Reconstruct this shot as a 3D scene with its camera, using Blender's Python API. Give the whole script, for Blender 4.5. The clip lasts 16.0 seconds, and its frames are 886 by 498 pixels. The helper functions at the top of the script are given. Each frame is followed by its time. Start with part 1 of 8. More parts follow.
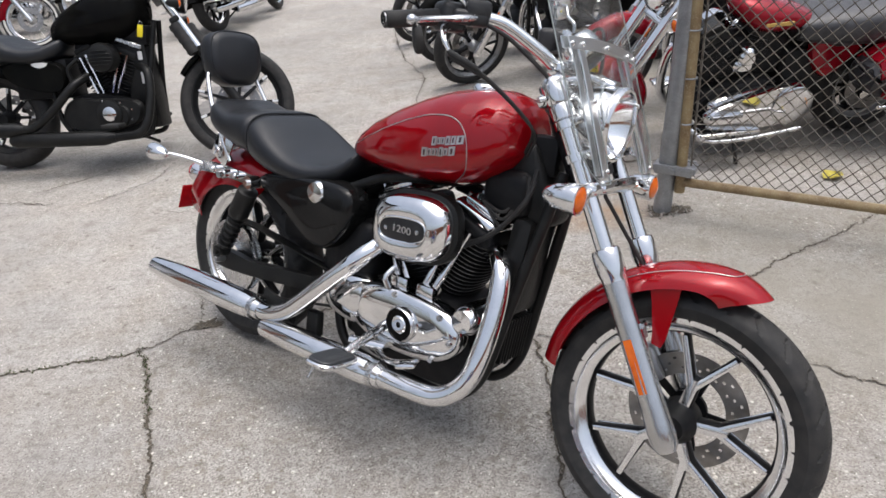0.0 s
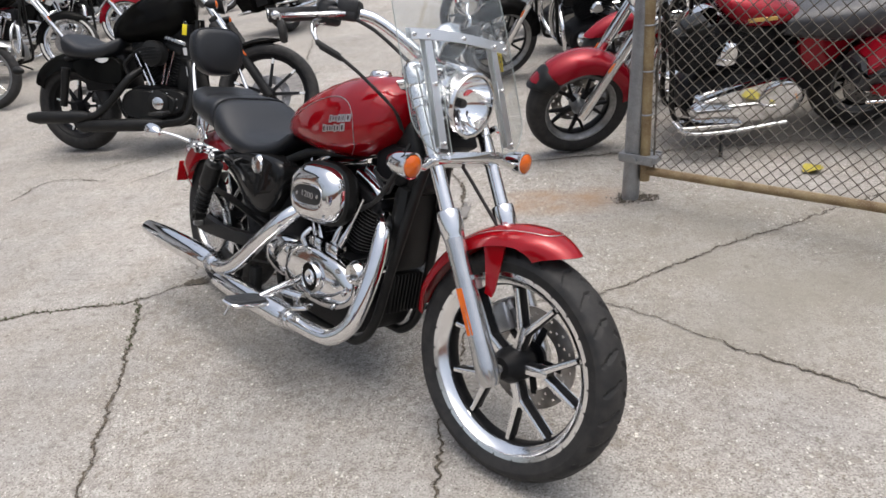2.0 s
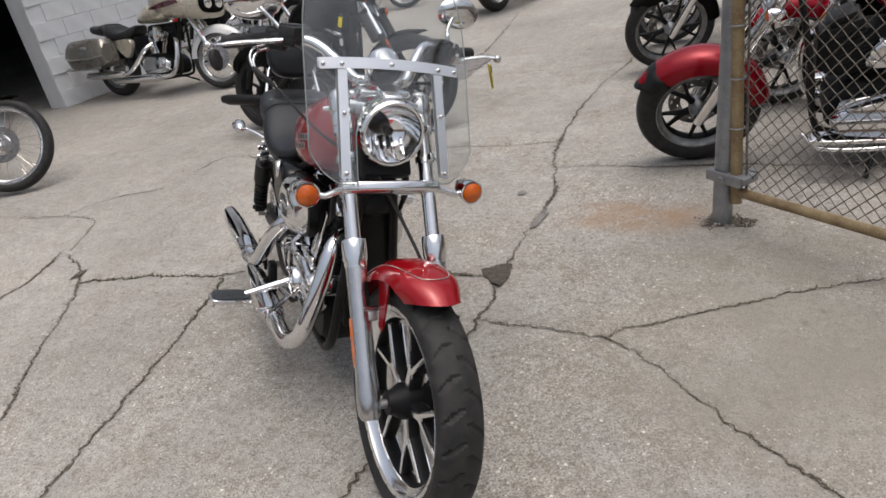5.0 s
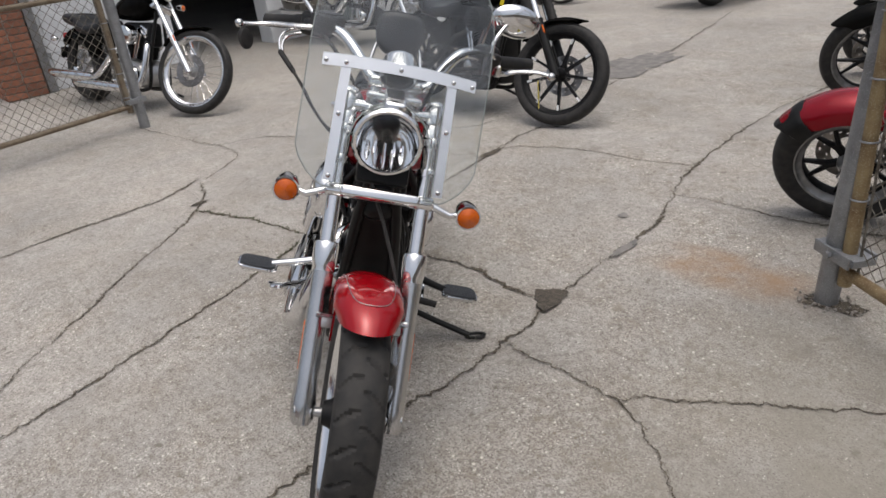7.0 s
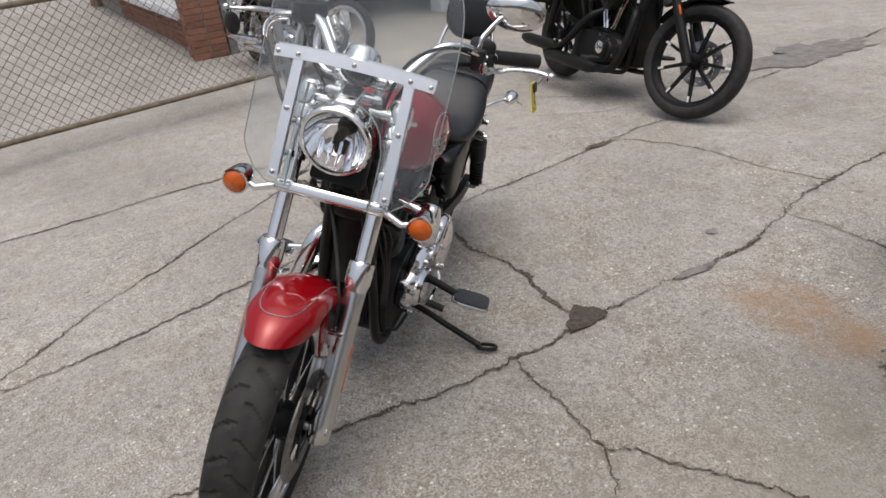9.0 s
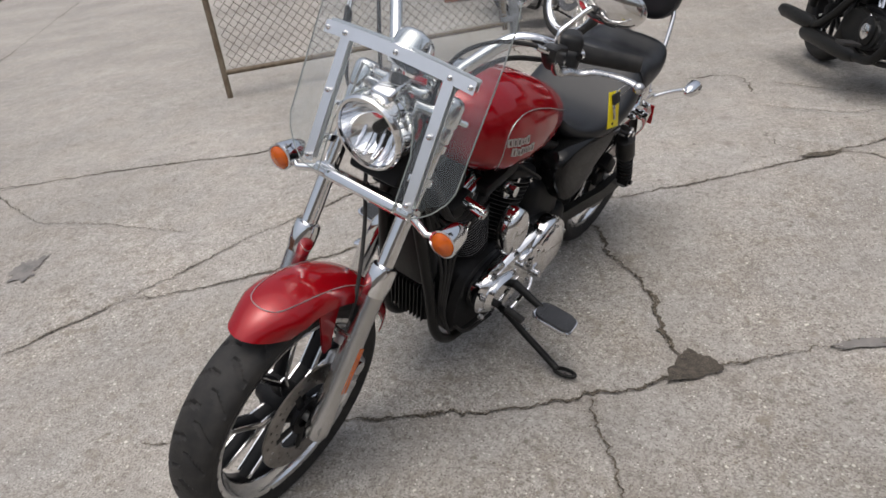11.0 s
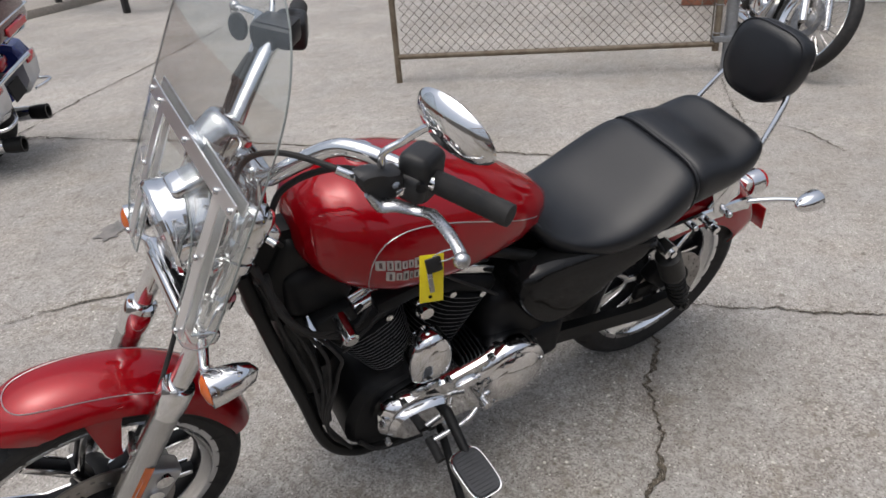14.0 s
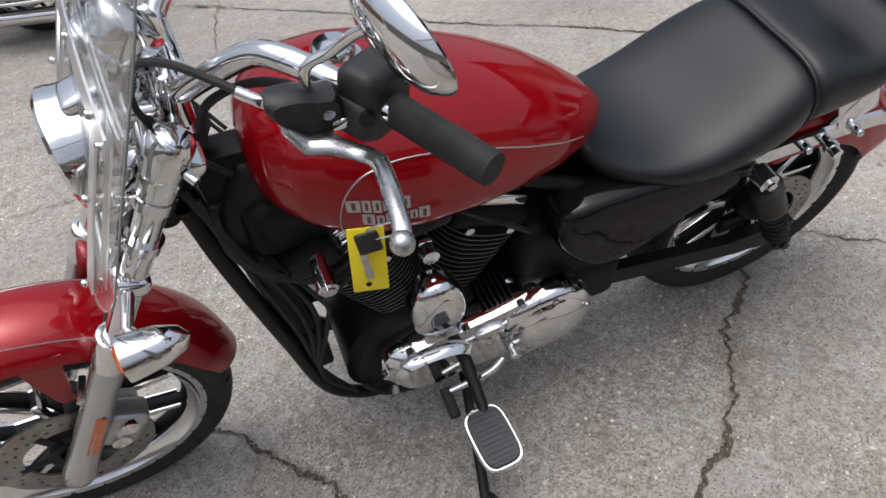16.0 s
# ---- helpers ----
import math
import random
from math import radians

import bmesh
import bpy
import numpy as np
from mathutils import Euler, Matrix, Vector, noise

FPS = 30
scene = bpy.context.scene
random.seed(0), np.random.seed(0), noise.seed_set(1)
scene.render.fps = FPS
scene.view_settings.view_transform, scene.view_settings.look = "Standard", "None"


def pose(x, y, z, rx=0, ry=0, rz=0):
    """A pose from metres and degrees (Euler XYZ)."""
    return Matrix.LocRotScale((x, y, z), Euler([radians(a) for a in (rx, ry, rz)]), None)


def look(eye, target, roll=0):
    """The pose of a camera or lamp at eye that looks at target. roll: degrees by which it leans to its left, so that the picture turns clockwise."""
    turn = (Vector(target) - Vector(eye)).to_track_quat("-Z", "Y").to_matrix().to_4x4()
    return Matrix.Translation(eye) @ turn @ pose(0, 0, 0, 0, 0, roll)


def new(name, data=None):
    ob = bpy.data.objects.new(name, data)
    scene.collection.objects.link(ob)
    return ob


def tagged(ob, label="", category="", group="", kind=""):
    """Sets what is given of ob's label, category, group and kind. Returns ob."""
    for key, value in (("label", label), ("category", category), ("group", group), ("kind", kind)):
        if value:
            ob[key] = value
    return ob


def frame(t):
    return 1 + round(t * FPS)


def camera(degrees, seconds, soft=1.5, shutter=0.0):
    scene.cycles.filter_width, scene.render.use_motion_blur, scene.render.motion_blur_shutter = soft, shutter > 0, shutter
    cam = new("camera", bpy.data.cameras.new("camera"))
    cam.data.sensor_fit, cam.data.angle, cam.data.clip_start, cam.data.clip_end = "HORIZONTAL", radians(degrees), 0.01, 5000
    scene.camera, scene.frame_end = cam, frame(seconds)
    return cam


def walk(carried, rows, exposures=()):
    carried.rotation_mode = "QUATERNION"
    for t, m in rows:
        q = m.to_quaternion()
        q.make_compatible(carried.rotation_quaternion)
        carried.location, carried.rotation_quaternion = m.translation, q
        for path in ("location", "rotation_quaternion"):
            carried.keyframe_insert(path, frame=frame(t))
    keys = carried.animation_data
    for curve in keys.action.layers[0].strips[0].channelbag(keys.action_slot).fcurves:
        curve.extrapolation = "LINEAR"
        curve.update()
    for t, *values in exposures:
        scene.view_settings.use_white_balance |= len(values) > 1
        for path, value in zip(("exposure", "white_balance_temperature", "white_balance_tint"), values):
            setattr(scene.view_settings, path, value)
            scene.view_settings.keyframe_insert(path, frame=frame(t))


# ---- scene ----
cam = camera(64.8, 16.0, soft=1.6)
PATH = [
    (0, (0.045, 0.016, 1.478), (0.021, 1.785, 0.546), -4.5),
    (0.5, (0.13, -0.151, 1.495), (0.106, 1.638, 0.601), -4.1),
    (1, (0.26, -0.276, 1.51), (0.24, 1.508, 0.605), -4.5),
    (1.5, (0.514, -0.291, 1.484), (0.361, 1.511, 0.629), -5.0),
    (2, (0.652, -0.265, 1.466), (0.355, 1.492, 0.557), -6.4),
    (2.5, (0.698, -0.143, 1.485), (0.342, 1.586, 0.546), -6.1),
    (3, (0.839, -0.094, 1.495), (0.401, 1.63, 0.581), -8.3),
    (3.5, (1.101, -0.105, 1.489), (0.437, 1.583, 0.646), -8.9),
    (4, (1.254, -0.076, 1.481), (0.466, 1.547, 0.617), -10.1),
    (4.2, (1.283, -0.035, 1.48), (0.473, 1.564, 0.592), -10.2),
    (6.3, (1.817, 0.384, 1.455), (0.538, 1.662, 0.599), -9.5),
    (6.5, (1.814, 0.447, 1.466), (0.52, 1.688, 0.58), -7.9),
    (7, (1.851, 0.582, 1.473), (0.474, 1.729, 0.585), -6.3),
    (7.5, (2.01, 0.759, 1.464), (0.483, 1.735, 0.618), -7.0),
    (8, (2.107, 0.885, 1.453), (0.488, 1.712, 0.621), -8.9),
    (8.5, (2.093, 1.02, 1.444), (0.439, 1.762, 0.599), -9.2),
    (9, (2.042, 1.182, 1.438), (0.394, 1.864, 0.533), -7.6),
    (9.5, (2.044, 1.368, 1.427), (0.32, 1.8, 0.509), -8.8),
    (9.7, (2.078, 1.444, 1.427), (0.319, 1.761, 0.529), -8.6),
    (11.8, (1.805, 1.982, 1.432), (0.042, 1.789, 0.508), -7.2),
    (12, (1.781, 2.068, 1.434), (0.012, 1.797, 0.543), -7.1),
    (12.5, (1.714, 2.214, 1.436), (-0.018, 1.744, 0.554), -8.2),
    (13, (1.57, 2.295, 1.436), (-0.135, 1.773, 0.53), -6.8),
    (13.5, (1.432, 2.366, 1.447), (-0.249, 1.814, 0.514), -4.3),
    (14, (1.3, 2.475, 1.454), (-0.323, 1.795, 0.503), -4.7),
    (14.5, (1.219, 2.545, 1.436), (-0.275, 1.671, 0.434), -5.9),
    (15, (1.142, 2.587, 1.411), (-0.277, 1.689, 0.325), -8.0),
    (15.5, (1.042, 2.52, 1.408), (-0.337, 1.64, 0.258), -8.0),
    (16, (0.919, 2.485, 1.363), (-0.391, 1.608, 0.132), -8.1),
]
walk(cam, [(t, look(eye, target, roll)) for t, eye, target, roll in PATH],
     exposures=[(0.0, 0.51, 6260, 10), (1.5, 0.49, 6300, 10), (2.5, 0.48, 6400, 10), (3.0, 0.43, 6390, 10), (3.5, 0.26, 6430, 10), (4.0, 0.17, 6470, 10), (6.5, 0.03, 6490, 10), (9.0, 0.05, 6490, 10), (13.0, 0.05, 6350, 10), (14.0, 0.09, 6310, 10), (14.5, 0.18, 6290, 10), (15.0, 0.22, 6290, 10), (16.0, 0.17, 6260, 10)])

# overcast daylight: a pale sky and a wide, weak sun
world = bpy.data.worlds.new("overcast")
scene.world = world
world.use_nodes = True
wn, wl = world.node_tree.nodes, world.node_tree.links
sky = wn.new("ShaderNodeTexSky")
sky.sky_type, sky.sun_disc = "NISHITA", False
sky.sun_elevation, sky.sun_rotation = radians(80), radians(100)
sky.air_density, sky.dust_density, sky.ozone_density = 1.0, 6.0, 0.6
hsv = wn.new("ShaderNodeHueSaturation")
hsv.inputs["Saturation"].default_value = 0.56
wl.new(sky.outputs["Color"], hsv.inputs["Color"])
# overcast skies are brightest overhead
sky_tc, sky_xyz, sky_mr, sky_mul = wn.new("ShaderNodeTexCoord"), wn.new("ShaderNodeSeparateXYZ"), wn.new("ShaderNodeMapRange"), wn.new("ShaderNodeVectorMath")
sky_mul.operation = "MULTIPLY"
sky_mr.inputs["To Min"].default_value, sky_mr.inputs["To Max"].default_value = 0.90, 1.26
wl.new(sky_tc.outputs["Generated"], sky_xyz.inputs["Vector"])
wl.new(sky_xyz.outputs["Z"], sky_mr.inputs["Value"])
wl.new(hsv.outputs["Color"], sky_mul.inputs[0])
wl.new(sky_mr.outputs["Result"], sky_mul.inputs[1])
wl.new(sky_mul.outputs["Vector"], wn["Background"].inputs["Color"])
wn["Background"].inputs["Strength"].default_value = 0.15
sun_data = bpy.data.lights.new("sun", "SUN")
sun_data.energy, sun_data.angle, sun_data.color = 0.6, radians(80), (1.0, 0.97, 0.93)
sun = new("sun", sun_data)
SUN_EL, SUN_ROT = radians(80), radians(100)
sun.matrix_world = look((0, 0, 0), (-math.sin(SUN_ROT) * math.cos(SUN_EL), -math.cos(SUN_ROT) * math.cos(SUN_EL), -math.sin(SUN_EL)))

# ---- materials ----
def material(name, c1, c2=None, rough=0.5, metal=0.0, scale=20.0, bump=0.0, bscale=200.0, rvar=0.1, coat=0.0, c3=None, vary=0.0, spec=0.5):
    """Two-scale procedural surface: c1 to c2 over large patches, c3 in fine grain, roughness and relief that vary."""
    m = bpy.data.materials.new(name)
    m.use_nodes = True
    n, l = m.node_tree.nodes, m.node_tree.links
    b = n["Principled BSDF"]
    tc = n.new("ShaderNodeTexCoord")
    big, fine = n.new("ShaderNodeTexNoise"), n.new("ShaderNodeTexNoise")
    big.inputs["Scale"].default_value, big.inputs["Detail"].default_value = scale, 6
    fine.inputs["Scale"].default_value, fine.inputs["Detail"].default_value = bscale, 3
    for t in (big, fine):
        l.new(tc.outputs["Object"], t.inputs["Vector"])
    ramp = n.new("ShaderNodeValToRGB")
    ramp.color_ramp.elements[0].position, ramp.color_ramp.elements[1].position = 0.35, 0.68
    ramp.color_ramp.elements[0].color, ramp.color_ramp.elements[1].color = (*c1, 1), (*(c2 or c1), 1)
    l.new(big.outputs["Fac"], ramp.inputs["Fac"])
    col = ramp.outputs["Color"]
    if c3:
        r2 = n.new("ShaderNodeValToRGB")
        r2.color_ramp.elements[0].position, r2.color_ramp.elements[1].position = 0.56, 0.66
        l.new(fine.outputs["Fac"], r2.inputs["Fac"])
        mx = n.new("ShaderNodeMix")
        mx.data_type = "RGBA"
        l.new(r2.outputs["Color"], mx.inputs["Factor"])
        l.new(col, mx.inputs["A"])
        mx.inputs["B"].default_value = (*c3, 1)
        col = mx.outputs["Result"]
    if vary:
        oi, hs, mr0 = n.new("ShaderNodeObjectInfo"), n.new("ShaderNodeHueSaturation"), n.new("ShaderNodeMapRange")
        mr0.inputs["To Min"].default_value, mr0.inputs["To Max"].default_value = 1 - vary, 1 + vary
        l.new(oi.outputs["Random"], mr0.inputs["Value"])
        l.new(mr0.outputs["Result"], hs.inputs["Value"])
        l.new(col, hs.inputs["Color"])
        col = hs.outputs["Color"]
    l.new(col, b.inputs["Base Color"])
    mr = n.new("ShaderNodeMapRange")
    mr.inputs["To Min"].default_value, mr.inputs["To Max"].default_value = max(0.02, rough - rvar), min(1, rough + rvar)
    l.new(big.outputs["Fac"], mr.inputs["Value"])
    l.new(mr.outputs["Result"], b.inputs["Roughness"])
    b.inputs["Metallic"].default_value = metal
    b.inputs["Specular IOR Level"].default_value = spec
    b.inputs["Coat Weight"].default_value = coat
    b.inputs["Coat Roughness"].default_value = 0.04
    if bump:
        bp = n.new("ShaderNodeBump")
        bp.inputs["Strength"].default_value, bp.inputs["Distance"].default_value = bump, 0.002
        l.new(fine.outputs["Fac"], bp.inputs["Height"])
        l.new(bp.outputs["Normal"], b.inputs["Normal"])
    return m


def glass_material(name, color, rough=0.02, mix=0.85):
    """Thin clear sheet: mostly see-through, with a gloss that grows at grazing angles."""
    m = bpy.data.materials.new(name)
    m.use_nodes = True
    n, l = m.node_tree.nodes, m.node_tree.links
    n.remove(n["Principled BSDF"])
    tr, gl, mx, lw = n.new("ShaderNodeBsdfTransparent"), n.new("ShaderNodeBsdfGlossy"), n.new("ShaderNodeMixShader"), n.new("ShaderNodeLayerWeight")
    tr.inputs["Color"].default_value = (*color, 1)
    gl.inputs["Roughness"].default_value = rough
    lw.inputs["Blend"].default_value = 0.5
    pw, fr = n.new("ShaderNodeMath"), n.new("ShaderNodeMapRange")
    pw.operation, pw.inputs[1].default_value = "POWER", 3.0
    l.new(lw.outputs["Facing"], pw.inputs[0])
    l.new(pw.outputs[0], fr.inputs["Value"])
    fr.inputs["To Min"].default_value, fr.inputs["To Max"].default_value = 0.05, 0.5
    df, mx2 = n.new("ShaderNodeBsdfDiffuse"), n.new("ShaderNodeMixShader")
    df.inputs["Color"].default_value = (0.8, 0.82, 0.85, 1)
    tc, nz, rp = n.new("ShaderNodeTexCoord"), n.new("ShaderNodeTexNoise"), n.new("ShaderNodeMapRange")
    nz.inputs["Scale"].default_value, nz.inputs["Detail"].default_value = 9, 5
    rp.inputs["From Min"].default_value, rp.inputs["From Max"].default_value = 0.4, 0.75
    rp.inputs["To Max"].default_value = 1 - mix
    l.new(tc.outputs["Object"], nz.inputs["Vector"])
    l.new(nz.outputs["Fac"], rp.inputs["Value"])
    l.new(rp.outputs["Result"], mx2.inputs["Fac"])
    l.new(tr.outputs[0], mx2.inputs[1])
    l.new(df.outputs[0], mx2.inputs[2])
    l.new(fr.outputs[0], mx.inputs["Fac"])
    l.new(mx2.outputs[0], mx.inputs[1])
    l.new(gl.outputs[0], mx.inputs[2])
    l.new(mx.outputs[0], n["Material Output"].inputs["Surface"])
    return m


CHROME = material("chrome", (0.78, 0.78, 0.78), (0.70, 0.70, 0.70), 0.07, 1.0, 14, rvar=0.04)
STEEL = material("brushed_steel", (0.62, 0.62, 0.62), (0.5, 0.5, 0.5), 0.26, 1.0, 30, 0.1, 400)
ALU = material("cast_aluminium", (0.50, 0.50, 0.50), (0.40, 0.40, 0.40), 0.36, 0.85, 25, 0.12, 500)
RED = material("candy_red_paint", (0.28, 0.0018, 0.006), (0.24, 0.0015, 0.005), 0.38, 0.28, 7, 0.0, 900, 0.03, 0.9, spec=0.0)
DISCSTEEL = material("brake_disc_steel", (0.34, 0.325, 0.31), (0.24, 0.225, 0.21), 0.32, 1.0, 30)
BOWL = material("reflector_coating", (0.93, 0.94, 0.95), (0.90, 0.91, 0.92), 0.08, 1.0, 5, rvar=0.02)
OLDPIPE = material("brown_rusted_pipe", (0.19, 0.155, 0.11), (0.11, 0.075, 0.045), 0.6, 0.15, 14, 0.3, 200, c3=(0.24, 0.20, 0.14))
POLISHED = material("polished_rim_metal", (0.84, 0.84, 0.84), (0.76, 0.76, 0.76), 0.16, 1.0, 10, rvar=0.05)
STRAP = material("satin_steel_strap", (0.86, 0.86, 0.86), (0.80, 0.80, 0.80), 0.30, 1.0, 12, 0.0, 500, 0.04)
SATIN = material("satin_fork_alloy", (0.54, 0.54, 0.54), (0.47, 0.47, 0.47), 0.25, 1.0, 12, 0.0, 500, 0.05)
FINEDGE = material("machined_fin_edge", (0.30, 0.30, 0.30), (0.20, 0.20, 0.20), 0.4, 0.8, 30)
GOLD = material("gold_lettering", (0.55, 0.36, 0.10), (0.45, 0.29, 0.08), 0.35, 0.3, 40)
FLATRED = material("red_paint", (0.24, 0.004, 0.012), (0.19, 0.003, 0.009), 0.25, 0.3, 7, rvar=0.06, coat=0.4, spec=0.1)
BLACKGLOSS = material("black_gloss_paint", (0.004, 0.004, 0.004), (0.007, 0.007, 0.006), 0.16, 0.0, 9, rvar=0.04, coat=0.1, spec=0.0)
BLACKLIP = material("black_clearcoat", (0.006, 0.006, 0.006), (0.009, 0.009, 0.009), 0.2, 0.0, 9, coat=0.5, spec=0.0)
BRIGHTTIP = material("machined_spoke_tip", (0.80, 0.80, 0.79), (0.72, 0.72, 0.71), 0.35, 0.35, 30)
BLACK = material("black_wrinkle_paint", (0.006, 0.006, 0.006), (0.012, 0.012, 0.011), 0.42, 0.0, 18, 0.2, 700, spec=0.25)
DARK = material("matt_black_metal", (0.004, 0.004, 0.005), (0.010, 0.010, 0.010), 0.5, 0.0, 25, 0.15, 500, spec=0.2)
RUBBER = material("tyre_rubber", (0.018, 0.018, 0.018), (0.035, 0.033, 0.031), 0.62, 0.0, 30, 0.25, 600, spec=0.25)
PLASTIC = material("black_plastic", (0.014, 0.014, 0.015), (0.024, 0.024, 0.024), 0.42, 0.0, 40, 0.15, 700, spec=0.35)
VINYL = material("black_vinyl", (0.006, 0.007, 0.009), (0.010, 0.011, 0.013), 0.40, 0.0, 12, 0.22, 420, 0.05, spec=0.42)
AMBER = material("amber_lens", (0.62, 0.12, 0.004), (0.48, 0.08, 0.003), 0.14, 0.0, 40, 0.3, 260, 0.05, 0.6)
REDLENS = material("red_lens", (0.45, 0.008, 0.012), (0.35, 0.006, 0.01), 0.15, 0.0, 40, 0.2, 260, 0.05, 0.6)
YELLOW = material("yellow_plastic_tag", (0.80, 0.66, 0.015), (0.74, 0.58, 0.012), 0.35, 0.0, 60, rvar=0.08)
SILVERTRIM = material("silver_trim", (0.48, 0.47, 0.46), (0.40, 0.39, 0.38), 0.32, 0.7, 80)
GREYPAINT = material("pewter_paint", (0.20, 0.185, 0.16), (0.16, 0.148, 0.13), 0.28, 0.4, 8, rvar=0.06, coat=0.8)
WHITEPAINT = material("white_paint", (0.75, 0.74, 0.72), (0.66, 0.65, 0.64), 0.3, 0.0, 8, coat=0.5)
BLUEPAINT = material("blue_paint", (0.02, 0.035, 0.20), (0.016, 0.028, 0.15), 0.25, 0.3, 8, rvar=0.05, coat=0.9)
MAROON = material("maroon_paint", (0.07, 0.006, 0.012), (0.05, 0.005, 0.01), 0.25, 0.2, 8, rvar=0.05, coat=0.9)
TARP = material("grey_cover_cloth", (0.045, 0.045, 0.049), (0.018, 0.018, 0.020), 0.42, 0.0, 20, 0.3, 300)
WHITEWALL = material("whitewall_rubber", (0.62, 0.61, 0.58), (0.5, 0.49, 0.46), 0.55, 0.0, 30)
GALV = material("galvanised_steel", (0.30, 0.31, 0.32), (0.22, 0.225, 0.23), 0.42, 0.6, 18, 0.2, 260, c3=(0.38, 0.39, 0.40))
RUSTY = material("rusty_painted_pipe", (0.30, 0.225, 0.115), (0.17, 0.105, 0.05), 0.6, 0.15, 14, 0.3, 200, c3=(0.34, 0.28, 0.18))
WIRE = material("weathered_fence_wire", (0.17, 0.155, 0.13), (0.07, 0.055, 0.04), 0.6, 0.2, 45)
SILVERPAINT = material("silver_paint", (0.50, 0.51, 0.53), (0.42, 0.43, 0.45), 0.25, 0.4, 8, rvar=0.05, coat=0.6)
BRICK = material("red_brick", (0.26, 0.105, 0.06), (0.20, 0.08, 0.045), 0.85, 0.0, 30, 0.4, 300, c3=(0.30, 0.14, 0.09), vary=0.25)
MORTAR = material("mortar", (0.30, 0.27, 0.24), (0.24, 0.22, 0.19), 0.9, 0.0, 30, 0.4, 300)
WHITEWASH = material("white_painted_masonry", (0.70, 0.71, 0.72), (0.60, 0.61, 0.62), 0.75, 0.0, 5, 0.35, 120, c3=(0.64, 0.65, 0.66))
# plaster coloured dark to carry the dimness inside the bay
INTERIOR = material("shaded_interior_plaster", (0.10, 0.10, 0.10), (0.07, 0.07, 0.07), 0.8, 0.0, 5)
DIRT = material("crack_dirt", (0.028, 0.023, 0.017), (0.10, 0.082, 0.058), 0.95, 0.0, 55, 0.9, 380, c3=(0.22, 0.19, 0.15))
SOIL = material("packed_brown_dirt", (0.034, 0.029, 0.023), (0.080, 0.068, 0.053), 0.95, 0.0, 45, 0.9, 300, c3=(0.14, 0.12, 0.095))
GRIT = material("loose_grit", (0.30, 0.27, 0.23), (0.13, 0.105, 0.08), 0.9, 0.0, 70, 0.3, 400)
PADRUBBER = material("ribbed_pad_rubber", (0.022, 0.024, 0.027), (0.036, 0.038, 0.042), 0.45, 0.0, 30, 0.2, 500)
ASPHALT = material("asphalt_patch", (0.12, 0.115, 0.11), (0.22, 0.205, 0.19), 0.9, 0.0, 14, 0.6, 250, c3=(0.18, 0.17, 0.16))
MOSS = material("moss", (0.045, 0.07, 0.018), (0.07, 0.085, 0.03), 0.95, 0.0, 60, 0.6, 400)
LEAFO = material("orange_leaf", (0.42, 0.18, 0.03), (0.32, 0.12, 0.03), 0.6, 0.0, 60, 0.2, 400)
LEAFY = material("yellow_leaf", (0.45, 0.36, 0.04), (0.34, 0.30, 0.05), 0.6, 0.0, 60, 0.2, 400)
SIGNWHITE = material("sign_board_white", (0.72, 0.74, 0.70), (0.64, 0.67, 0.62), 0.5, 0.0, 8)
SIGNBLACK = material("sign_lettering", (0.012, 0.012, 0.012), (0.02, 0.02, 0.02), 0.5, 0.0, 8)
PANE = glass_material("window_glass", (0.75, 0.78, 0.78), 0.02)
SHIELD = glass_material("clear_windshield", (0.95, 0.962, 0.958), 0.02, 0.955)
ACRYLIC = material("acrylic_edge", (0.26, 0.28, 0.27), (0.20, 0.22, 0.21), 0.2, 0.0, 20)
CHAMPAGNE = material("champagne_paint", (0.46, 0.42, 0.34), (0.40, 0.37, 0.30), 0.28, 0.25, 8, rvar=0.05, coat=0.8)
LENS = glass_material("clear_lens", (0.98, 0.985, 0.99), 0.02, 0.996)
MIRROR = material("mirror_glass", (0.82, 0.83, 0.85), (0.80, 0.81, 0.83), 0.02, 1.0, 5, rvar=0.005)


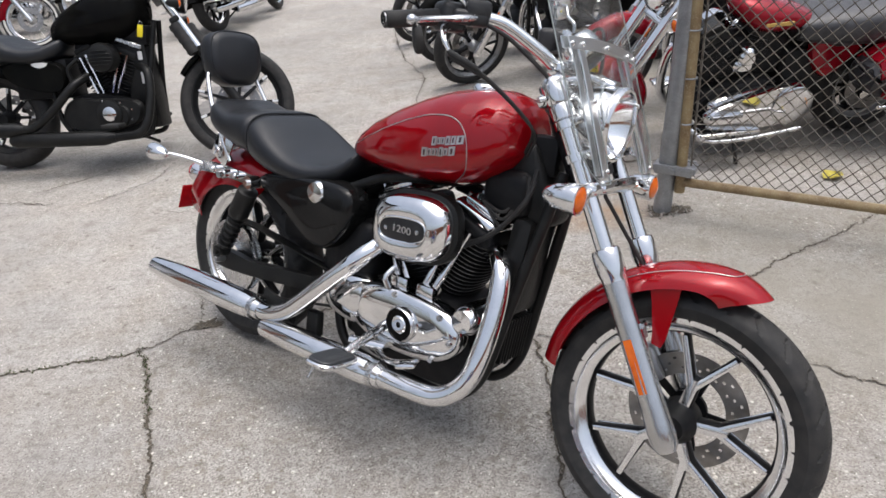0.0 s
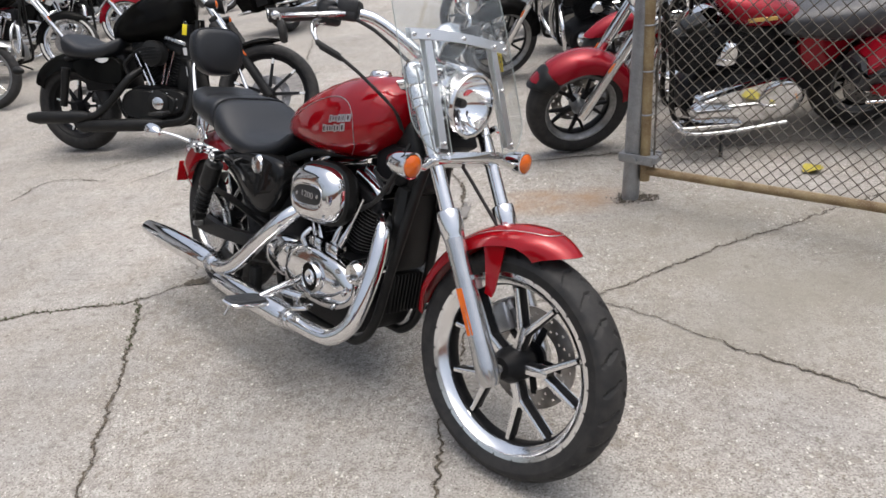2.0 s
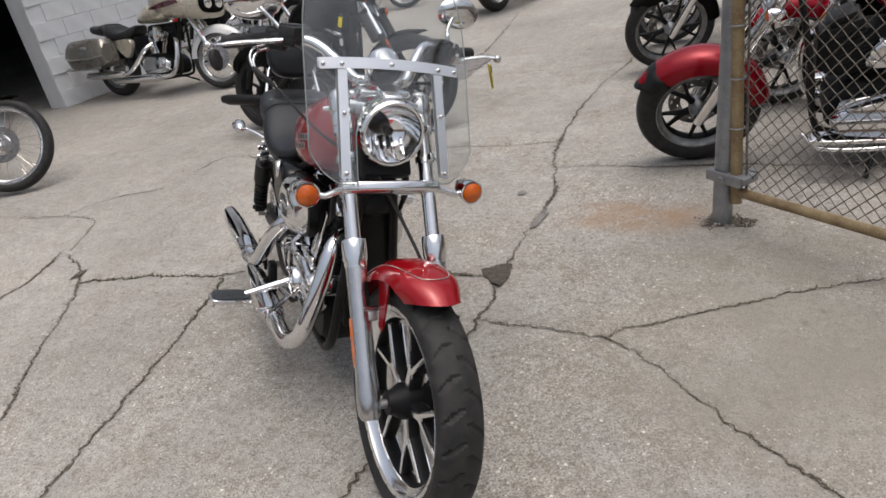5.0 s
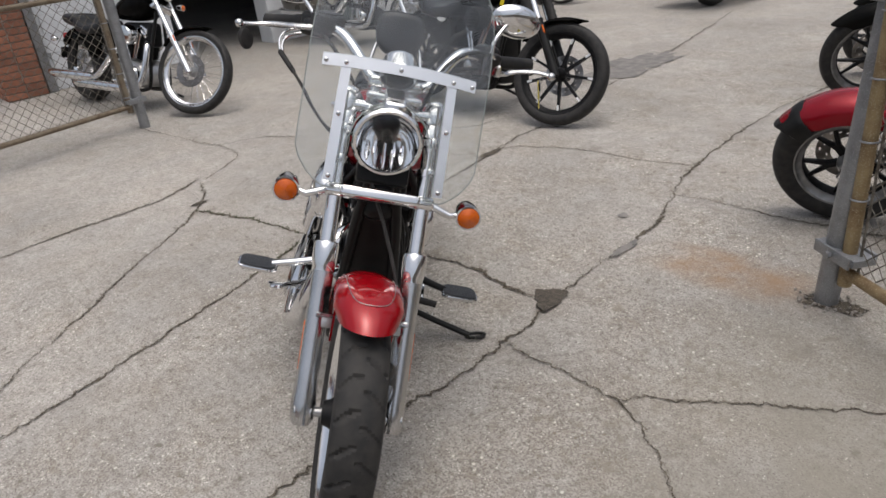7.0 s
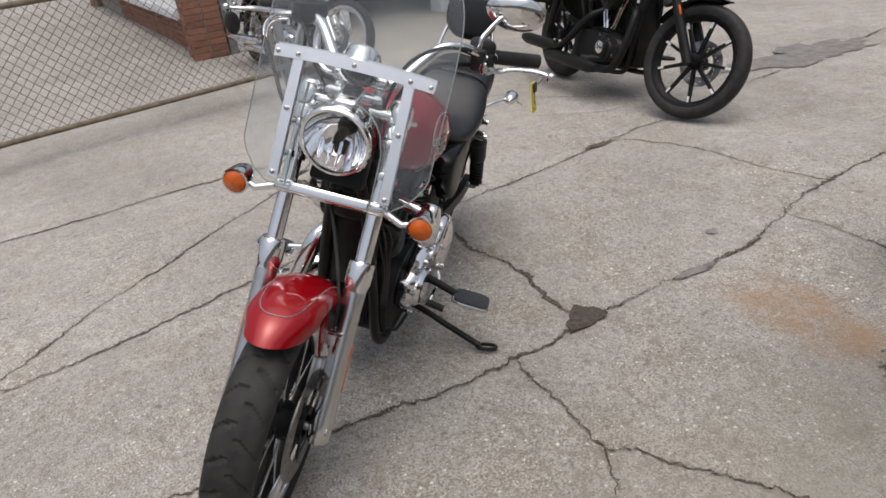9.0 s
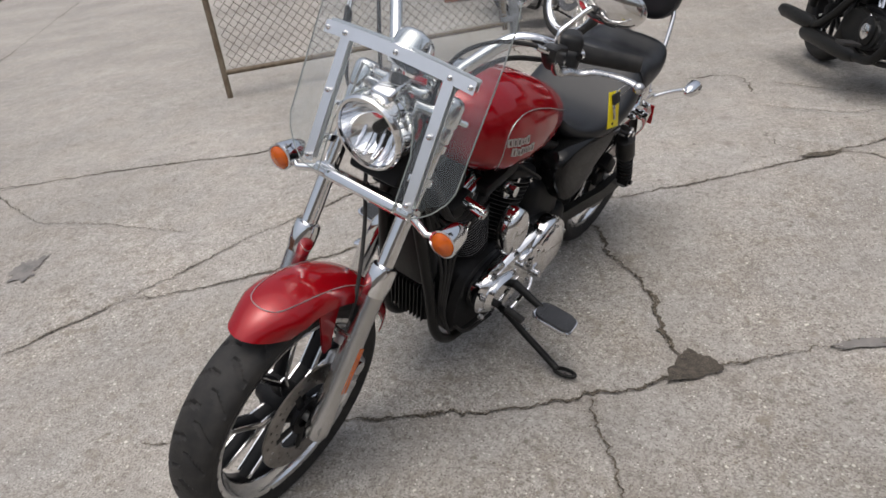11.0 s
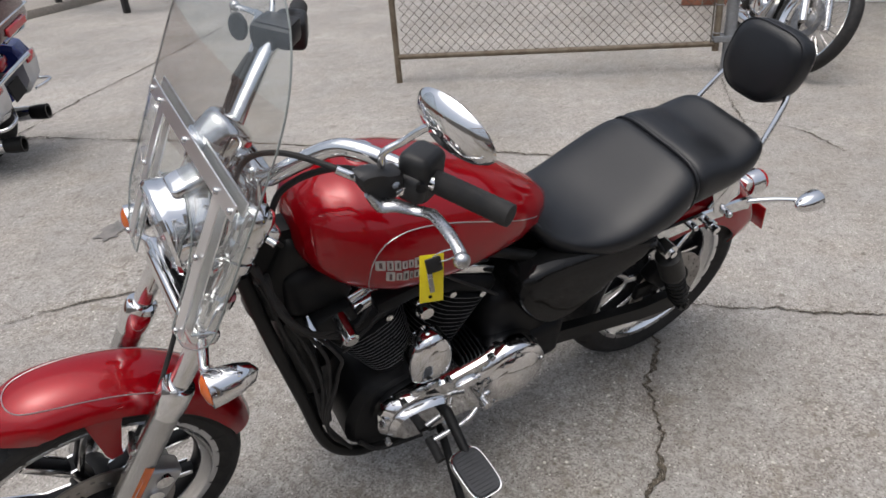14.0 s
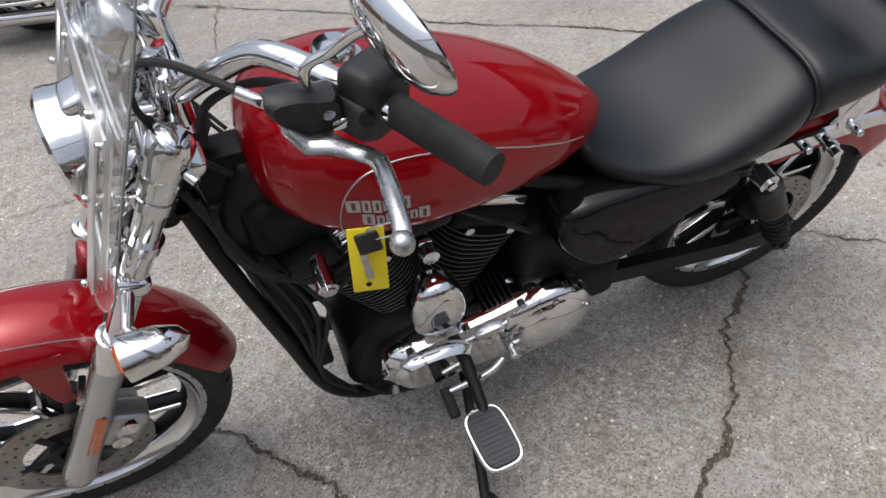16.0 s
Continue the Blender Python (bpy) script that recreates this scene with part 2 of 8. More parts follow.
def concrete_material():
    """Old broom-finished concrete: pale cement, dark and light aggregate, blotches, rust below the gate post."""
    m = bpy.data.materials.new("concrete")
    m.use_nodes = True
    n, l = m.node_tree.nodes, m.node_tree.links
    b = n["Principled BSDF"]
    tc = n.new("ShaderNodeTexCoord")

    def tex(kind, scale, detail=4):
        t = n.new(kind)
        t.inputs["Scale"].default_value = scale
        if kind == "ShaderNodeTexNoise":
            t.inputs["Detail"].default_value = detail
        l.new(tc.outputs["Object"], t.inputs["Vector"])
        return t

    def ramp(src, p0, p1, c0, c1):
        r = n.new("ShaderNodeValToRGB")
        r.color_ramp.elements[0].position, r.color_ramp.elements[1].position = p0, p1
        r.color_ramp.elements[0].color, r.color_ramp.elements[1].color = (*c0, 1), (*c1, 1)
        l.new(src, r.inputs["Fac"])
        return r.outputs["Color"]

    def mix(fac, a, c, how="MIX"):
        x = n.new("ShaderNodeMix")
        x.data_type, x.blend_type = "RGBA", how
        if isinstance(fac, float):
            x.inputs["Factor"].default_value = fac
        else:
            l.new(fac, x.inputs["Factor"])
        for key, v in (("A", a), ("B", c)):
            if isinstance(v, tuple):
                x.inputs[key].default_value = (*v, 1)
            else:
                l.new(v, x.inputs[key])
        return x.outputs["Result"]

    geo = n.new("ShaderNodeSeparateXYZ")
    l.new(tc.outputs["Object"], geo.inputs["Vector"])

    def band(axis, mid_, half):
        sub, ab, mr = n.new("ShaderNodeMath"), n.new("ShaderNodeMath"), n.new("ShaderNodeMapRange")
        sub.operation, ab.operation = "SUBTRACT", "ABSOLUTE"
        sub.inputs[1].default_value = mid_
        l.new(geo.outputs[axis], sub.inputs[0])
        l.new(sub.outputs[0], ab.inputs[0])
        mr.inputs["From Min"].default_value, mr.inputs["From Max"].default_value = half * 0.3, half
        mr.inputs["To Min"].default_value, mr.inputs["To Max"].default_value = 1, 0
        mr.interpolation_type = "SMOOTHSTEP"
        l.new(ab.outputs[0], mr.inputs["Value"])
        return mr.outputs["Result"]

    blot = ramp(tex("ShaderNodeTexNoise", 0.9, 7).outputs["Fac"], 0.32, 0.7, (0.298, 0.2835, 0.264), (0.424, 0.4045, 0.378))
    mid = ramp(tex("ShaderNodeTexNoise", 9, 6).outputs["Fac"], 0.35, 0.68, (0.82, 0.81, 0.80), (1.0, 1.0, 1.0))
    col = mix(1.0, blot, mid, "MULTIPLY")
    sand = ramp(tex("ShaderNodeTexNoise", 150, 3).outputs["Fac"], 0.34, 0.62, (0.52, 0.507, 0.49), (1.19, 1.19, 1.18))
    worn = ramp(tex("ShaderNodeTexNoise", 1.7, 5).outputs["Fac"], 0.40, 0.60, (0.12, 0.12, 0.12), (1, 1, 1))
    worn = mix(1.0, worn, ramp(band("X", 1.0, 4.0), 0.0, 1.0, (0.25, 0.25, 0.25), (1, 1, 1)), "MULTIPLY")
    col = mix(ramp(worn, 0.03, 1.0, (0.50, 0.50, 0.50), (1, 1, 1)), col, sand, "MULTIPLY")
    smut = ramp(tex("ShaderNodeTexNoise", 38, 5).outputs["Fac"], 0.36, 0.52, (0.72, 0.71, 0.70), (1.04, 1.04, 1.04))
    col = mix(0.7, col, smut, "MULTIPLY")
    stones = tex("ShaderNodeTexVoronoi", 85)
    keep = ramp(stones.outputs["Distance"], 0.16, 0.26, (1, 1, 1), (0, 0, 0))
    pick = ramp(tex("ShaderNodeTexNoise", 57, 3).outputs["Fac"], 0.53, 0.57, (0, 0, 0), (1, 1, 1))
    col = mix(mix(1.0, keep, pick, "MULTIPLY"), col, (0.66, 0.63, 0.58))
    pick2 = ramp(tex("ShaderNodeTexNoise", 71, 3).outputs["Fac"], 0.43, 0.47, (1, 1, 1), (0, 0, 0))
    col = mix(mix(1.0, keep, pick2, "MULTIPLY"), col, (0.12, 0.11, 0.095))
    pebble = tex("ShaderNodeTexVoronoi", 46)
    grain_pick = n.new("ShaderNodeSeparateColor")
    l.new(pebble.outputs["Color"], grain_pick.inputs["Color"])
    disc = ramp(pebble.outputs["Distance"], 0.20, 0.30, (1, 1, 1), (0, 0, 0))
    pale = mix(1.0, disc, ramp(grain_pick.outputs["Red"], 0.84, 0.86, (0, 0, 0), (0.9, 0.9, 0.9)), "MULTIPLY")
    col = mix(mix(1.0, pale, worn, "MULTIPLY"), col, (0.70, 0.67, 0.60))
    brown = mix(1.0, disc, ramp(grain_pick.outputs["Green"], 0.80, 0.82, (0, 0, 0), (0.85, 0.85, 0.85)), "MULTIPLY")
    col = mix(mix(1.0, brown, worn, "MULTIPLY"), col, (0.15, 0.128, 0.10))
    smear = mix(1.0, ramp(tex("ShaderNodeTexNoise", 21, 6).outputs["Fac"], 0.54, 0.66, (0, 0, 0), (0.75, 0.75, 0.75)), worn, "MULTIPLY")
    col = mix(smear, col, (0.195, 0.175, 0.145))
    pits = ramp(tex("ShaderNodeTexNoise", 160, 2).outputs["Fac"], 0.33, 0.39, (1, 1, 1), (0, 0, 0))
    col = mix(pits, col, (0.12, 0.105, 0.09))
    tint = ramp(tex("ShaderNodeTexNoise", 3.4, 5).outputs["Fac"], 0.35, 0.7, (1.0, 1.0, 1.0), (1.02, 0.985, 0.94))
    col = mix(0.8, col, tint, "MULTIPLY")
    wob, sub_, scl, add_ = n.new("ShaderNodeTexNoise"), n.new("ShaderNodeVectorMath"), n.new("ShaderNodeVectorMath"), n.new("ShaderNodeVectorMath")
    wob.inputs["Scale"].default_value, wob.inputs["Detail"].default_value = 55, 3
    sub_.operation, scl.operation = "SUBTRACT", "SCALE"
    sub_.inputs[1].default_value, scl.inputs["Scale"].default_value = (0.5, 0.5, 0.5), 0.045
    l.new(tc.outputs["Object"], wob.inputs["Vector"])
    l.new(wob.outputs["Color"], sub_.inputs[0])
    l.new(sub_.outputs["Vector"], scl.inputs[0])
    l.new(tc.outputs["Object"], add_.inputs[0])
    l.new(scl.outputs["Vector"], add_.inputs[1])
    drip = tex("ShaderNodeTexVoronoi", 13)
    l.new(add_.outputs["Vector"], drip.inputs["Vector"])
    flake = tex("ShaderNodeTexVoronoi", 30)
    l.new(add_.outputs["Vector"], flake.inputs["Vector"])
    chips = mix(1.0, ramp(flake.outputs["Distance"], 0.16, 0.26, (0.85, 0.85, 0.85), (0, 0, 0)), ramp(tex("ShaderNodeTexNoise", 8.3, 3).outputs["Fac"], 0.50, 0.58, (0, 0, 0), (1, 1, 1)), "MULTIPLY")
    col = mix(mix(1.0, chips, worn, "MULTIPLY"), col, (0.13, 0.115, 0.095))
    dark = mix(1.0, ramp(drip.outputs["Distance"], 0.10, 0.20, (0.85, 0.85, 0.85), (0, 0, 0)), ramp(tex("ShaderNodeTexNoise", 5.3, 2).outputs["Fac"], 0.51, 0.58, (0, 0, 0), (1, 1, 1)), "MULTIPLY")
    col = mix(dark, col, (0.14, 0.125, 0.105))
    spots = tex("ShaderNodeTexVoronoi", 2.3)
    oil = ramp(spots.outputs["Distance"], 0.03, 0.12, (0.6, 0.6, 0.6), (0, 0, 0))
    col = mix(oil, col, (0.17, 0.15, 0.13))
    rr = n.new("ShaderNodeMath")
    rr.operation = "MULTIPLY"
    l.new(band("X", 0.72, 0.44), rr.inputs[0])
    l.new(band("Y", 3.06, 0.21), rr.inputs[1])
    r2 = n.new("ShaderNodeMath")
    r2.operation = "MULTIPLY"
    l.new(rr.outputs[0], r2.inputs[0])
    l.new(ramp(tex("ShaderNodeTexNoise", 7, 5).outputs["Fac"], 0.30, 0.66, (0.12, 0.12, 0.12), (0.85, 0.85, 0.85)), r2.inputs[1])
    col = mix(r2.outputs[0], col, (0.25, 0.155, 0.085))
    # a wide old drip stain before the gate
    wide, soil = n.new("ShaderNodeMath"), n.new("ShaderNodeMath")
    wide.operation = soil.operation = "MULTIPLY"
    l.new(band("X", 1.75, 1.25), wide.inputs[0])
    l.new(band("Y", 2.3, 0.95), wide.inputs[1])
    l.new(wide.outputs[0], soil.inputs[0])
    l.new(ramp(tex("ShaderNodeTexNoise", 2.6, 6).outputs["Fac"], 0.30, 0.62, (0.25, 0.25, 0.25), (0.75, 0.75, 0.75)), soil.inputs[1])
    col = mix(soil.outputs[0], col, (0.215, 0.196, 0.158))
    # grime and painted-in shade where motorcycles stand behind the gate
    bay, shade_grime = n.new("ShaderNodeMath"), n.new("ShaderNodeMath")
    bay.operation = shade_grime.operation = "MULTIPLY"
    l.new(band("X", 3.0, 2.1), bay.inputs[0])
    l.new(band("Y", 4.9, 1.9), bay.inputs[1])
    l.new(bay.outputs[0], shade_grime.inputs[0])
    l.new(ramp(tex("ShaderNodeTexNoise", 3.1, 6).outputs["Fac"], 0.30, 0.60, (0.45, 0.45, 0.45), (0.9, 0.9, 0.9)), shade_grime.inputs[1])
    col = mix(shade_grime.outputs[0], col, (0.155, 0.138, 0.112))
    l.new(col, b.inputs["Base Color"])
    b.inputs["Roughness"].default_value = 0.86
    bp, bp2 = n.new("ShaderNodeBump"), n.new("ShaderNodeBump")
    bp.inputs["Strength"].default_value, bp.inputs["Distance"].default_value = 0.6, 0.003
    bp2.inputs["Strength"].default_value, bp2.inputs["Distance"].default_value = 0.5, 0.01
    l.new(tex("ShaderNodeTexNoise", 120, 4).outputs["Fac"], bp.inputs["Height"])
    l.new(tex("ShaderNodeTexNoise", 14, 6).outputs["Fac"], bp2.inputs["Height"])
    l.new(bp2.outputs["Normal"], bp.inputs["Normal"])
    l.new(bp.outputs["Normal"], b.inputs["Normal"])
    return m


CONCRETE = concrete_material()

# ---- mesh helpers: each gives (vertices, faces) ----
def join(*shapes):
    vs, fs = [], []
    for v, f in shapes:
        k = len(vs)
        vs += [tuple(p) for p in v]
        fs += [tuple(i + k for i in q) for q in f]
    return vs, fs


def moved(shape, m):
    return [tuple(m @ Vector(p)) for p in shape[0]], shape[1]


def tube(points, r, seg=12, cap=True, flat=1.0):
    """A round bar swept along points; r is one radius or one for each point."""
    pts = [Vector(p) for p in points]
    rs = r if isinstance(r, (list, tuple)) else [r] * len(pts)
    vs, fs, up = [], [], None
    for i, p in enumerate(pts):
        d = (pts[min(i + 1, len(pts) - 1)] - pts[max(i - 1, 0)]).normalized()
        if up is None:
            up = d.cross(Vector((0, 0, 1)) if abs(d.z) < 0.9 else Vector((1, 0, 0))).normalized()
        else:
            up = (up - d * up.dot(d)).normalized()
        side = d.cross(up)
        for k in range(seg):
            a = 2 * math.pi * k / seg
            vs.append(p + rs[i] * (math.cos(a) * up + flat * math.sin(a) * side))
    for i in range(len(pts) - 1):
        for k in range(seg):
            j = (k + 1) % seg
            fs.append((i * seg + k, i * seg + j, (i + 1) * seg + j, (i + 1) * seg + k))
    if cap:
        fs += [tuple(range(seg))[::-1], tuple(range((len(pts) - 1) * seg, len(pts) * seg))]
    return vs, fs


def smooth_path(points, n=6):
    """Catmull-Rom through the points."""
    p = [Vector(q) for q in points]
    p = [2 * p[0] - p[1]] + p + [2 * p[-1] - p[-2]]
    out = []
    for i in range(1, len(p) - 2):
        for k in range(n):
            t = k / n
            out.append(0.5 * (2 * p[i] + (p[i + 1] - p[i - 1]) * t + (2 * p[i - 1] - 5 * p[i] + 4 * p[i + 1] - p[i + 2]) * t * t + (3 * p[i] - p[i - 1] - 3 * p[i + 1] + p[i + 2]) * t ** 3))
    return out + [p[-2]]


def lathe(profile, seg=48, closed=False):
    """Profile of (radius, y) turned round the Y axis."""
    vs, fs, n = [], [], len(profile)
    for k in range(seg):
        a = 2 * math.pi * k / seg
        vs += [(r * math.cos(a), y, r * math.sin(a)) for r, y in profile]
    for k in range(seg):
        j = (k + 1) % seg
        for i in range(n if closed else n - 1):
            i2 = (i + 1) % n
            fs.append((k * n + i, k * n + i2, j * n + i2, j * n + i))
    return vs, fs


def rbox(c, s, bevel=0.004, m=None, seg=2):
    """A box with rounded edges, centre c and size s."""
    bm = bmesh.new()
    bmesh.ops.create_cube(bm, size=1, matrix=Matrix.Diagonal((*s, 1)))
    if bevel:
        bmesh.ops.bevel(bm, geom=bm.edges[:], offset=min(bevel, min(s) * 0.45), segments=seg, affect="EDGES", profile=0.5)
    mm = Matrix.Translation(c) @ (m or Matrix())
    bm.verts.index_update()
    out = [tuple(mm @ v.co) for v in bm.verts], [tuple(v.index for v in f.verts) for f in bm.faces]
    bm.free()
    return out


def plate(outline, y0, y1, bevel=0.004, round_=0):
    """An outline of (x, z), corners cut round, made solid from y0 to y1 with softened rims."""
    pts = [Vector(p) for p in outline]
    for _ in range(round_):
        pts = [q for i, p in enumerate(pts) for q in (p.lerp(pts[i - 1], 0.25), p.lerp(pts[(i + 1) % len(pts)], 0.25))]
    cen = sum(pts, Vector((0, 0))) / len(pts)
    size = max((p - cen).length for p in pts)
    s = 1 - bevel / size
    rings = [(y0, s), (y0 + math.copysign(bevel, y1 - y0), 1), (y1 - math.copysign(bevel, y1 - y0), 1), (y1, s)]
    n = len(pts)
    vs = [(cen.x + (p.x - cen.x) * k, y, cen.y + (p.y - cen.y) * k) for y, k in rings for p in pts]
    fs = [(r * n + i, r * n + (i + 1) % n, (r + 1) * n + (i + 1) % n, (r + 1) * n + i) for r in range(3) for i in range(n)]
    return vs, fs + [tuple(range(n)), tuple(range(3 * n, 4 * n))]


def domed(outline, levels, round_=2):
    """An outline of (x, z), corners cut round, swelled through levels of (y, scale)."""
    pts = [Vector(p) for p in outline]
    for _ in range(round_):
        pts = [q for i, p in enumerate(pts) for q in (p.lerp(pts[i - 1], 0.25), p.lerp(pts[(i + 1) % len(pts)], 0.25))]
    cen = sum(pts, Vector((0, 0))) / len(pts)
    return loft([[(cen.x + (p.x - cen.x) * k, y, cen.y + (p.y - cen.y) * k) for p in pts] for y, k in levels])


def loft(rings, cap=True):
    """Skin over closed rings of equally many points."""
    n = len(rings[0])
    vs = [tuple(p) for r in rings for p in r]
    fs = [(r * n + i, r * n + (i + 1) % n, (r + 1) * n + (i + 1) % n, (r + 1) * n + i) for r in range(len(rings) - 1) for i in range(n)]
    return vs, fs + ([tuple(range(n)), tuple(range((len(rings) - 1) * n, len(rings) * n))] if cap else [])


def ball(c, r, seg=16, s=(1, 1, 1)):
    prof = [(r * math.sin(math.pi * i / 10), r * math.cos(math.pi * i / 10)) for i in range(11)]
    prof[0], prof[-1] = (0.0005, r), (0.0005, -r)
    v, f = lathe(prof, seg)
    return [(c[0] + x * s[0], c[1] + y * s[1], c[2] + z * s[2]) for x, y, z in v], f


def rod(a, b, r, seg=12):
    return tube([a, b], r, seg)


def sheet(grid, thick):
    """A curved sheet with thickness from a grid of points (rows of equal length); thick is pushed along the mean normal of each point."""
    g = [[Vector(p) for p in row] for row in grid]
    nr, nc = len(g), len(g[0])
    nor = [[(g[min(i + 1, nr - 1)][j] - g[max(i - 1, 0)][j]).cross(g[i][min(j + 1, nc - 1)] - g[i][max(j - 1, 0)]).normalized() for j in range(nc)] for i in range(nr)]
    vs = [p for row in g for p in row] + [g[i][j] + thick * nor[i][j] for i in range(nr) for j in range(nc)]
    o, fs = nr * nc, []
    for i in range(nr - 1):
        for j in range(nc - 1):
            a, b_, c, d = i * nc + j, i * nc + j + 1, (i + 1) * nc + j + 1, (i + 1) * nc + j
            fs += [(a, d, c, b_), (a + o, b_ + o, c + o, d + o)]
    edge = [(i, 0) for i in range(nr)] + [(nr - 1, j) for j in range(1, nc)] + [(i, nc - 1) for i in range(nr - 2, -1, -1)] + [(0, j) for j in range(nc - 2, 0, -1)]
    idx = [i * nc + j for i, j in edge]
    for k in range(len(idx)):
        a, b_ = idx[k], idx[(k + 1) % len(idx)]
        fs.append((a, b_, b_ + o, a + o))
    return vs, fs


def mesh_of(name, shape, mat, angle=38):
    me = bpy.data.meshes.new(name)
    me.from_pydata([tuple(p) for p in shape[0]], [], [tuple(f) for f in shape[1]])
    bm = bmesh.new()
    bm.from_mesh(me)
    bmesh.ops.recalc_face_normals(bm, faces=bm.faces[:])
    bm.to_mesh(me)
    bm.free()
    me.shade_smooth()
    me.set_sharp_from_angle(angle=radians(angle))
    me.materials.append(mat)
    return me


def part(name, shape, mat, parent, label="", m=None, angle=38):
    """One mesh object under a thing or under a part; m moves its points."""
    ob = new(name, mesh_of(name, moved(shape, m) if m else shape, mat, angle))
    ob.parent = parent
    if label:
        ob["label"] = label
    return ob


def same(name, mesh, parent, m):
    """Another object on a shared mesh, at m within its parent."""
    ob = new(name, mesh)
    ob.parent = parent
    ob.matrix_local = m
    return ob


def thing(name, m, label, category, group="", kind=""):
    e = new(name)
    e.empty_display_size = 0.1
    e.matrix_world = m
    return tagged(e, label, category, group, kind)


def solid(name, shape, mat, label="", category="", group="", kind="", angle=38):
    return tagged(new(name, mesh_of(name, shape, mat, angle)), label, category, group, kind)

# ---- ground: one sheet, sunk a little along the cracks ----
CRACKS = [
    (0.013, [(-0.527, 9.645), (-0.310, 7.059), (-0.084, 6.044), (-0.127, 5.531), (-0.116, 4.832), (-0.025, 3.985), (0.085, 3.642), (0.203, 3.297), (0.225, 2.900), (0.243, 2.701), (0.253, 2.501)]),
    (0.013, [(0.182, 2.430), (-0.007, 2.427), (-0.187, 2.456), (-0.357, 2.416), (-0.506, 2.366), (-0.676, 2.376), (-0.956, 2.345), (-1.166, 2.195), (-1.426, 2.125), (-1.797, 2.029), (-2.026, 1.952)]),
    (0.009, [(0.264, 2.401), (0.314, 2.191), (0.335, 1.851), (0.304, 1.511), (0.306, 1.264), (0.317, 1.092), (0.295, 0.730)]),
    (0.008, [(0.335, 2.121), (0.581, 2.103), (0.785, 2.104), (0.896, 2.065), (1.075, 1.942), (1.245, 1.796), (1.612, 1.523), (2.200, 1.100)]),
    (0.007, [(0.785, 2.104), (1.038, 2.277), (1.299, 2.438), (1.750, 2.720), (2.409, 3.108)]),
    (0.009, [(0.085, 3.642), (0.324, 3.673), (0.639, 3.681), (0.937, 3.712), (2.496, 3.795)]),
    (0.010, [(-0.966, 2.375), (-1.006, 2.534), (-1.058, 2.941), (-1.136, 3.286), (-1.202, 3.582), (-1.272, 3.923), (-1.287, 4.266)]),
    (0.006, [(-1.216, 3.727), (-1.094, 3.846), (-0.742, 3.958), (-0.363, 3.991), (-0.024, 4.093)]),
    (0.008, [(-0.186, -0.119), (-0.641, 0.379), (-1.031, 0.780), (-1.431, 1.261), (-2.027, 1.971), (-2.471, 2.199)]),
    (0.011, [(-1.166, 2.195), (-0.967, 1.777), (-0.869, 1.467), (-0.761, 1.151), (-0.648, 0.759), (-0.602, 0.379)]),
    (0.015, [(-1.936, -2.998), (-2.037, -2.254), (-2.142, -1.408), (-2.266, -0.206), (-2.281, 0.637), (-2.379, 1.317), (-2.368, 1.847), (-2.531, 2.212)]),
    (0.007, [(-4.576, 2.447), (-3.818, 2.531), (-2.857, 2.652), (-2.471, 2.239)]),
    (0.006, [(-3.149, 2.664), (-3.008, 2.971), (-2.677, 3.151)]),
    (0.009, [(-2.687, 3.445), (-2.646, 3.787), (-2.207, 3.721)]),
    (0.006, [(-2.403, 3.916), (-1.893, 4.368)]),
    (0.012, [(-1.765, 5.504), (-2.053, 6.290), (-1.773, 6.581), (-1.909, 7.413), (-2.231, 8.748)]),
    (0.006, [(-1.212, 5.783), (-0.626, 5.825), (0.035, 6.007)]),
    (0.005, [(-2.330, -1.160), (-1.640, -0.527), (-1.452, -0.062), (-1.211, 0.484)]),
    (0.015, [(-1.402, -2.125), (-2.046, -2.187), (-2.940, -2.443), (-4.165, -2.700), (-5.650, -3.079), (-12.500, -4.700)]),
    (0.008, [(-1.978, 3.693), (-1.751, 3.968), (-1.686, 4.262)]),
    (0.007, [(-1.551, 3.539), (-1.402, 3.481), (-1.282, 3.542)]),
    (0.010, [(-1.287, 4.266), (-1.401, 4.655), (-1.467, 4.897), (-1.572, 5.527)]),
]


def wander(points, amp, step=0.008):
    """A crack's ragged centre line."""
    out = []
    p = smooth_path([(x, y, 0) for x, y in points], 8)
    for a, b_ in zip(p, p[1:]):
        k = max(1, int((b_ - a).length / step))
        side = Vector((-(b_ - a).y, (b_ - a).x, 0)).normalized()
        for i in range(k):
            q = a.lerp(b_, i / k)
            w = noise.noise(q * 3.1) * 2.0 + noise.noise(q * 11) * 1.6 + noise.noise(q * 37) * 1.5 + noise.noise(q * 90) * 0.9
            out.append((q + side * amp * w, side))
    return out


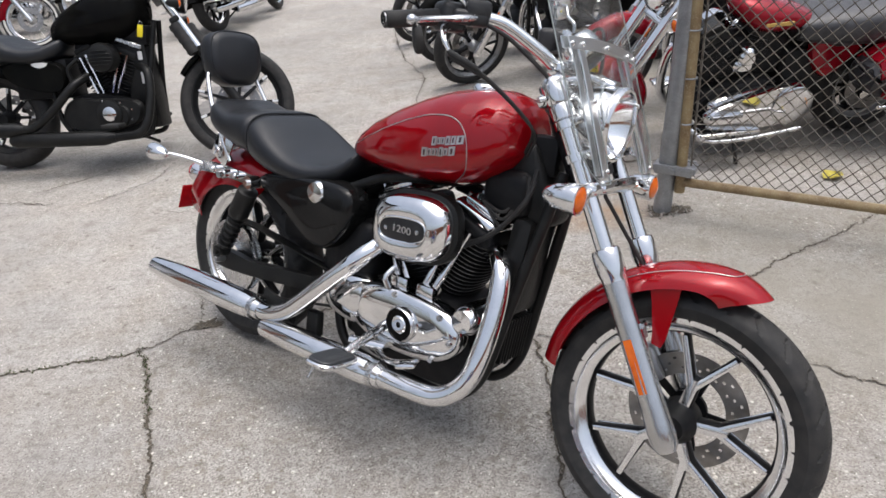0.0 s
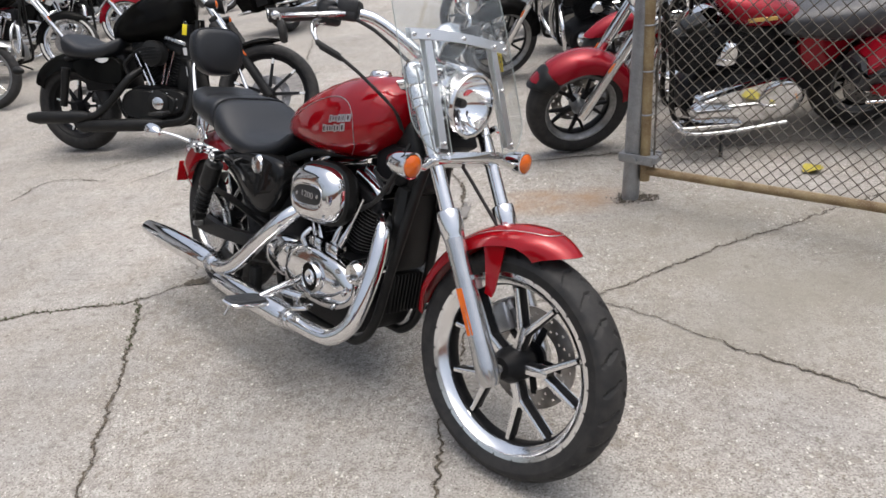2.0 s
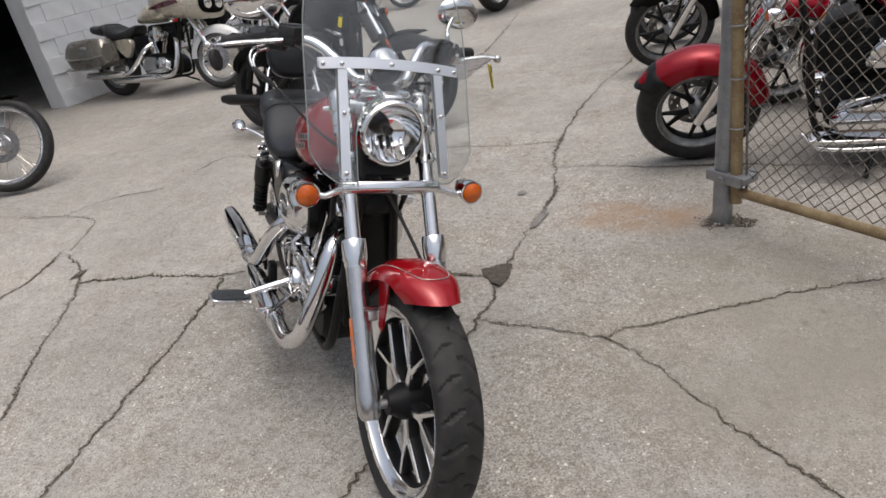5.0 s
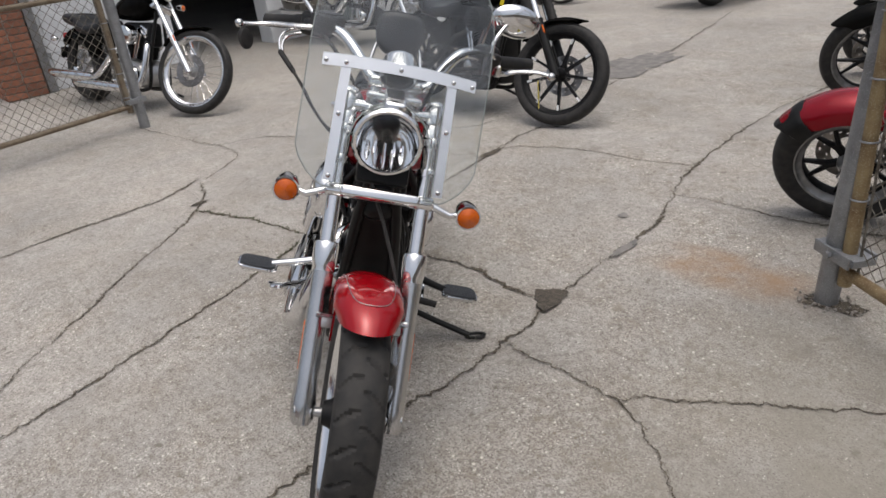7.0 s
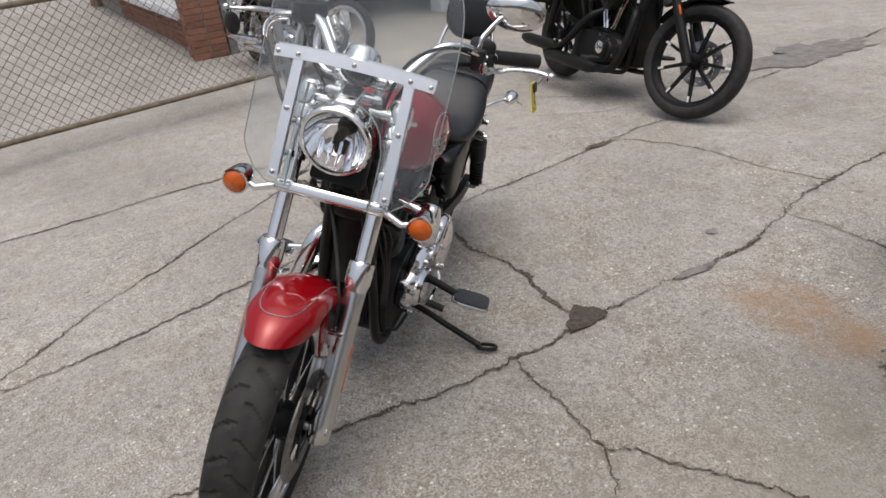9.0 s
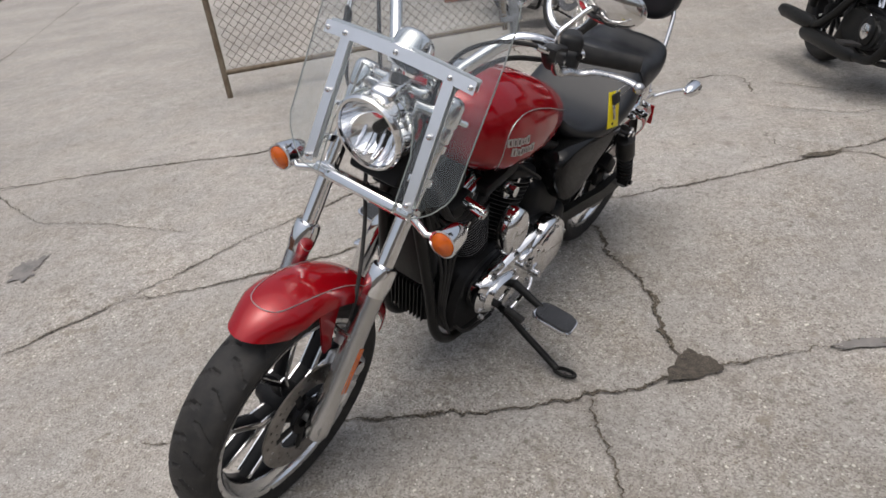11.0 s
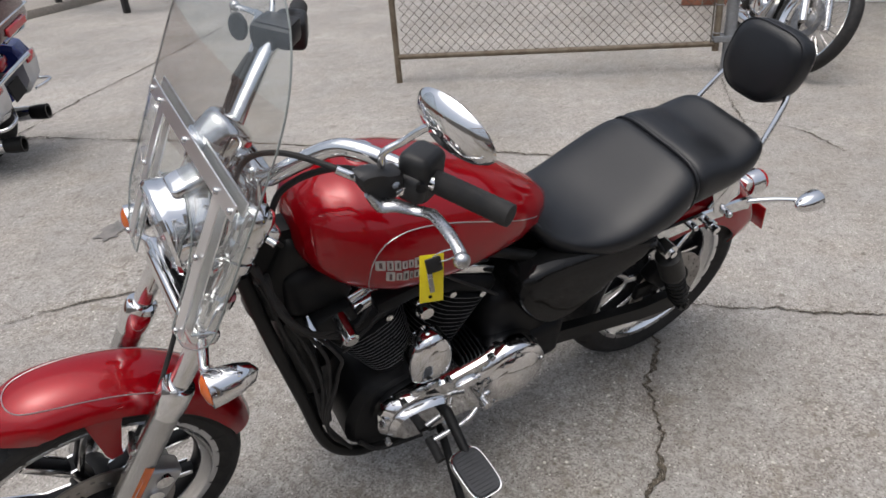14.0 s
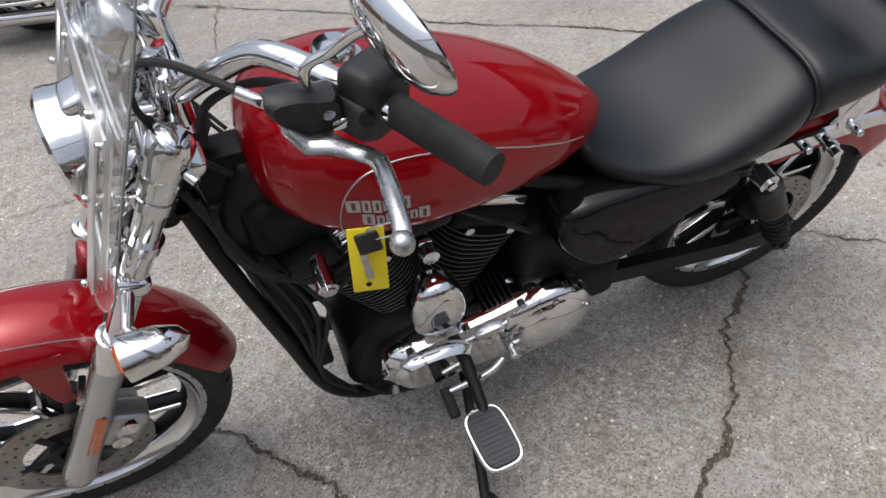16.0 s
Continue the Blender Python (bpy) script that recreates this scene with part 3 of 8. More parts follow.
lines = [(w, wander(p, 0.010)) for w, p in CRACKS]
xs = np.r_[-300, -150, -80, -45, -28, -18, -12, -8.5, -6.4, -5.2, -4.4, -3.9, np.arange(-3.6, 3.0, 0.02), 3.2, 3.6, 4.2, 5.2, 7, 10, 16, 28, 50, 90, 160, 300]
ys = np.r_[-300, -150, -80, -45, -28, -18, -12, -8, -5.5, -4, -3, -2.2, -1.6, -1.2, np.arange(-1.0, 6.4, 0.02), 6.7, 7.1, 7.8, 9, 11, 14, 19, 28, 45, 80, 150, 300]
gx, gy = np.meshgrid(xs, ys)
near = np.full(gx.shape, 9.0)
for w, line in lines:
    for q, _ in line[::2]:
        i0, i1 = np.searchsorted(xs, (q.x - 0.07, q.x + 0.07))
        j0, j1 = np.searchsorted(ys, (q.y - 0.07, q.y + 0.07))
        if i1 > i0 and j1 > j0:
            sub = near[j0:j1, i0:i1]
            np.minimum(sub, np.hypot(gx[j0:j1, i0:i1] - q.x, gy[j0:j1, i0:i1] - q.y) - w, out=sub)
dip = -0.008 * np.clip(1 - (near - 0.003) / 0.028, 0, 1) ** 1.5
swell = 0.0025 * np.sin(gx * 1.7 + gy * 0.6) * np.cos(gy * 1.3) * (np.abs(gx) < 3.5) * (gy > -0.9) * (gy < 6.3)
gz = dip + swell - 0.0015
nx, ny = len(xs), len(ys)
ground_me = bpy.data.meshes.new("ground")
idx = (np.arange(ny - 1)[:, None] * nx + np.arange(nx - 1)[None]).ravel()
ground_me.from_pydata(np.stack([gx, gy, gz], -1).reshape(-1, 3).tolist(), [], np.stack([idx, idx + 1, idx + nx + 1, idx + nx], -1).tolist())
ground_me.shade_smooth()
ground_me.materials.append(CONCRETE)
ground = tagged(new("ground", ground_me), "old grey cracked concrete lot with stains and worn joints", "ground", kind="structure")

for w, line in lines:
    vs, fs = [], []
    for k, (q, side) in enumerate(line):
        inside = -3.5 < q.x < 2.9 and -0.9 < q.y < 6.3
        for s in (-1, 1):
            broad = 0.40 + 1.25 * max(0, noise.noise(q * 2.3) + 0.30) + 2.2 * max(0, noise.noise(q * 6.5 + Vector((0, 0, 7.0 + s))) - 0.28)
            half = w * broad * (0.10 + 0.8 * max(0, noise.noise(q * 14 + Vector((s * 5.0, 0, 0)))) + 0.7 * abs(noise.noise(q * 48 + Vector((s * 9.0, 0, 0)))) + 0.8 * abs(noise.noise(q * 130 + Vector((s * 3.0, 0, 0)))))
            p = q + side * s * half * min(1, 0.3 + k / 14, 0.3 + (len(line) - 1 - k) / 14)
            vs.append((p.x, p.y, (-0.0045 if inside else 0.003)))
    fs = [(2 * i, 2 * i + 1, 2 * i + 3, 2 * i + 2) for i in range(len(line) - 1)]
    part("crack_fill", (vs, fs), DIRT, ground, "dirt-filled crack")


def blotch(cx, cy, rx, ry, z, seed, n=64, rot=0.0):
    vs = [(cx, cy, z)]
    for k in range(n):
        a = 2 * math.pi * k / n
        r = 1 + 0.6 * noise.noise(Vector((math.cos(a) * 1.5, math.sin(a) * 1.5, seed))) + 0.5 * noise.noise(Vector((math.cos(a) * 6, math.sin(a) * 6, seed)))
        x, y = rx * r * math.cos(a), ry * r * math.sin(a)
        vs.append((cx + x * math.cos(rot) - y * math.sin(rot), cy + x * math.sin(rot) + y * math.cos(rot), z + 0.001 * noise.noise(Vector((x * 30, y * 30, seed)))))
    return vs, [(0, 1 + k, 1 + (k + 1) % n) for k in range(n)]


def ragged(corners, z, seed, amp=0.012, step=0.006):
    """A flat patch between corners, its sides broken up."""
    rim = []
    for a, b_ in zip(corners, corners[1:] + corners[:1]):
        a, b_ = Vector((*a, 0)), Vector((*b_, 0))
        side, k = Vector((-(b_ - a).y, (b_ - a).x, 0)).normalized(), max(2, int((b_ - a).length / step))
        for i in range(k):
            q = a.lerp(b_, i / k)
            rim.append(q + side * amp * (noise.noise(q * 28 + Vector((0, 0, seed))) * 1.3 + noise.noise(q * 90 + Vector((0, 0, seed))) * 0.8 - 1.2 * math.sin(math.pi * i / k)))
    c = sum(rim, Vector()) / len(rim)
    vs = [(c.x, c.y, z - 0.001)] + [(q.x, q.y, z + 0.001 * noise.noise(q * 70)) for q in rim]
    return vs, [(0, 1 + i, 1 + (i + 1) % len(rim)) for i in range(len(rim))]


part("broken_patch", ragged([(0.165, 2.458), (0.305, 2.345), (0.285, 2.525)], 0.0048, 1.0), SOIL, ground, "crumbled dirt-filled hole in the concrete")
part("broken_patch", blotch(0.240, 2.979, 0.022, 0.085, 0.0035, 2.0), ASPHALT, ground, "worn grey patch")
part("broken_patch", blotch(-2.095, 2.021, 0.022, 0.05, 0.0035, 3.0), DIRT, ground)
part("broken_patch", blotch(-0.936, 2.325, 0.05, 0.035, 0.0035, 4.0), DIRT, ground)
part("broken_patch", blotch(-1.198, 3.600, 0.03, 0.09, 0.0035, 5.0), DIRT, ground)
part("asphalt_patch", blotch(-1.714, 5.959, 0.28, 0.52, 0.006, 6.0, 60), ASPHALT, ground, "dark asphalt repair patch")
part("stain", blotch(-1.002, -0.245, 0.10, 0.07, 0.003, 7.0), ASPHALT, ground)
part("stain", blotch(0.031, 3.275, 0.03, 0.025, 0.0035, 8.0), ASPHALT, ground)
part("broken_patch", blotch(1.085, 3.045, 0.085, 0.062, 0.004, 9.0), DIRT, ground, "broken concrete round the gate post")
rng = random.Random(5)
crumbs = []
for _ in range(46):
    a, r = rng.uniform(0, 6.28), rng.uniform(0.05, 0.115)
    s = rng.uniform(0.004, 0.013)
    crumbs.append(rbox((1.085 + r * math.cos(a) * 1.2, 3.045 + r * math.sin(a) * 0.8, 0.004 + s * 0.3), (s, s * rng.uniform(0.6, 1.2), s * 0.7), s * 0.2, pose(0, 0, 0, rng.uniform(0, 90), rng.uniform(0, 90), rng.uniform(0, 90)), 1))
tagged(solid("gravel", join(*crumbs), MORTAR, "concrete crumbs and grit round a post base", "gravel"), kind="stuff")
grains = []
for w, line in lines[:13]:
    for q, side in line:
        if not (-2.7 < q.x < 2.2 and -0.5 < q.y < 4.2):
            continue
        for _ in range(3):
            if rng.random() < 0.62:
                p = q + side * rng.gauss(0, w * 0.7) + Vector((rng.uniform(-0.006, 0.006), rng.uniform(-0.006, 0.006), 0))
                s = rng.uniform(0.0012, 0.0042)
                m = pose(p.x, p.y, -0.003 + s * 0.3 + 0.0035 * min(1, (p - q).length / 0.02), rng.uniform(0, 90), rng.uniform(0, 90), rng.uniform(0, 90))
                grains.append(moved(([(s, 0, 0), (0, s * 0.8, 0), (-s, 0, 0), (0, -s * 0.8, 0), (0, 0, s * 0.8), (0, 0, -s * 0.8)], [(0, 1, 4), (1, 2, 4), (2, 3, 4), (3, 0, 4), (1, 0, 5), (2, 1, 5), (3, 2, 5), (0, 3, 5)]), m))
gv, gf = [], []
for v_, f_ in grains:
    k = len(gv)
    gv += v_
    gf += [tuple(i + k for i in q) for q in f_]
solid("grit", (gv, gf), GRIT, "loose grit and stone crumbs in the concrete cracks", "grit", kind="stuff")
moss_bits = []
for _ in range(240):
    q, side = rng.choice(lines[1][1][-95:] if rng.random() < 0.6 else lines[9][1][:60])
    p = q + side * rng.uniform(-0.012, 0.012)
    moss_bits.append(moved(([(-0.004, 0, 0), (0.004, 0, 0), (rng.uniform(-0.004, 0.004), 0.002, rng.uniform(0.004, 0.011))], [(0, 1, 2)]), pose(p.x, p.y, -0.004, 0, 0, rng.uniform(0, 360))))
tagged(solid("moss", join(*moss_bits), MOSS, "low green moss growing in a crack", "moss"), kind="stuff")


def leaf(name, x, y, rot, size, mat, label):
    grid = []
    for i in range(7):
        u = i / 6
        w = size * 0.45 * math.sin(math.pi * min(1, u * 0.95 + 0.04)) ** 0.7
        grid.append([(size * (u - 0.5), w * v, 0.006 + 0.22 * size * abs(v) * u + 0.1 * size * math.sin(u * 5)) for v in (-1, -0.5, 0, 0.5, 1)])
    ob = solid(name, sheet(grid, 0.0006), mat, label, "leaf", "fallen leaves")
    ob.matrix_world = pose(x, y, 0.004, 0, 0, rot)


leaf("leaf", 2.01, 3.29, 25, 0.11, LEAFY, "curled yellow fallen leaf on the concrete")
leaf("leaf", 2.48, 3.39, -60, 0.11, LEAFO, "dry orange fallen leaf behind the fence")
leaf("leaf", 2.54, 3.31, 40, 0.10, LEAFO, "dry orange fallen leaf behind the fence")
leaf("leaf", 2.59, 3.24, 100, 0.10, LEAFO, "dry orange fallen leaf behind the fence")


# ---- chain-link gates ----
def chain_link(length, z0, z1, cell=0.056):
    """Diamond wire mesh in the XZ plane, wires bent past each other."""
    vs, fs = [], []
    h, half, r = z1 - z0, cell * 0.5, 0.0022
    count = int(length / cell) + int(h / cell) + 1
    for way in (1, -1):
        for k in range(-int(h / cell) - 1, int(length / cell) + 2):
            pts, steps = [], int(h / half)
            for i in range(steps + 1):
                z = z0 + i * half
                x = (k * cell + (z - z0)) if way > 0 else ((k + int(h / cell) + 1) * cell - (z - z0))
                if 0 <= x <= length:
                    pts.append((x, 0.0022 * way * (1 if i % 2 else -1), z))
            if len(pts) > 1:
                v, f = tube(pts, r, 4, False)
                o = len(vs)
                vs += v
                fs += [tuple(i + o for i in q) for q in f]
    return vs, fs


def gate(x, y, rot, length, z0, z1, label, rails, drop_foot, cell, pipe):
    g = thing("chain_link_gate", pose(x, y, 0, 0, 0, rot), label, "gate", "chain-link gates")
    for z in rails:
        part("rail", rod((0.05, 0, z), (length, 0, z), 0.021, 14), pipe, g, "rust-stained pipe rail")
    part("stile", rod((0.05, 0, z0 - 0.05), (0.05, 0, z1 + 0.02), 0.024, 14), pipe, g, "rust-stained upright pipe")
    part("stile", rod((length, 0, z0 - (0.24 if drop_foot else 0.0)), (length, 0, z1 + 0.02), 0.024, 14), pipe, g)
    part("wire_mesh", chain_link(length - 0.08, z0 + 0.02, z1 - 0.02, cell), WIRE, g, "weathered diamond wire mesh", pose(0.06, 0.012, 0))
    part("tension_bar", rod((0.09, 0.012, z0), (0.09, 0.012, z1), 0.005, 8), WIRE, g)
    for i in range(9):
        z = z0 + 0.08 + (z1 - z0 - 0.16) * i / 8
        part("tie", tube([(0.05 + 0.03 * math.cos(a), 0.03 * math.sin(a), z) for a in np.linspace(-2, 2.4, 9)], 0.0035, 6), GALV, g)
    return g


def fence_post(x, y, lean_x, lean_y, label, r=0.042):
    p = thing("fence_post", pose(x, y, 0, lean_x, lean_y, 0), label, "post", "fence posts")
    part("pipe", tube([(0, 0, -0.03), (0, 0, 0.8), (0, 0, 2.2)], r, 24), GALV, p)
    part("cap", ball((0, 0, 2.2), r * 1.1, 16, (1, 1, 0.6)), GALV, p)
    return p


def clamp(parent, z, span, rot):
    m = pose(0, 0, z, 0, 0, rot)
    part("hinge_clamp", join(rbox((span / 2, -0.052, 0), (span + 0.10, 0.012, 0.045), 0.003), rbox((span / 2, 0.052, 0), (span + 0.10, 0.012, 0.045), 0.003), rbox((span / 2, 0, 0.0), (span + 0.12, 0.09, 0.03), 0.004)), GALV, parent, "bolted galvanised hinge clamp", m)
    part("bolt", join(rod((span / 2, -0.075, 0), (span / 2, 0.075, 0), 0.007, 8), rod((span / 2, -0.078, 0), (span / 2, -0.066, 0), 0.013, 6), rod((span / 2, 0.066, 0), (span / 2, 0.078, 0), 0.013, 6)), GALV, parent, m=m)


post_e = fence_post(1.070, 3.055, 0, 2.6, "leaning galvanised gate post set in broken concrete")
clamp(post_e, 0.23, 0.07, -30)
clamp(post_e, 1.10, 0.07, -30)
gate(1.090, 3.045, -32, 2.9, 0.16, 1.95, "chain-link gate with rusty pipe frame standing ajar", (0.16, 1.06, 1.95), False, 0.056, RUSTY)
post_w = fence_post(-4.27, 2.53, 0, 0, "galvanised gate post at the drive edge")
clamp(post_w, 0.24, 0.06, -80)
gate(-4.255, 2.49, -77.0, 2.43, 0.20, 1.95, "chain-link gate with drop foot, swung half open", (0.20, 1.10, 1.95), True, 0.076, OLDPIPE)

# ---- building to the west: its corner pier, a windowed south face, an open bay on the east ----
BX, BY = -6.98, 2.20
wall = tagged(new("wall_east", mesh_of("wall_east", join(
    rbox((BX - 0.15, 3.2, 1.9), (0.30, 1.7, 3.8), 0), rbox((BX - 0.15, 4.95, 3.25), (0.28, 1.9, 1.1), 0)), WHITEWASH)), "white-painted block wall beside an open bay", "building wall", kind="structure")
south = tagged(new("wall_south", mesh_of("wall_south", join(rbox((BX - 5.2, BY + 0.15, 3.2), (10.0, 0.30, 1.2), 0), rbox((BX - 5.2, BY + 0.15, 0.22), (10.0, 0.28, 0.44), 0)), MORTAR)), "low red brick wall below shop windows", "building wall", kind="structure")
wing = tagged(new("wall_north", mesh_of("wall_north", rbox((BX - 0.05, 10.7, 1.9), (0.30, 10.8, 3.8), 0), WHITEWASH)), "white-painted concrete block wall", "building wall", kind="structure")
tagged(new("wall_inner", mesh_of("wall_inner", join(rbox((BX - 10.3, 9.0, 1.9), (0.2, 14.4, 3.8), 0), rbox((BX - 5, 16.1, 1.9), (10.4, 0.2, 3.8), 0)), INTERIOR)), "inner plaster wall, the bay's dimness put into its colour", "building wall", kind="structure")
roof = tagged(new("roof", mesh_of("roof", rbox((BX - 5.0, 9.1, 3.88), (11.6, 14.4, 0.16), 0.02), DARK)), "flat dark roof", "roof", kind="structure")
block_me = mesh_of("block", rbox((0, 0, 0), (0.03, 0.396, 0.196), 0.003, seg=1), WHITEWASH)
for r in range(16):
    for k in range(5):
        y0 = 2.42 + k * 0.4 + (0.2 if r % 2 else 0)
        if y0 + 0.4 <= 4.06:
            same("block", block_me, wall, pose(BX + 0.004, y0 + 0.2, 0.1 + r * 0.2))
for r in range(12):
    for k in range(15):
        same("block", block_me, wing, pose(BX + 0.104, 5.5 + k * 0.4 + (0.2 if r % 2 else 0), 0.1 + r * 0.2))
brick_me = mesh_of("brick", rbox((0, 0, 0), (0.10, 0.20, 0.062), 0.004, seg=1), BRICK)
pier = tagged(new("brick_pier", mesh_of("brick_pier", rbox((BX - 0.1, BY + 0.05, 1.6), (0.42, 0.40, 3.2), 0), MORTAR)), "red brick pier at the shop corner", "pier", kind="structure")
for r in range(40):
    for k in range(2):
        same("brick", brick_me, pier, pose(BX + 0.075, BY - 0.06 + k * 0.212 + (0.004 if r % 2 else 0), 0.04 + r * 0.073))
        same("brick", brick_me, pier, pose(BX - 0.205 + k * 0.212 + (0.004 if r % 2 else 0), BY - 0.115, 0.04 + r * 0.073, 0, 0, 90))
for r in range(6):
    for k in range(30):
        same("brick", brick_me, south, pose(BX - 0.46 - k * 0.212 - (0.106 if r % 2 else 0), BY + 0.045, 0.035 + r * 0.073, 0, 0, 90))
sill = tagged(new("window_sill", mesh_of("window_sill", rbox((BX - 5.3, BY, 0.50), (9.9, 0.36, 0.12), 0.012), WHITEWASH)), "thick white-painted sill", "sill", kind="structure")
WX = [BX - 0.40 - 1.15 * k for k in range(9)]
win = tagged(new("window_1", mesh_of("window_1", join(*[rbox((x, BY + 0.12, 1.58), (0.06, 0.06, 2.04), 0.006) for x in WX], rbox((BX - 5.0, BY + 0.12, 2.57), (9.3, 0.055, 0.06), 0.006), rbox((BX - 5.0, BY + 0.12, 0.59), (9.3, 0.055, 0.06), 0.006)), ALU)), "aluminium shop window frame", "window", kind="structure")
for x in WX[:-1]:
    pane = part("pane", rbox((x - 0.575, BY + 0.12, 1.58), (1.08, 0.008, 1.92), 0), PANE, win)
    pane.visible_shadow = False
# the shop front runs a few degrees off the lot's line
TURN = Matrix.Translation((BX, BY, 0)) @ Matrix.Rotation(radians(5), 4, "Z") @ Matrix.Translation((-BX, -BY, 0))
end_pier = tagged(new("brick_pier", mesh_of("brick_pier", rbox((BX - 10.6, BY + 0.05, 1.6), (0.9, 0.40, 3.2), 0), MORTAR)), "red brick pier at the end of the shop front", "pier", kind="structure")
for r in range(30):
    for k in range(4):
        same("brick", brick_me, end_pier, pose(BX - 10.94 + k * 0.212 + (0.03 if r % 2 else 0), BY - 0.115, 0.04 + r * 0.073, 0, 0, 90))
    same("brick", brick_me, end_pier, pose(BX - 10.18, BY + 0.02, 0.04 + r * 0.073))
for ob in (south, sill, win, end_pier):
    ob.matrix_world = TURN
part("downspout", rbox((BX + 0.06, 2.52, 1.6), (0.09, 0.10, 3.2), 0.012), GALV, wall, "grey metal downspout")

# ---- kerb, verge and roadside sign to the south-west ----
KA = 2.0
kerb = tagged(new("kerb", mesh_of("kerb", rbox((0, 0, 0.05), (14.0, 0.16, 0.14), 0.02), MORTAR)), "weathered concrete kerb", "kerb", kind="structure")
kerb.matrix_world = pose(-10.0, -7.1, 0, 0, 0, KA)
verge = tagged(new("pavement", mesh_of("pavement", rbox((0, -2.1, 0.045), (14.0, 4.0, 0.13), 0.01), MORTAR)), "pale pavement behind the kerb", "pavement", kind="structure")
verge.matrix_world = pose(-10.0, -7.1, 0, 0, 0, KA)

# a portable letter-board sign on a black steel stand
sign = thing("sign_stand", pose(-6.76, -5.45, 0, 0, 0, -99.5) @ Matrix.Scale(0.88, 4), "white letter board sign on a black steel stand", "sign")
part("board", rbox((0.85, 0.0, 1.16), (2.7, 0.06, 1.12), 0.008), SIGNWHITE, sign, "white letter board")
part("rail", rbox((0.85, 0.0, 0.555), (2.82, 0.09, 0.085), 0.006), SIGNBLACK, sign, "black steel rail")
part("track", rbox((0.85, 0.036, 0.64), (2.66, 0.012, 0.018), 0.002), SIGNBLACK, sign)
for x in (-0.53, 2.24):
    part("frame_post", rbox((x, 0, 1.15), (0.09, 0.10, 1.20), 0.006), SIGNBLACK, sign, "black frame post")
for x in (0.0, 1.75):
    part("leg", rbox((x, 0.0, 0.26), (0.09, 0.09, 0.52), 0.008), SIGNBLACK, sign, "black square leg")
part("side_rail", tube([(-0.53, -0.04, 0.56), (0.35, -1.45, 0.60)], 0.035, 8), SIGNBLACK, sign, "black side rail")
part("back_leg", tube([(0.34, -1.43, 0.60), (0.53, -1.86, 0.0)], 0.028, 8), SIGNBLACK, sign, "slanting black leg")
part("tray", rbox((0.05, -0.85, 0.63), (0.36, 0.40, 0.03), 0.006), GALV, sign, "small grey tray")
word = bpy.data.curves.new("sign_word", "FONT")
word.body, word.size, word.extrude, word.align_x = "EVERYONE", 0.34, 0.003, "RIGHT"
word_ob = bpy.data.objects.new("sign_word", word)
scene.collection.objects.link(word_ob)
bpy.context.view_layer.update()
word_me = bpy.data.meshes.new_from_object(word_ob.evaluated_get(bpy.context.evaluated_depsgraph_get()))
bpy.data.objects.remove(word_ob)
word_me.materials.clear()
word_me.materials.append(SIGNBLACK)
letters = new("lettering", word_me)
letters.parent, letters["label"] = sign, "black block letters EVERYONE"
letters.matrix_local = Matrix(((-0.78, 0, 0, -0.08), (0, 0, 1, 0.036), (0, 1.0, 0, 0.68), (0, 0, 0, 1)))
for row, z in enumerate((1.10, 1.44)):
    for k in range(8 - row):
        part("lettering_bar", rbox((0.50 + 0.19 * k, 0.033, z), (0.12, 0.008, 0.22), 0), SIGNBLACK, sign)

# plain unseen walls, added to darken the horizon and its mirroring in chrome
tagged(new("unseen_wall_east", mesh_of("unseen_wall_east", rbox((13.0, 4.0, 1.8), (0.4, 40, 3.6), 0), MORTAR)), "plain grey wall added east of the lot, unseen", "building wall", kind="structure")
tagged(new("wall_far_south", mesh_of("wall_far_south", rbox((-6.0, -24.0, 2.1), (44, 0.4, 4.2), 0), BRICK)), "plain brick wall added to the south, unseen", "building wall", kind="structure")
tagged(new("unseen_wall_north", mesh_of("unseen_wall_north", rbox((2.0, 26.0, 2.6), (34, 0.4, 5.2), 0), MORTAR)), "plain grey wall added to the north, unseen", "building wall", kind="structure")

# ---- pieces shared by all motorcycles (x forward, y to the left, z up, rear axle over the origin) ----


def tyre_shape(R, width, seg=96, groove=0, wall=0.62):
    """A round-shouldered tyre about the Y axis; groove: number of slanting tread cuts."""
    w, rim = width / 2, R - width * wall
    prof = []
    for i in range(21):
        a = math.pi * (i / 20 - 0.5)
        y = w * math.sin(a) * (1.0 if abs(a) < 1.2 else 0.98)
        r = rim + 0.012 + (R - rim - 0.012) * max(0.0, math.cos(a)) ** 0.62
        prof.append((r, y))
    prof = [(rim - 0.004, -w * 0.72), (rim + 0.008, -w * 0.86)] + prof[1:-1] + [(rim + 0.008, w * 0.86), (rim - 0.004, w * 0.72)]
    vs, fs = lathe(prof, seg)
    if groove:
        n = len(prof)
        out = []
        for k in range(seg):
            for i in range(n):
                r, y = prof[i]
                u = y / w
                ph = (k / seg * groove + 0.6 * abs(u) ** 1.4 + (0.5 if u > 0 else 0)) % 1
                cut = 0.007 if 0.08 < abs(u) < 0.86 and ph < 0.10 else 0.0
                a = 2 * math.pi * k / seg
                out.append(((r - cut) * math.cos(a), y, (r - cut) * math.sin(a)))
        vs = out
    return vs, fs


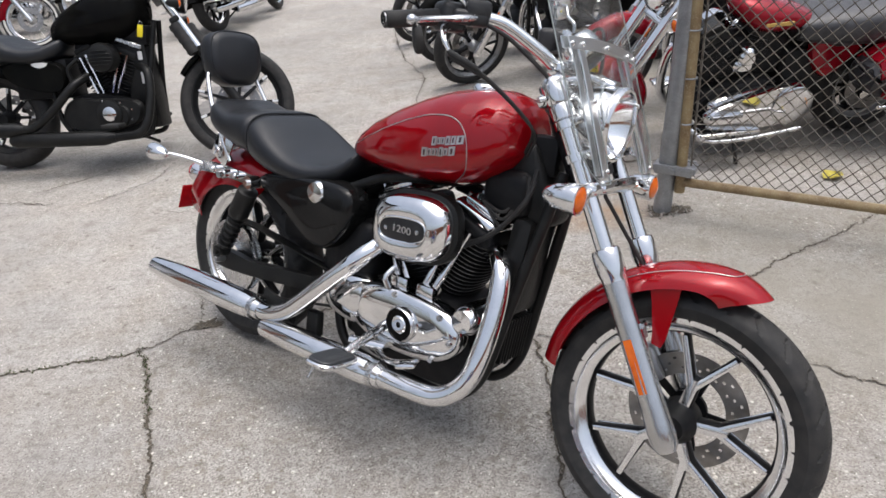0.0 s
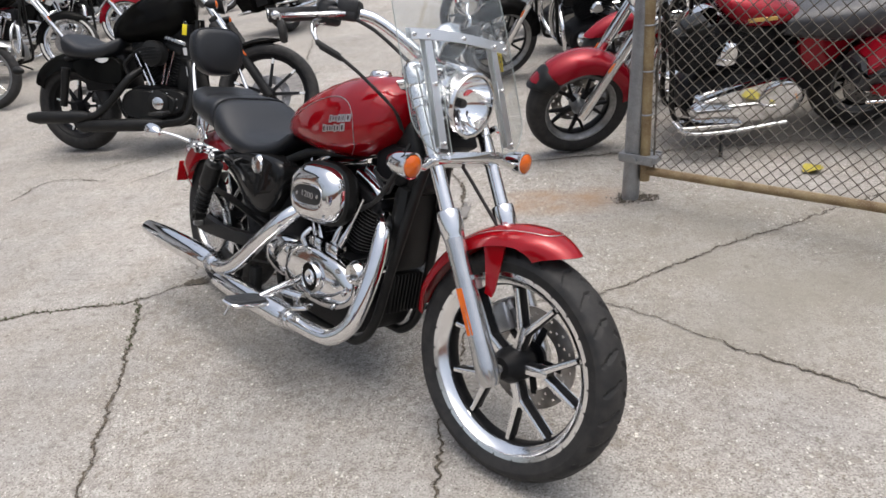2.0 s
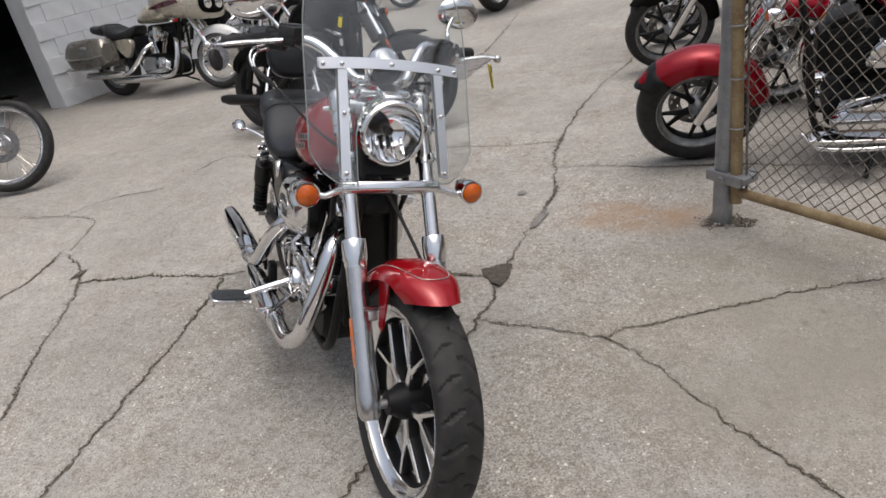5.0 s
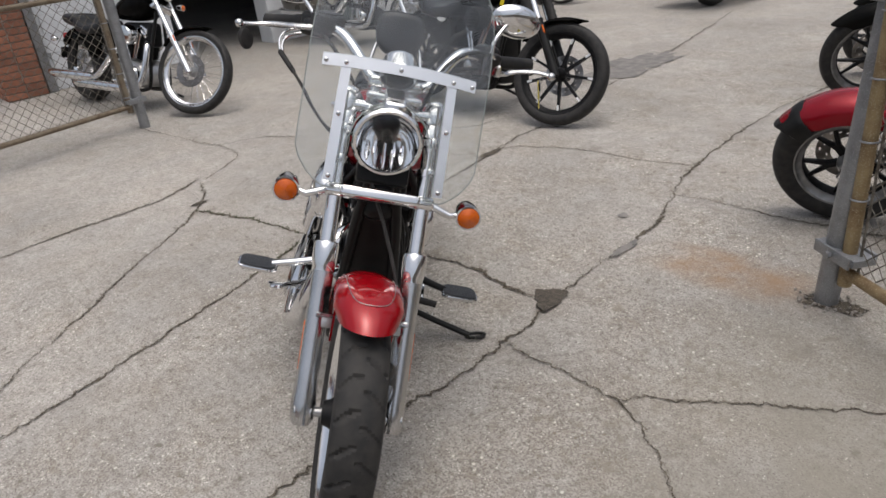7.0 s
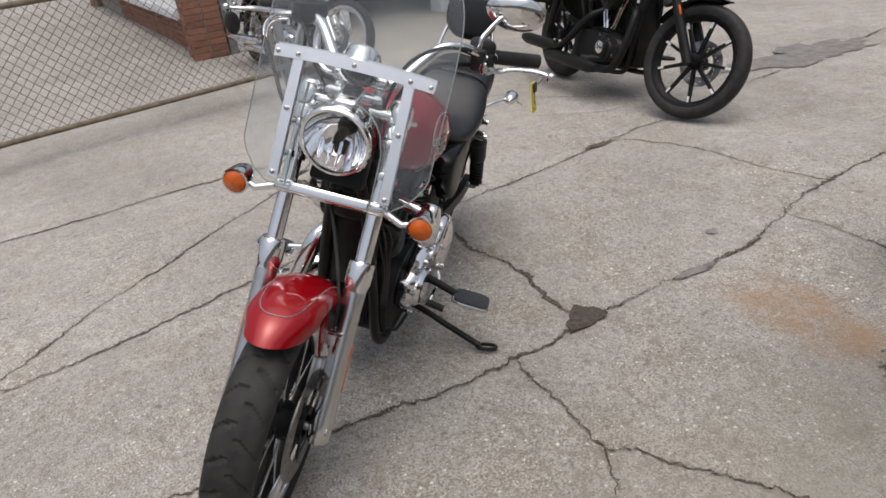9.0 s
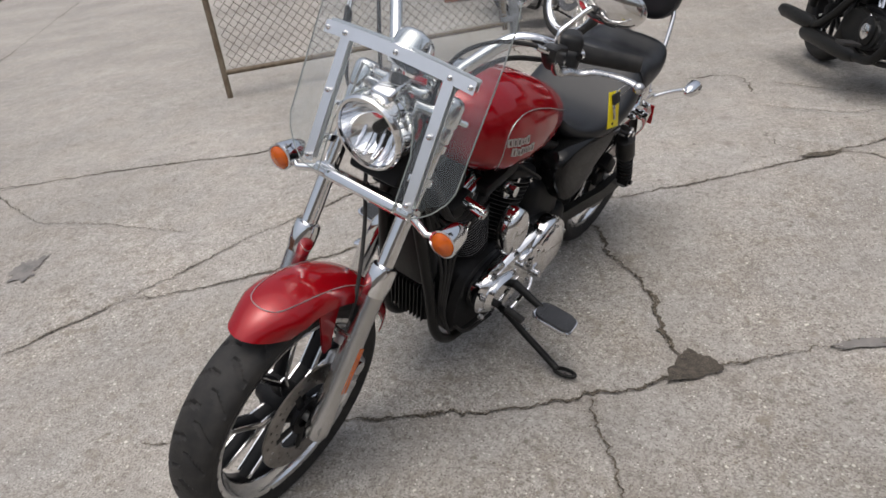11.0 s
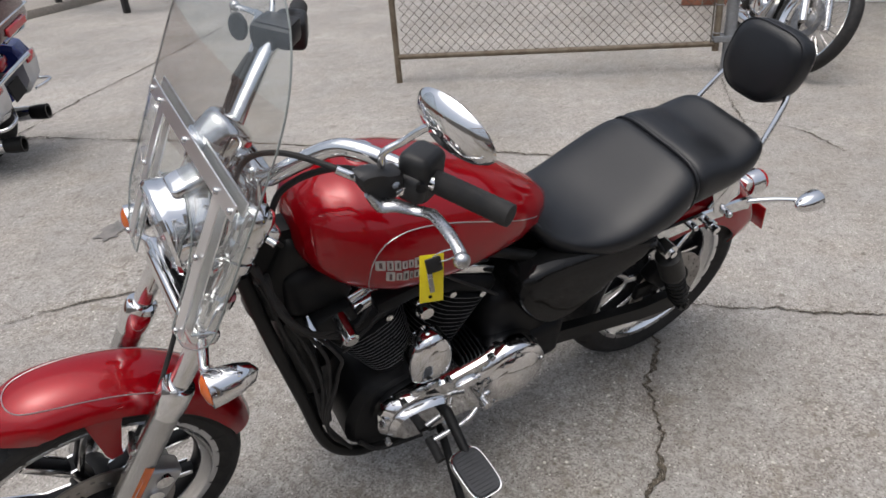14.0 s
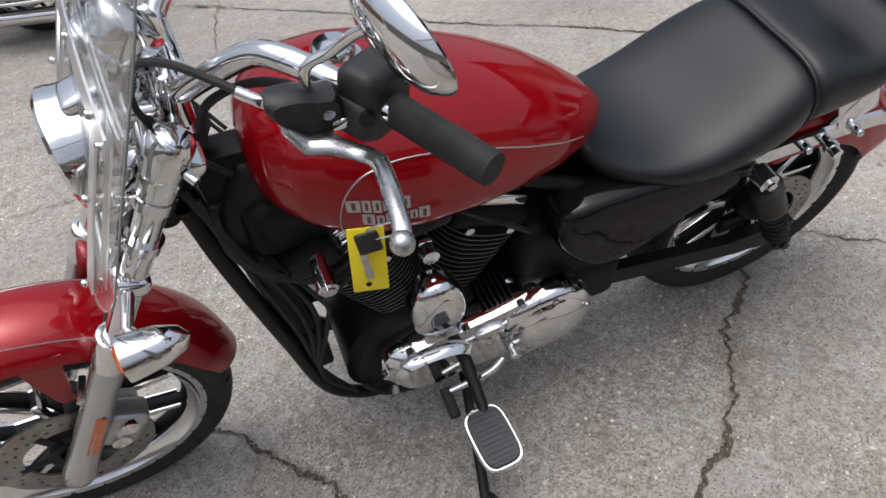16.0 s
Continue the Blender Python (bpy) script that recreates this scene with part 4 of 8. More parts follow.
def rim_shapes(rr, w):
    """Polished lips and the dark barrel between them; rr is the lip's radius."""
    lips = [lathe([(rr + 0.004, s * w), (rr + 0.001, s * (w + 0.004)), (rr - 0.012, s * (w + 0.001)), (rr - 0.020, s * (w - 0.012)), (rr - 0.034, s * (w - 0.020)), (rr - 0.036, s * (w - 0.026))], 72) for s in (-1, 1)]
    barrel = lathe([(rr - 0.034, -w + 0.022), (rr - 0.040, -w * 0.3), (rr - 0.040, w * 0.3), (rr - 0.034, w - 0.022), (rr - 0.020, w - 0.014), (rr - 0.018, 0), (rr - 0.020, -w + 0.014)], 72, True)
    return join(*lips), barrel


def y_spoke(r0, r1, spread, half_w, thick):
    """One split spoke in the XZ plane, pointing along +X: a stem from the hub and two arms to the rim."""
    def bar(p, q, w0, w1, t0, t1):
        p, q = Vector(p), Vector(q)
        d = (q - p).normalized()
        s = Vector((-d.y, d.x))
        ring = lambda c, w, t: [(c.x + s.x * a, b_, c.y + s.y * a) for a, b_ in ((-w, -t * 0.6), (-w * 0.6, -t), (w * 0.6, -t), (w, -t * 0.6), (w, t * 0.6), (w * 0.6, t), (-w * 0.6, t), (-w, t * 0.6))]
        return loft([ring(p, w0, t0), ring(p.lerp(q, 0.5), (w0 + w1) / 2, (t0 + t1) / 2), ring(q, w1, t1)])
    rs = r0 + (r1 - r0) * 0.36
    ends = [(r1 * math.cos(s * spread), r1 * math.sin(s * spread)) for s in (-1, 1)]
    return join(bar((r0, 0), (rs + 0.012, 0), half_w * 1.6, half_w * 1.5, thick * 1.25, thick), *[bar((rs - 0.004, s * half_w * 0.7), e, half_w, half_w * 0.75, thick, thick * 0.7) for s, e in zip((-1, 1), ends)])


def drilled_disc(r0, r1, y, t, nang=96):
    """A brake disc with rows of real holes."""
    rad = [r0 + (r1 - r0) * i / 9 for i in range(10)]
    vs, fs = [], []
    for yy in (y - t / 2, y + t / 2):
        for k in range(nang):
            a = 2 * math.pi * k / nang
            vs += [(r * math.cos(a), yy, r * math.sin(a)) for r in rad]
    o = nang * 10
    gone = lambda k, i: (k % 6 == 0 and i == 6) or (k % 6 == 2 and i == 4) or (k % 6 == 4 and i == 2)
    for k in range(nang):
        j = (k + 1) % nang
        for i in range(9):
            q = (k * 10 + i, k * 10 + i + 1, j * 10 + i + 1, j * 10 + i)
            if gone(k, i):
                for a, b_ in zip(q, q[1:] + q[:1]):
                    fs.append((a, b_, b_ + o, a + o))
            else:
                fs += [q, tuple(v + o for v in q)]
        for i in (0, 9):
            fs.append((k * 10 + i, j * 10 + i, j * 10 + i + o, k * 10 + i + o))
    return vs, fs


def fender_taper(u):
    return min(1.0, 0.80 + 1.6 * u, 0.72 + 2.0 * (1 - u))


def fender_shape(cx, cz, r, a0, a1, half, drop, thick=0.003, n=26, skirt=0.0, tip=0.0):
    """A mudguard arched over a wheel: angles from the forward direction, up over the top."""
    grid = []
    for i in range(n + 1):
        u = i / n
        a = radians(a0 + (a1 - a0) * u)
        taper = fender_taper(u)
        rr = r + tip * max(0, 1 - u * 5) ** 2
        row = []
        for k in range(13):
            b_ = -1 + k / 6
            y = half * taper * math.sin(b_ * math.pi / 2 * 0.96)
            low = drop * (1 - math.cos(b_ * math.pi / 2 * 0.96)) + (skirt if abs(b_) > 0.99 else 0)
            a_ = a + radians(15 * b_ * b_ * (1 - u) ** 5)
            row.append((cx + (rr - low) * math.cos(a_), y, cz + (rr - low) * math.sin(a_)))
        grid.append(row)
    return sheet(grid, thick)


def bullet(c, r, length, back=1):
    """A round lamp housing open to the front, and its domed lens; front is +X."""
    prof = [(0.002, -length), (r * 0.55, -length * 0.86), (r * 0.86, -length * 0.55), (r, -length * 0.15), (r * 1.03, 0), (r * 1.03, 0.005), (r * 0.90, 0.006), (r * 0.86, 0.0)]
    lens = [(r * 0.86, 0.0), (r * 0.84, 0.007), (r * 0.6, 0.013), (0.001, 0.017)]
    m = Matrix.Translation(c) @ pose(0, 0, 0, 0, 0, -90 if back > 0 else 90)
    return moved(lathe(prof, 28), m), moved(lathe(lens, 28), m)


def bent(points, r, n=8, seg=14):
    return tube(smooth_path(points, n), r, seg)


# ---- the red motorcycle ----
BIKE = pose(-0.654, 2.195, 0.003, 0, 0, -40.25) @ pose(0, 0, 0, -16, 0, 0)
bike = thing("motorcycle", BIKE, "candy red cruiser motorcycle with chrome trim and clear windshield", "motorcycle")
RAKE, WB = radians(29), 1.51
HEAD = Vector((1.06, 0, 0.98))
BARS = Matrix.Translation(HEAD) @ Matrix.Rotation(radians(4.2), 4, Vector((-math.sin(RAKE), 0, math.cos(RAKE)))) @ Matrix.Translation(-HEAD)
STEER = BARS @ Matrix.Translation((0, -0.010, 0))
FRONT, REAR = Vector((WB, 0, 0.3165)), Vector((-0.105, 0, 0.314))


def fork(s, y=0.0, ahead=0.0):
    """A point on the fork's line, s above the axle, ahead in front of it."""
    return Vector((FRONT.x - s * math.sin(RAKE) + ahead * math.cos(RAKE), y, FRONT.z + s * math.cos(RAKE) + ahead * math.sin(RAKE)))


def front(name, shape, mat, label="", parent=None, angle=38):
    return part(name, shape, mat, parent or bike, label, STEER, angle)


def control(name, shape, mat, label="", parent=None, angle=38):
    """A part that turns with the handlebar."""
    return part(name, shape, mat, parent or bike, label, BARS, angle)


def wheel(name, centre, R, width, rr, steer, disc_side, seg, groove, label):
    m = (steer or Matrix()) @ Matrix.Translation(centre)
    w = part(name, tyre_shape(R, width, seg, groove, (R - rr) / width), RUBBER, bike, label, m, 30)
    lips, barrel = rim_shapes(rr, width * 0.36)
    part("rim", lips, POLISHED, w, "polished machined rim", m)
    part("rim_barrel", barrel, DARK, w, "", m)
    for k in range(5):
        t = m @ Matrix.Rotation(2 * math.pi * k / 5 - 0.12, 4, "Y")
        part("spoke", y_spoke(0.038, rr - 0.034, 0.30, 0.0095, 0.017), DARK, w, "black split spoke", t)
        for s in (-1, 1):
            part("spoke_face", moved(y_spoke(0.044, rr - 0.045, 0.30, 0.0078, 0.0035), Matrix.Translation((0, s * 0.0185, 0))), POLISHED, w, "machined bright spoke face", t)
    part("hub", lathe([(0.002, -0.07), (0.03, -0.068), (0.036, -0.05), (0.05, -0.028), (0.05, 0.028), (0.036, 0.05), (0.03, 0.068), (0.002, 0.07)], 32), DARK, w, "black hub", m)
    return w, m


fw, fm = wheel("front_wheel", FRONT, 0.322, 0.124, 0.257, STEER, 1, 288, 26, "front wheel with grooved tyre")
part("brake_disc", drilled_disc(0.092, 0.146, 0.074, 0.005), DISCSTEEL, fw, "drilled steel brake disc", fm)
part("disc_carrier", join(*[moved(rbox((0.075, 0.074, 0), (0.06, 0.006, 0.022), 0.003), Matrix.Rotation(a * math.pi / 2.5, 4, "Y")) for a in range(5)], lathe([(0.03, 0.068), (0.05, 0.068), (0.05, 0.08), (0.03, 0.08)], 32, True)), DARK, fw, "", fm)
rw, rm = wheel("rear_wheel", REAR, 0.316, 0.154, 0.238, None, 1, 224, 22, "rear wheel with wide tyre")
part("brake_disc", drilled_disc(0.09, 0.138, 0.088, 0.005), DISCSTEEL, rw, "drilled steel brake disc", rm)
part("belt_pulley", lathe([(0.04, -0.104), (0.06, -0.098), (0.115, -0.098), (0.120, -0.108), (0.132, -0.108), (0.136, -0.098), (0.136, -0.082), (0.118, -0.080), (0.04, -0.090)], 64, True), STEEL, rw, "toothed final drive pulley", rm)
for c, mm, w in ((FRONT, STEER, 0.128), (REAR, Matrix(), 0.17)):
    part("axle", moved(join(rod((0, -w, 0), (0, w, 0), 0.012, 12), *[rod((0, s * w, 0), (0, s * (w + 0.008), 0), 0.010, 6) for s in (-1, 1)]), Matrix.Translation(c)), ALU, bike, "steel axle", mm)

# fork
for s in (-1, 1):
    y = s * 0.117
    front("fork_slider", join(tube([fork(-0.035, y), fork(-0.02, y), fork(0.02, y), fork(0.08, y), fork(0.30, y), fork(0.372, y)], [0.022, 0.030, 0.032, 0.0285, 0.0275, 0.0285], 20), moved(lathe([(0.001, -0.022), (0.026, -0.022), (0.026, 0.022), (0.001, 0.022)], 20), Matrix.Translation(fork(0, y)))), SATIN, "satin aluminium fork slider")
    front("fork_boot", tube([fork(0.362, y), fork(0.372, y), fork(0.386, y), fork(0.412, y), fork(0.430, y), fork(0.437, y), fork(0.440, y)], [0.0288, 0.0300, 0.0330, 0.0338, 0.0330, 0.0310, 0.0235], 28), CHROME, "flared chrome dust cover")
    front("fork_tube", tube([fork(0.43, y), fork(0.60, y), fork(0.83, y)], 0.0205, 20), CHROME, "chrome fork tube")
    front("fork_collar", tube([fork(0.745, y), fork(0.75, y), fork(0.775, y), fork(0.785, y)], [0.022, 0.0275, 0.0285, 0.026], 20), CHROME, "chrome collar under the top clamp")
    front("fork_cap", tube([fork(0.785, y), fork(0.79, y), fork(0.835, y), fork(0.846, y), fork(0.852, y)], [0.029, 0.031, 0.031, 0.026, 0.015], 24), CHROME, "chrome fork cap")
    front("pinch_bolt", rod(fork(0.805, y + s * 0.026, -0.02), fork(0.805, y + s * 0.040, -0.03), 0.007, 10), CHROME)
    for z in (0.655, 0.735):
        front("windshield_clamp", join(tube([fork(z - 0.009, y), fork(z + 0.009, y)], 0.0275, 20), rbox(fork(z, y, 0.036), (0.03, 0.014, 0.018), 0.003, pose(0, 0, 0, 0, -29, 0))), CHROME, "chrome windshield clamp")
    front("reflector", loft([[fork(q, y + s * (0.024 + abs(a) * 0.5), -0.002 + b_) for a, b_ in ((-0.008, -0.008), (0.010, -0.010), (0.011, -0.004), (0.0, 0.009), (-0.008, 0.009))] for q in (0.105, 0.11, 0.225, 0.23)]), AMBER, "long amber side reflector")
    front("slider_lug", rbox(fork(0.235, y - s * 0.026, 0.0), (0.05, 0.030, 0.035), 0.006, pose(0, 0, 0, 0, -29, 0)), ALU)
    front("lug_bolt", rod(fork(0.25, y - s * 0.05, 0.02), fork(0.25, y + s * 0.002, 0.03), 0.007, 6), STEEL)
front("lower_clamp", join(rbox(fork(0.575, 0, 0.005), (0.055, 0.29, 0.034), 0.012, pose(0, 0, 0, 0, -29, 0), 3), rbox(fork(0.575, 0, 0.03), (0.02, 0.21, 0.03), 0.008, pose(0, 0, 0, 0, -29, 0), 3)), CHROME, "chrome lower fork clamp cover")
front("upper_clamp", join(rbox(fork(0.805, 0, -0.012), (0.075, 0.28, 0.030), 0.012, pose(0, 0, 0, 0, -29, 0), 3)), CHROME, "chrome upper fork clamp")
part("steering_head", join(tube([fork(0.60, 0, -0.055), fork(0.79, 0, -0.055)], 0.034, 20), rbox((1.03, 0, 0.87), (0.14, 0.06, 0.10), 0.012)), DARK, bike, "black frame neck")
front("fork_lock_panel", rbox(fork(0.68, 0, -0.015), (0.05, 0.14, 0.14), 0.01, pose(0, 0, 0, 0, -29, 0)), DARK)

# front mudguard with its stripe and struts
def fender_point(u, v, lift=0.0012):
    a = radians(70 + (173 - 70) * u + 15 * v * v * (1 - u) ** 5)
    taper = fender_taper(u)
    b_ = v * math.pi / 2 * 0.96
    rr = 0.373 - 0.024 * max(0, 1 - u * 5) ** 2 - 0.050 * (1 - math.cos(b_)) + lift + 0.003
    return (FRONT.x + 0.018 + rr * math.cos(a), 0.083 * taper * math.sin(b_), FRONT.z + 0.010 + rr * math.sin(a))


guard = front("front_fender", fender_shape(FRONT.x + 0.018, FRONT.z + 0.010, 0.373, 70, 173, 0.083, 0.050, -0.003, 40, 0.003, -0.024), RED, "candy red front mudguard")
front("pinstripe", tube([fender_point(u, v) for u, v in [(p.x, p.y) for p in smooth_path([(0.62, -0.60, 0), (0.45, -0.57, 0), (0.30, -0.53, 0), (0.19, -0.45, 0), (0.13, -0.30, 0), (0.115, 0, 0), (0.13, 0.30, 0), (0.19, 0.45, 0), (0.30, 0.53, 0), (0.45, 0.57, 0), (0.62, 0.60, 0)], 5)]], 0.0011, 5), SILVERTRIM, "fine silver pinstripe", guard)
for s in (-1, 1):
    front("fender_strut", loft([[(x, s * (0.074 + o), z) for x, z, o in ((a[0], a[1], 0), (b_[0], b_[1], 0), (b_[0], b_[1], 0.005), (a[0], a[1], 0.005))] for a, b_ in (((1.40, 0.648), (1.475, 0.660)), ((1.415, 0.60), (1.47, 0.60)), ((1.43, 0.53), (1.462, 0.52)), ((1.432, 0.505), (1.455, 0.50)))]), RED, "red mudguard strut", guard)

# head lamp, gauge
HL = Vector((1.234, -0.006, 0.971))
hm = Matrix.Translation(HL) @ pose(0, 0, 0, 0, 4, 0) @ pose(0, 0, 0, 0, 0, -90)
lamp = front("headlight", moved(lathe([(0.002, -0.150), (0.030, -0.146), (0.055, -0.132), (0.074, -0.106), (0.085, -0.068), (0.0885, -0.030), (0.0890, -0.012), (0.0905, -0.008), (0.091, 0.004), (0.086, 0.010), (0.080, 0.010), (0.080, 0.002)], 56), hm), CHROME, "round chrome headlight shell")
front("reflector_bowl", moved(lathe([(0.010, -0.068), (0.03, -0.063), (0.055, -0.044), (0.072, -0.018), (0.079, 0.001)], 56), hm), BOWL, "bright reflector bowl", lamp)
front("bulb_shield", moved(lathe([(0.001, -0.024), (0.012, -0.026), (0.014, -0.034), (0.013, -0.068)], 20), hm), DARK, "", lamp)
BOWL_Y = lambda r: float(np.interp(r, (0.010, 0.03, 0.055, 0.072, 0.079), (-0.068, -0.063, -0.044, -0.018, 0.001)))
for x in (-0.044, -0.022, 0.0, 0.022, 0.044):
    front("flute", moved(tube([(x, BOWL_Y(math.hypot(x, z)) + 0.002, z) for z in np.linspace(-0.020, -math.sqrt(0.074 ** 2 - x * x), 8)], [0.002, 0.0045, 0.006, 0.006, 0.006, 0.006, 0.0045, 0.003], 8), hm), MIRROR, "upright flute of the reflector", lamp)
glass = front("lens", moved(lathe([(0.0805, 0.004), (0.070, 0.011), (0.04, 0.018), (0.001, 0.021)], 48), hm), LENS, "clear headlight lens", lamp)
glass.visible_shadow = False
front("headlight_bracket", join(rbox((1.175, 0, 1.066), (0.085, 0.06, 0.026), 0.012, pose(0, 0, 0, 0, 15, 0), 3), rbox((1.125, 0, 1.058), (0.05, 0.15, 0.024), 0.011, pose(0, 0, 0, 0, -15, 0), 3)), CHROME, "chrome headlight bracket")
gm = STEER @ Matrix.Translation((1.122, 0, 1.124)) @ pose(0, 0, 0, 0, -52, 0) @ pose(0, 0, 0, 90, 0, 0) @ Matrix.Scale(0.82, 4)
gauge = part("speedometer", lathe([(0.002, 0.058), (0.044, 0.056), (0.054, 0.048), (0.057, 0.036), (0.057, -0.004), (0.061, -0.008), (0.0615, -0.020), (0.056, -0.025), (0.049, -0.024), (0.048, -0.014)], 48), CHROME, bike, "chrome cup of the speedometer", gm)
part("dial", lathe([(0.049, -0.015), (0.001, -0.015)], 40), PLASTIC, gauge, "black dial", gm)
dg = part("dial_glass", lathe([(0.049, -0.018), (0.001, -0.021)], 40), LENS, gauge, "", gm)
dg.visible_shadow = False
part("tick_ring", join(*[moved(rbox((0.041, -0.016, 0), (0.008, 0.001, 0.0016), 0, None), Matrix.Rotation(a, 4, "Y")) for a in np.linspace(0.6, 5.7, 22)], rbox((0.014, -0.0165, 0.006), (0.034, 0.001, 0.002), 0, pose(0, 0, 0, 0, 25, 0))), SILVERTRIM, gauge, "", gm)
for s in (-1, 1):
    front("turn_signal_stem", tube([fork(0.575, s * 0.13, 0.01), (1.258, s * 0.19, 0.808), (1.246, s * 0.222, 0.812)], [0.011, 0.009, 0.009], 12), CHROME)
    house, lens_ = bullet((1.264, s * 0.240, 0.815), 0.0335, 0.085)
    sig = front("turn_signal", house, CHROME, "chrome bullet turn signal")
    front("lens", lens_, AMBER, "amber lens", sig)

# handlebar and controls
front("riser", join(*[tube([fork(0.82, s * 0.052, -0.03), (1.082, s * 0.05, 1.06), (1.078, s * 0.048, 1.085)], [0.02, 0.017, 0.017], 16) for s in (-1, 1)], rbox((1.078, 0, 1.083), (0.045, 0.145, 0.032), 0.01, pose(0, 0, 0, 0, -20, 0), 3)), CHROME, "chrome handlebar riser")
RIGHT_BAR = [(1.078, -0.04, 1.085), (1.072, -0.075, 1.09), (1.045, -0.10, 1.115), (0.985, -0.150, 1.158), (0.95, -0.185, 1.171), (0.905, -0.228, 1.170), (0.855, -0.285, 1.158), (0.80, -0.39, 1.136)]
LEFT_BAR = [(1.078, 0.04, 1.085), (1.072, 0.075, 1.09), (1.045, 0.10, 1.118), (0.99, 0.150, 1.172), (0.958, 0.190, 1.184), (0.915, 0.240, 1.172), (0.876, 0.290, 1.161), (0.830, 0.385, 1.163)]
control("handlebar", bent(RIGHT_BAR[::-1] + [(1.078, 0, 1.085)] + LEFT_BAR, 0.0152, 6, 18), CHROME, "chrome bent handlebar")
GRIP = {-1: ((0.862, -0.272, 1.160), (0.801, -0.387, 1.135)), 1: ((0.877, 0.279, 1.160), (0.822, 0.405, 1.163))}
for s in (-1, 1):
    at = lambda x, y, z: (x, y * s, z + 0.008) if s < 0 else (x + 0.012, y, z + 0.038)
    g0, g1 = (Vector(p) for p in GRIP[s])
    d = g1 - g0
    control("grip", tube([g0 - d * 0.10, g0 - d * 0.02, g0 - d * 0.01] + [g0 + d * (i / 23) for i in range(24)] + [g1 + d * 0.015], [0.022, 0.022, 0.0195] + [0.0192 if i % 2 and 1 < i < 22 else 0.0186 for i in range(24)] + [0.013], 20), RUBBER, "black rubber grip")
    if s < 0:
        control("switch_housing", join(rbox(at(0.878, 0.247, 1.156), (0.066, 0.062, 0.066), 0.014, pose(0, 0, 0, 0, 0, 62), 3), rbox(at(0.868, 0.252, 1.18), (0.03, 0.03, 0.02), 0.006, pose(0, 0, 0, 0, 0, 62), 2)), PLASTIC, "black switch housing")
        control("switch_button", ball(at(0.856, 0.244, 1.166), 0.008, 10), DARK)
        control("lever_bracket", join(rbox(at(0.925, 0.236, 1.158), (0.085, 0.046, 0.034), 0.010, pose(0, 0, 0, 0, 0, 40), 3), rod(at(0.935, 0.25, 1.14), at(0.935, 0.25, 1.176), 0.006, 8)), PLASTIC, "black lever bracket")
        lev = [at(0.943, 0.250, 1.158), at(0.938, 0.285, 1.152), at(0.915, 0.33, 1.144), at(0.898, 0.375, 1.135), at(0.906, 0.415, 1.128), at(0.922, 0.446, 1.126)]
        control("lever", join(tube(smooth_path(lev, 5), [0.0135] * 8 + [0.011] * 10 + [0.0085] * 8, 12, True, 0.6), ball(lev[-1], 0.0115)), STEEL, "polished hand lever")
    else:
        turn = pose(0, 0, 0, 0, 0, -62) @ pose(0, 0, 0, 4, 0, 0)
        hc = Vector((0.886, 0.254, 1.162))
        control("switch_housing", join(rbox(hc, (0.058, 0.070, 0.084), 0.016, turn, 3), rbox(hc + Vector((0.004, 0.004, -0.012)), (0.050, 0.078, 0.050), 0.014, turn, 3)), PLASTIC, "black switch housing")
        control("switch_button", rod(hc + Vector((0.018, 0.028, 0.004)), hc + Vector((0.024, 0.040, 0.004)), 0.0085, 14), DARK)
        perch = [(0.925, 1.146), (0.950, 1.132), (0.968, 1.140), (0.992, 1.168), (1.004, 1.190), (1.000, 1.203), (0.968, 1.200), (0.948, 1.190), (0.925, 1.188)]
        control("lever_bracket", plate(perch, 0.238, 0.272, 0.006, 1), PLASTIC, "black lever bracket")
        control("pivot_screw", join(rod((0.943, 0.268, 1.172), (0.943, 0.2755, 1.172), 0.0065, 16), rbox((0.930, 0.270, 1.152), (0.022, 0.008, 0.014), 0.002)), CHROME, "bright pivot screw")
        lev = [(0.990, 0.272, 1.170), (0.972, 0.276, 1.146), (0.952, 0.288, 1.146), (0.930, 0.303, 1.140), (0.919, 0.318, 1.142), (0.915, 0.335, 1.149), (0.919, 0.365, 1.157), (0.925, 0.40, 1.163), (0.931, 0.430, 1.164), (0.937, 0.446, 1.161)]
        control("lever", join(tube(smooth_path(lev, 3), [0.008, 0.011, 0.014, 0.0165, 0.0165, 0.0155, 0.0145, 0.0135, 0.0125, 0.0115, 0.0115, 0.012] + [0.011] * 4 + [0.0098] * 6 + [0.0092] * 6, 12, True, 0.62), ball(lev[-1], 0.0125)), STEEL, "polished hand lever")
    mir = Vector(at(0.868, 0.318, 1.244))
    stem = [(0.925, 0.240, 1.140), (0.924, 0.242, 1.172), (0.906, 0.266, 1.202), (0.893, 0.296, 1.230), (0.882, 0.302, 1.238)] if s < 0 else [(0.943, 0.252, 1.138), (0.944, 0.252, 1.168), (0.938, 0.252, 1.184), (0.915, 0.262, 1.200), (0.896, 0.280, 1.226), (0.884, 0.294, 1.240)]
    control("mirror_stem", tube([at(*p) for p in smooth_path(stem, 5)], 0.006, 10), CHROME, "chrome mirror stem")
    long_ = Vector((-0.033, s * 0.143, -0.024 - 0.008)).normalized()
    face = Vector((-0.94, s * -0.18, 0.24))
    face = (face - long_ * face.dot(long_)).normalized()
    mm = BARS @ Matrix.Translation(mir) @ Matrix((long_, face, long_.cross(face))).transposed().to_4x4()
    oval = lambda sh: ([(x * 0.98 + 0.10 * s * z, y * 1.0, z * 0.62) for x, y, z in sh[0]], sh[1])
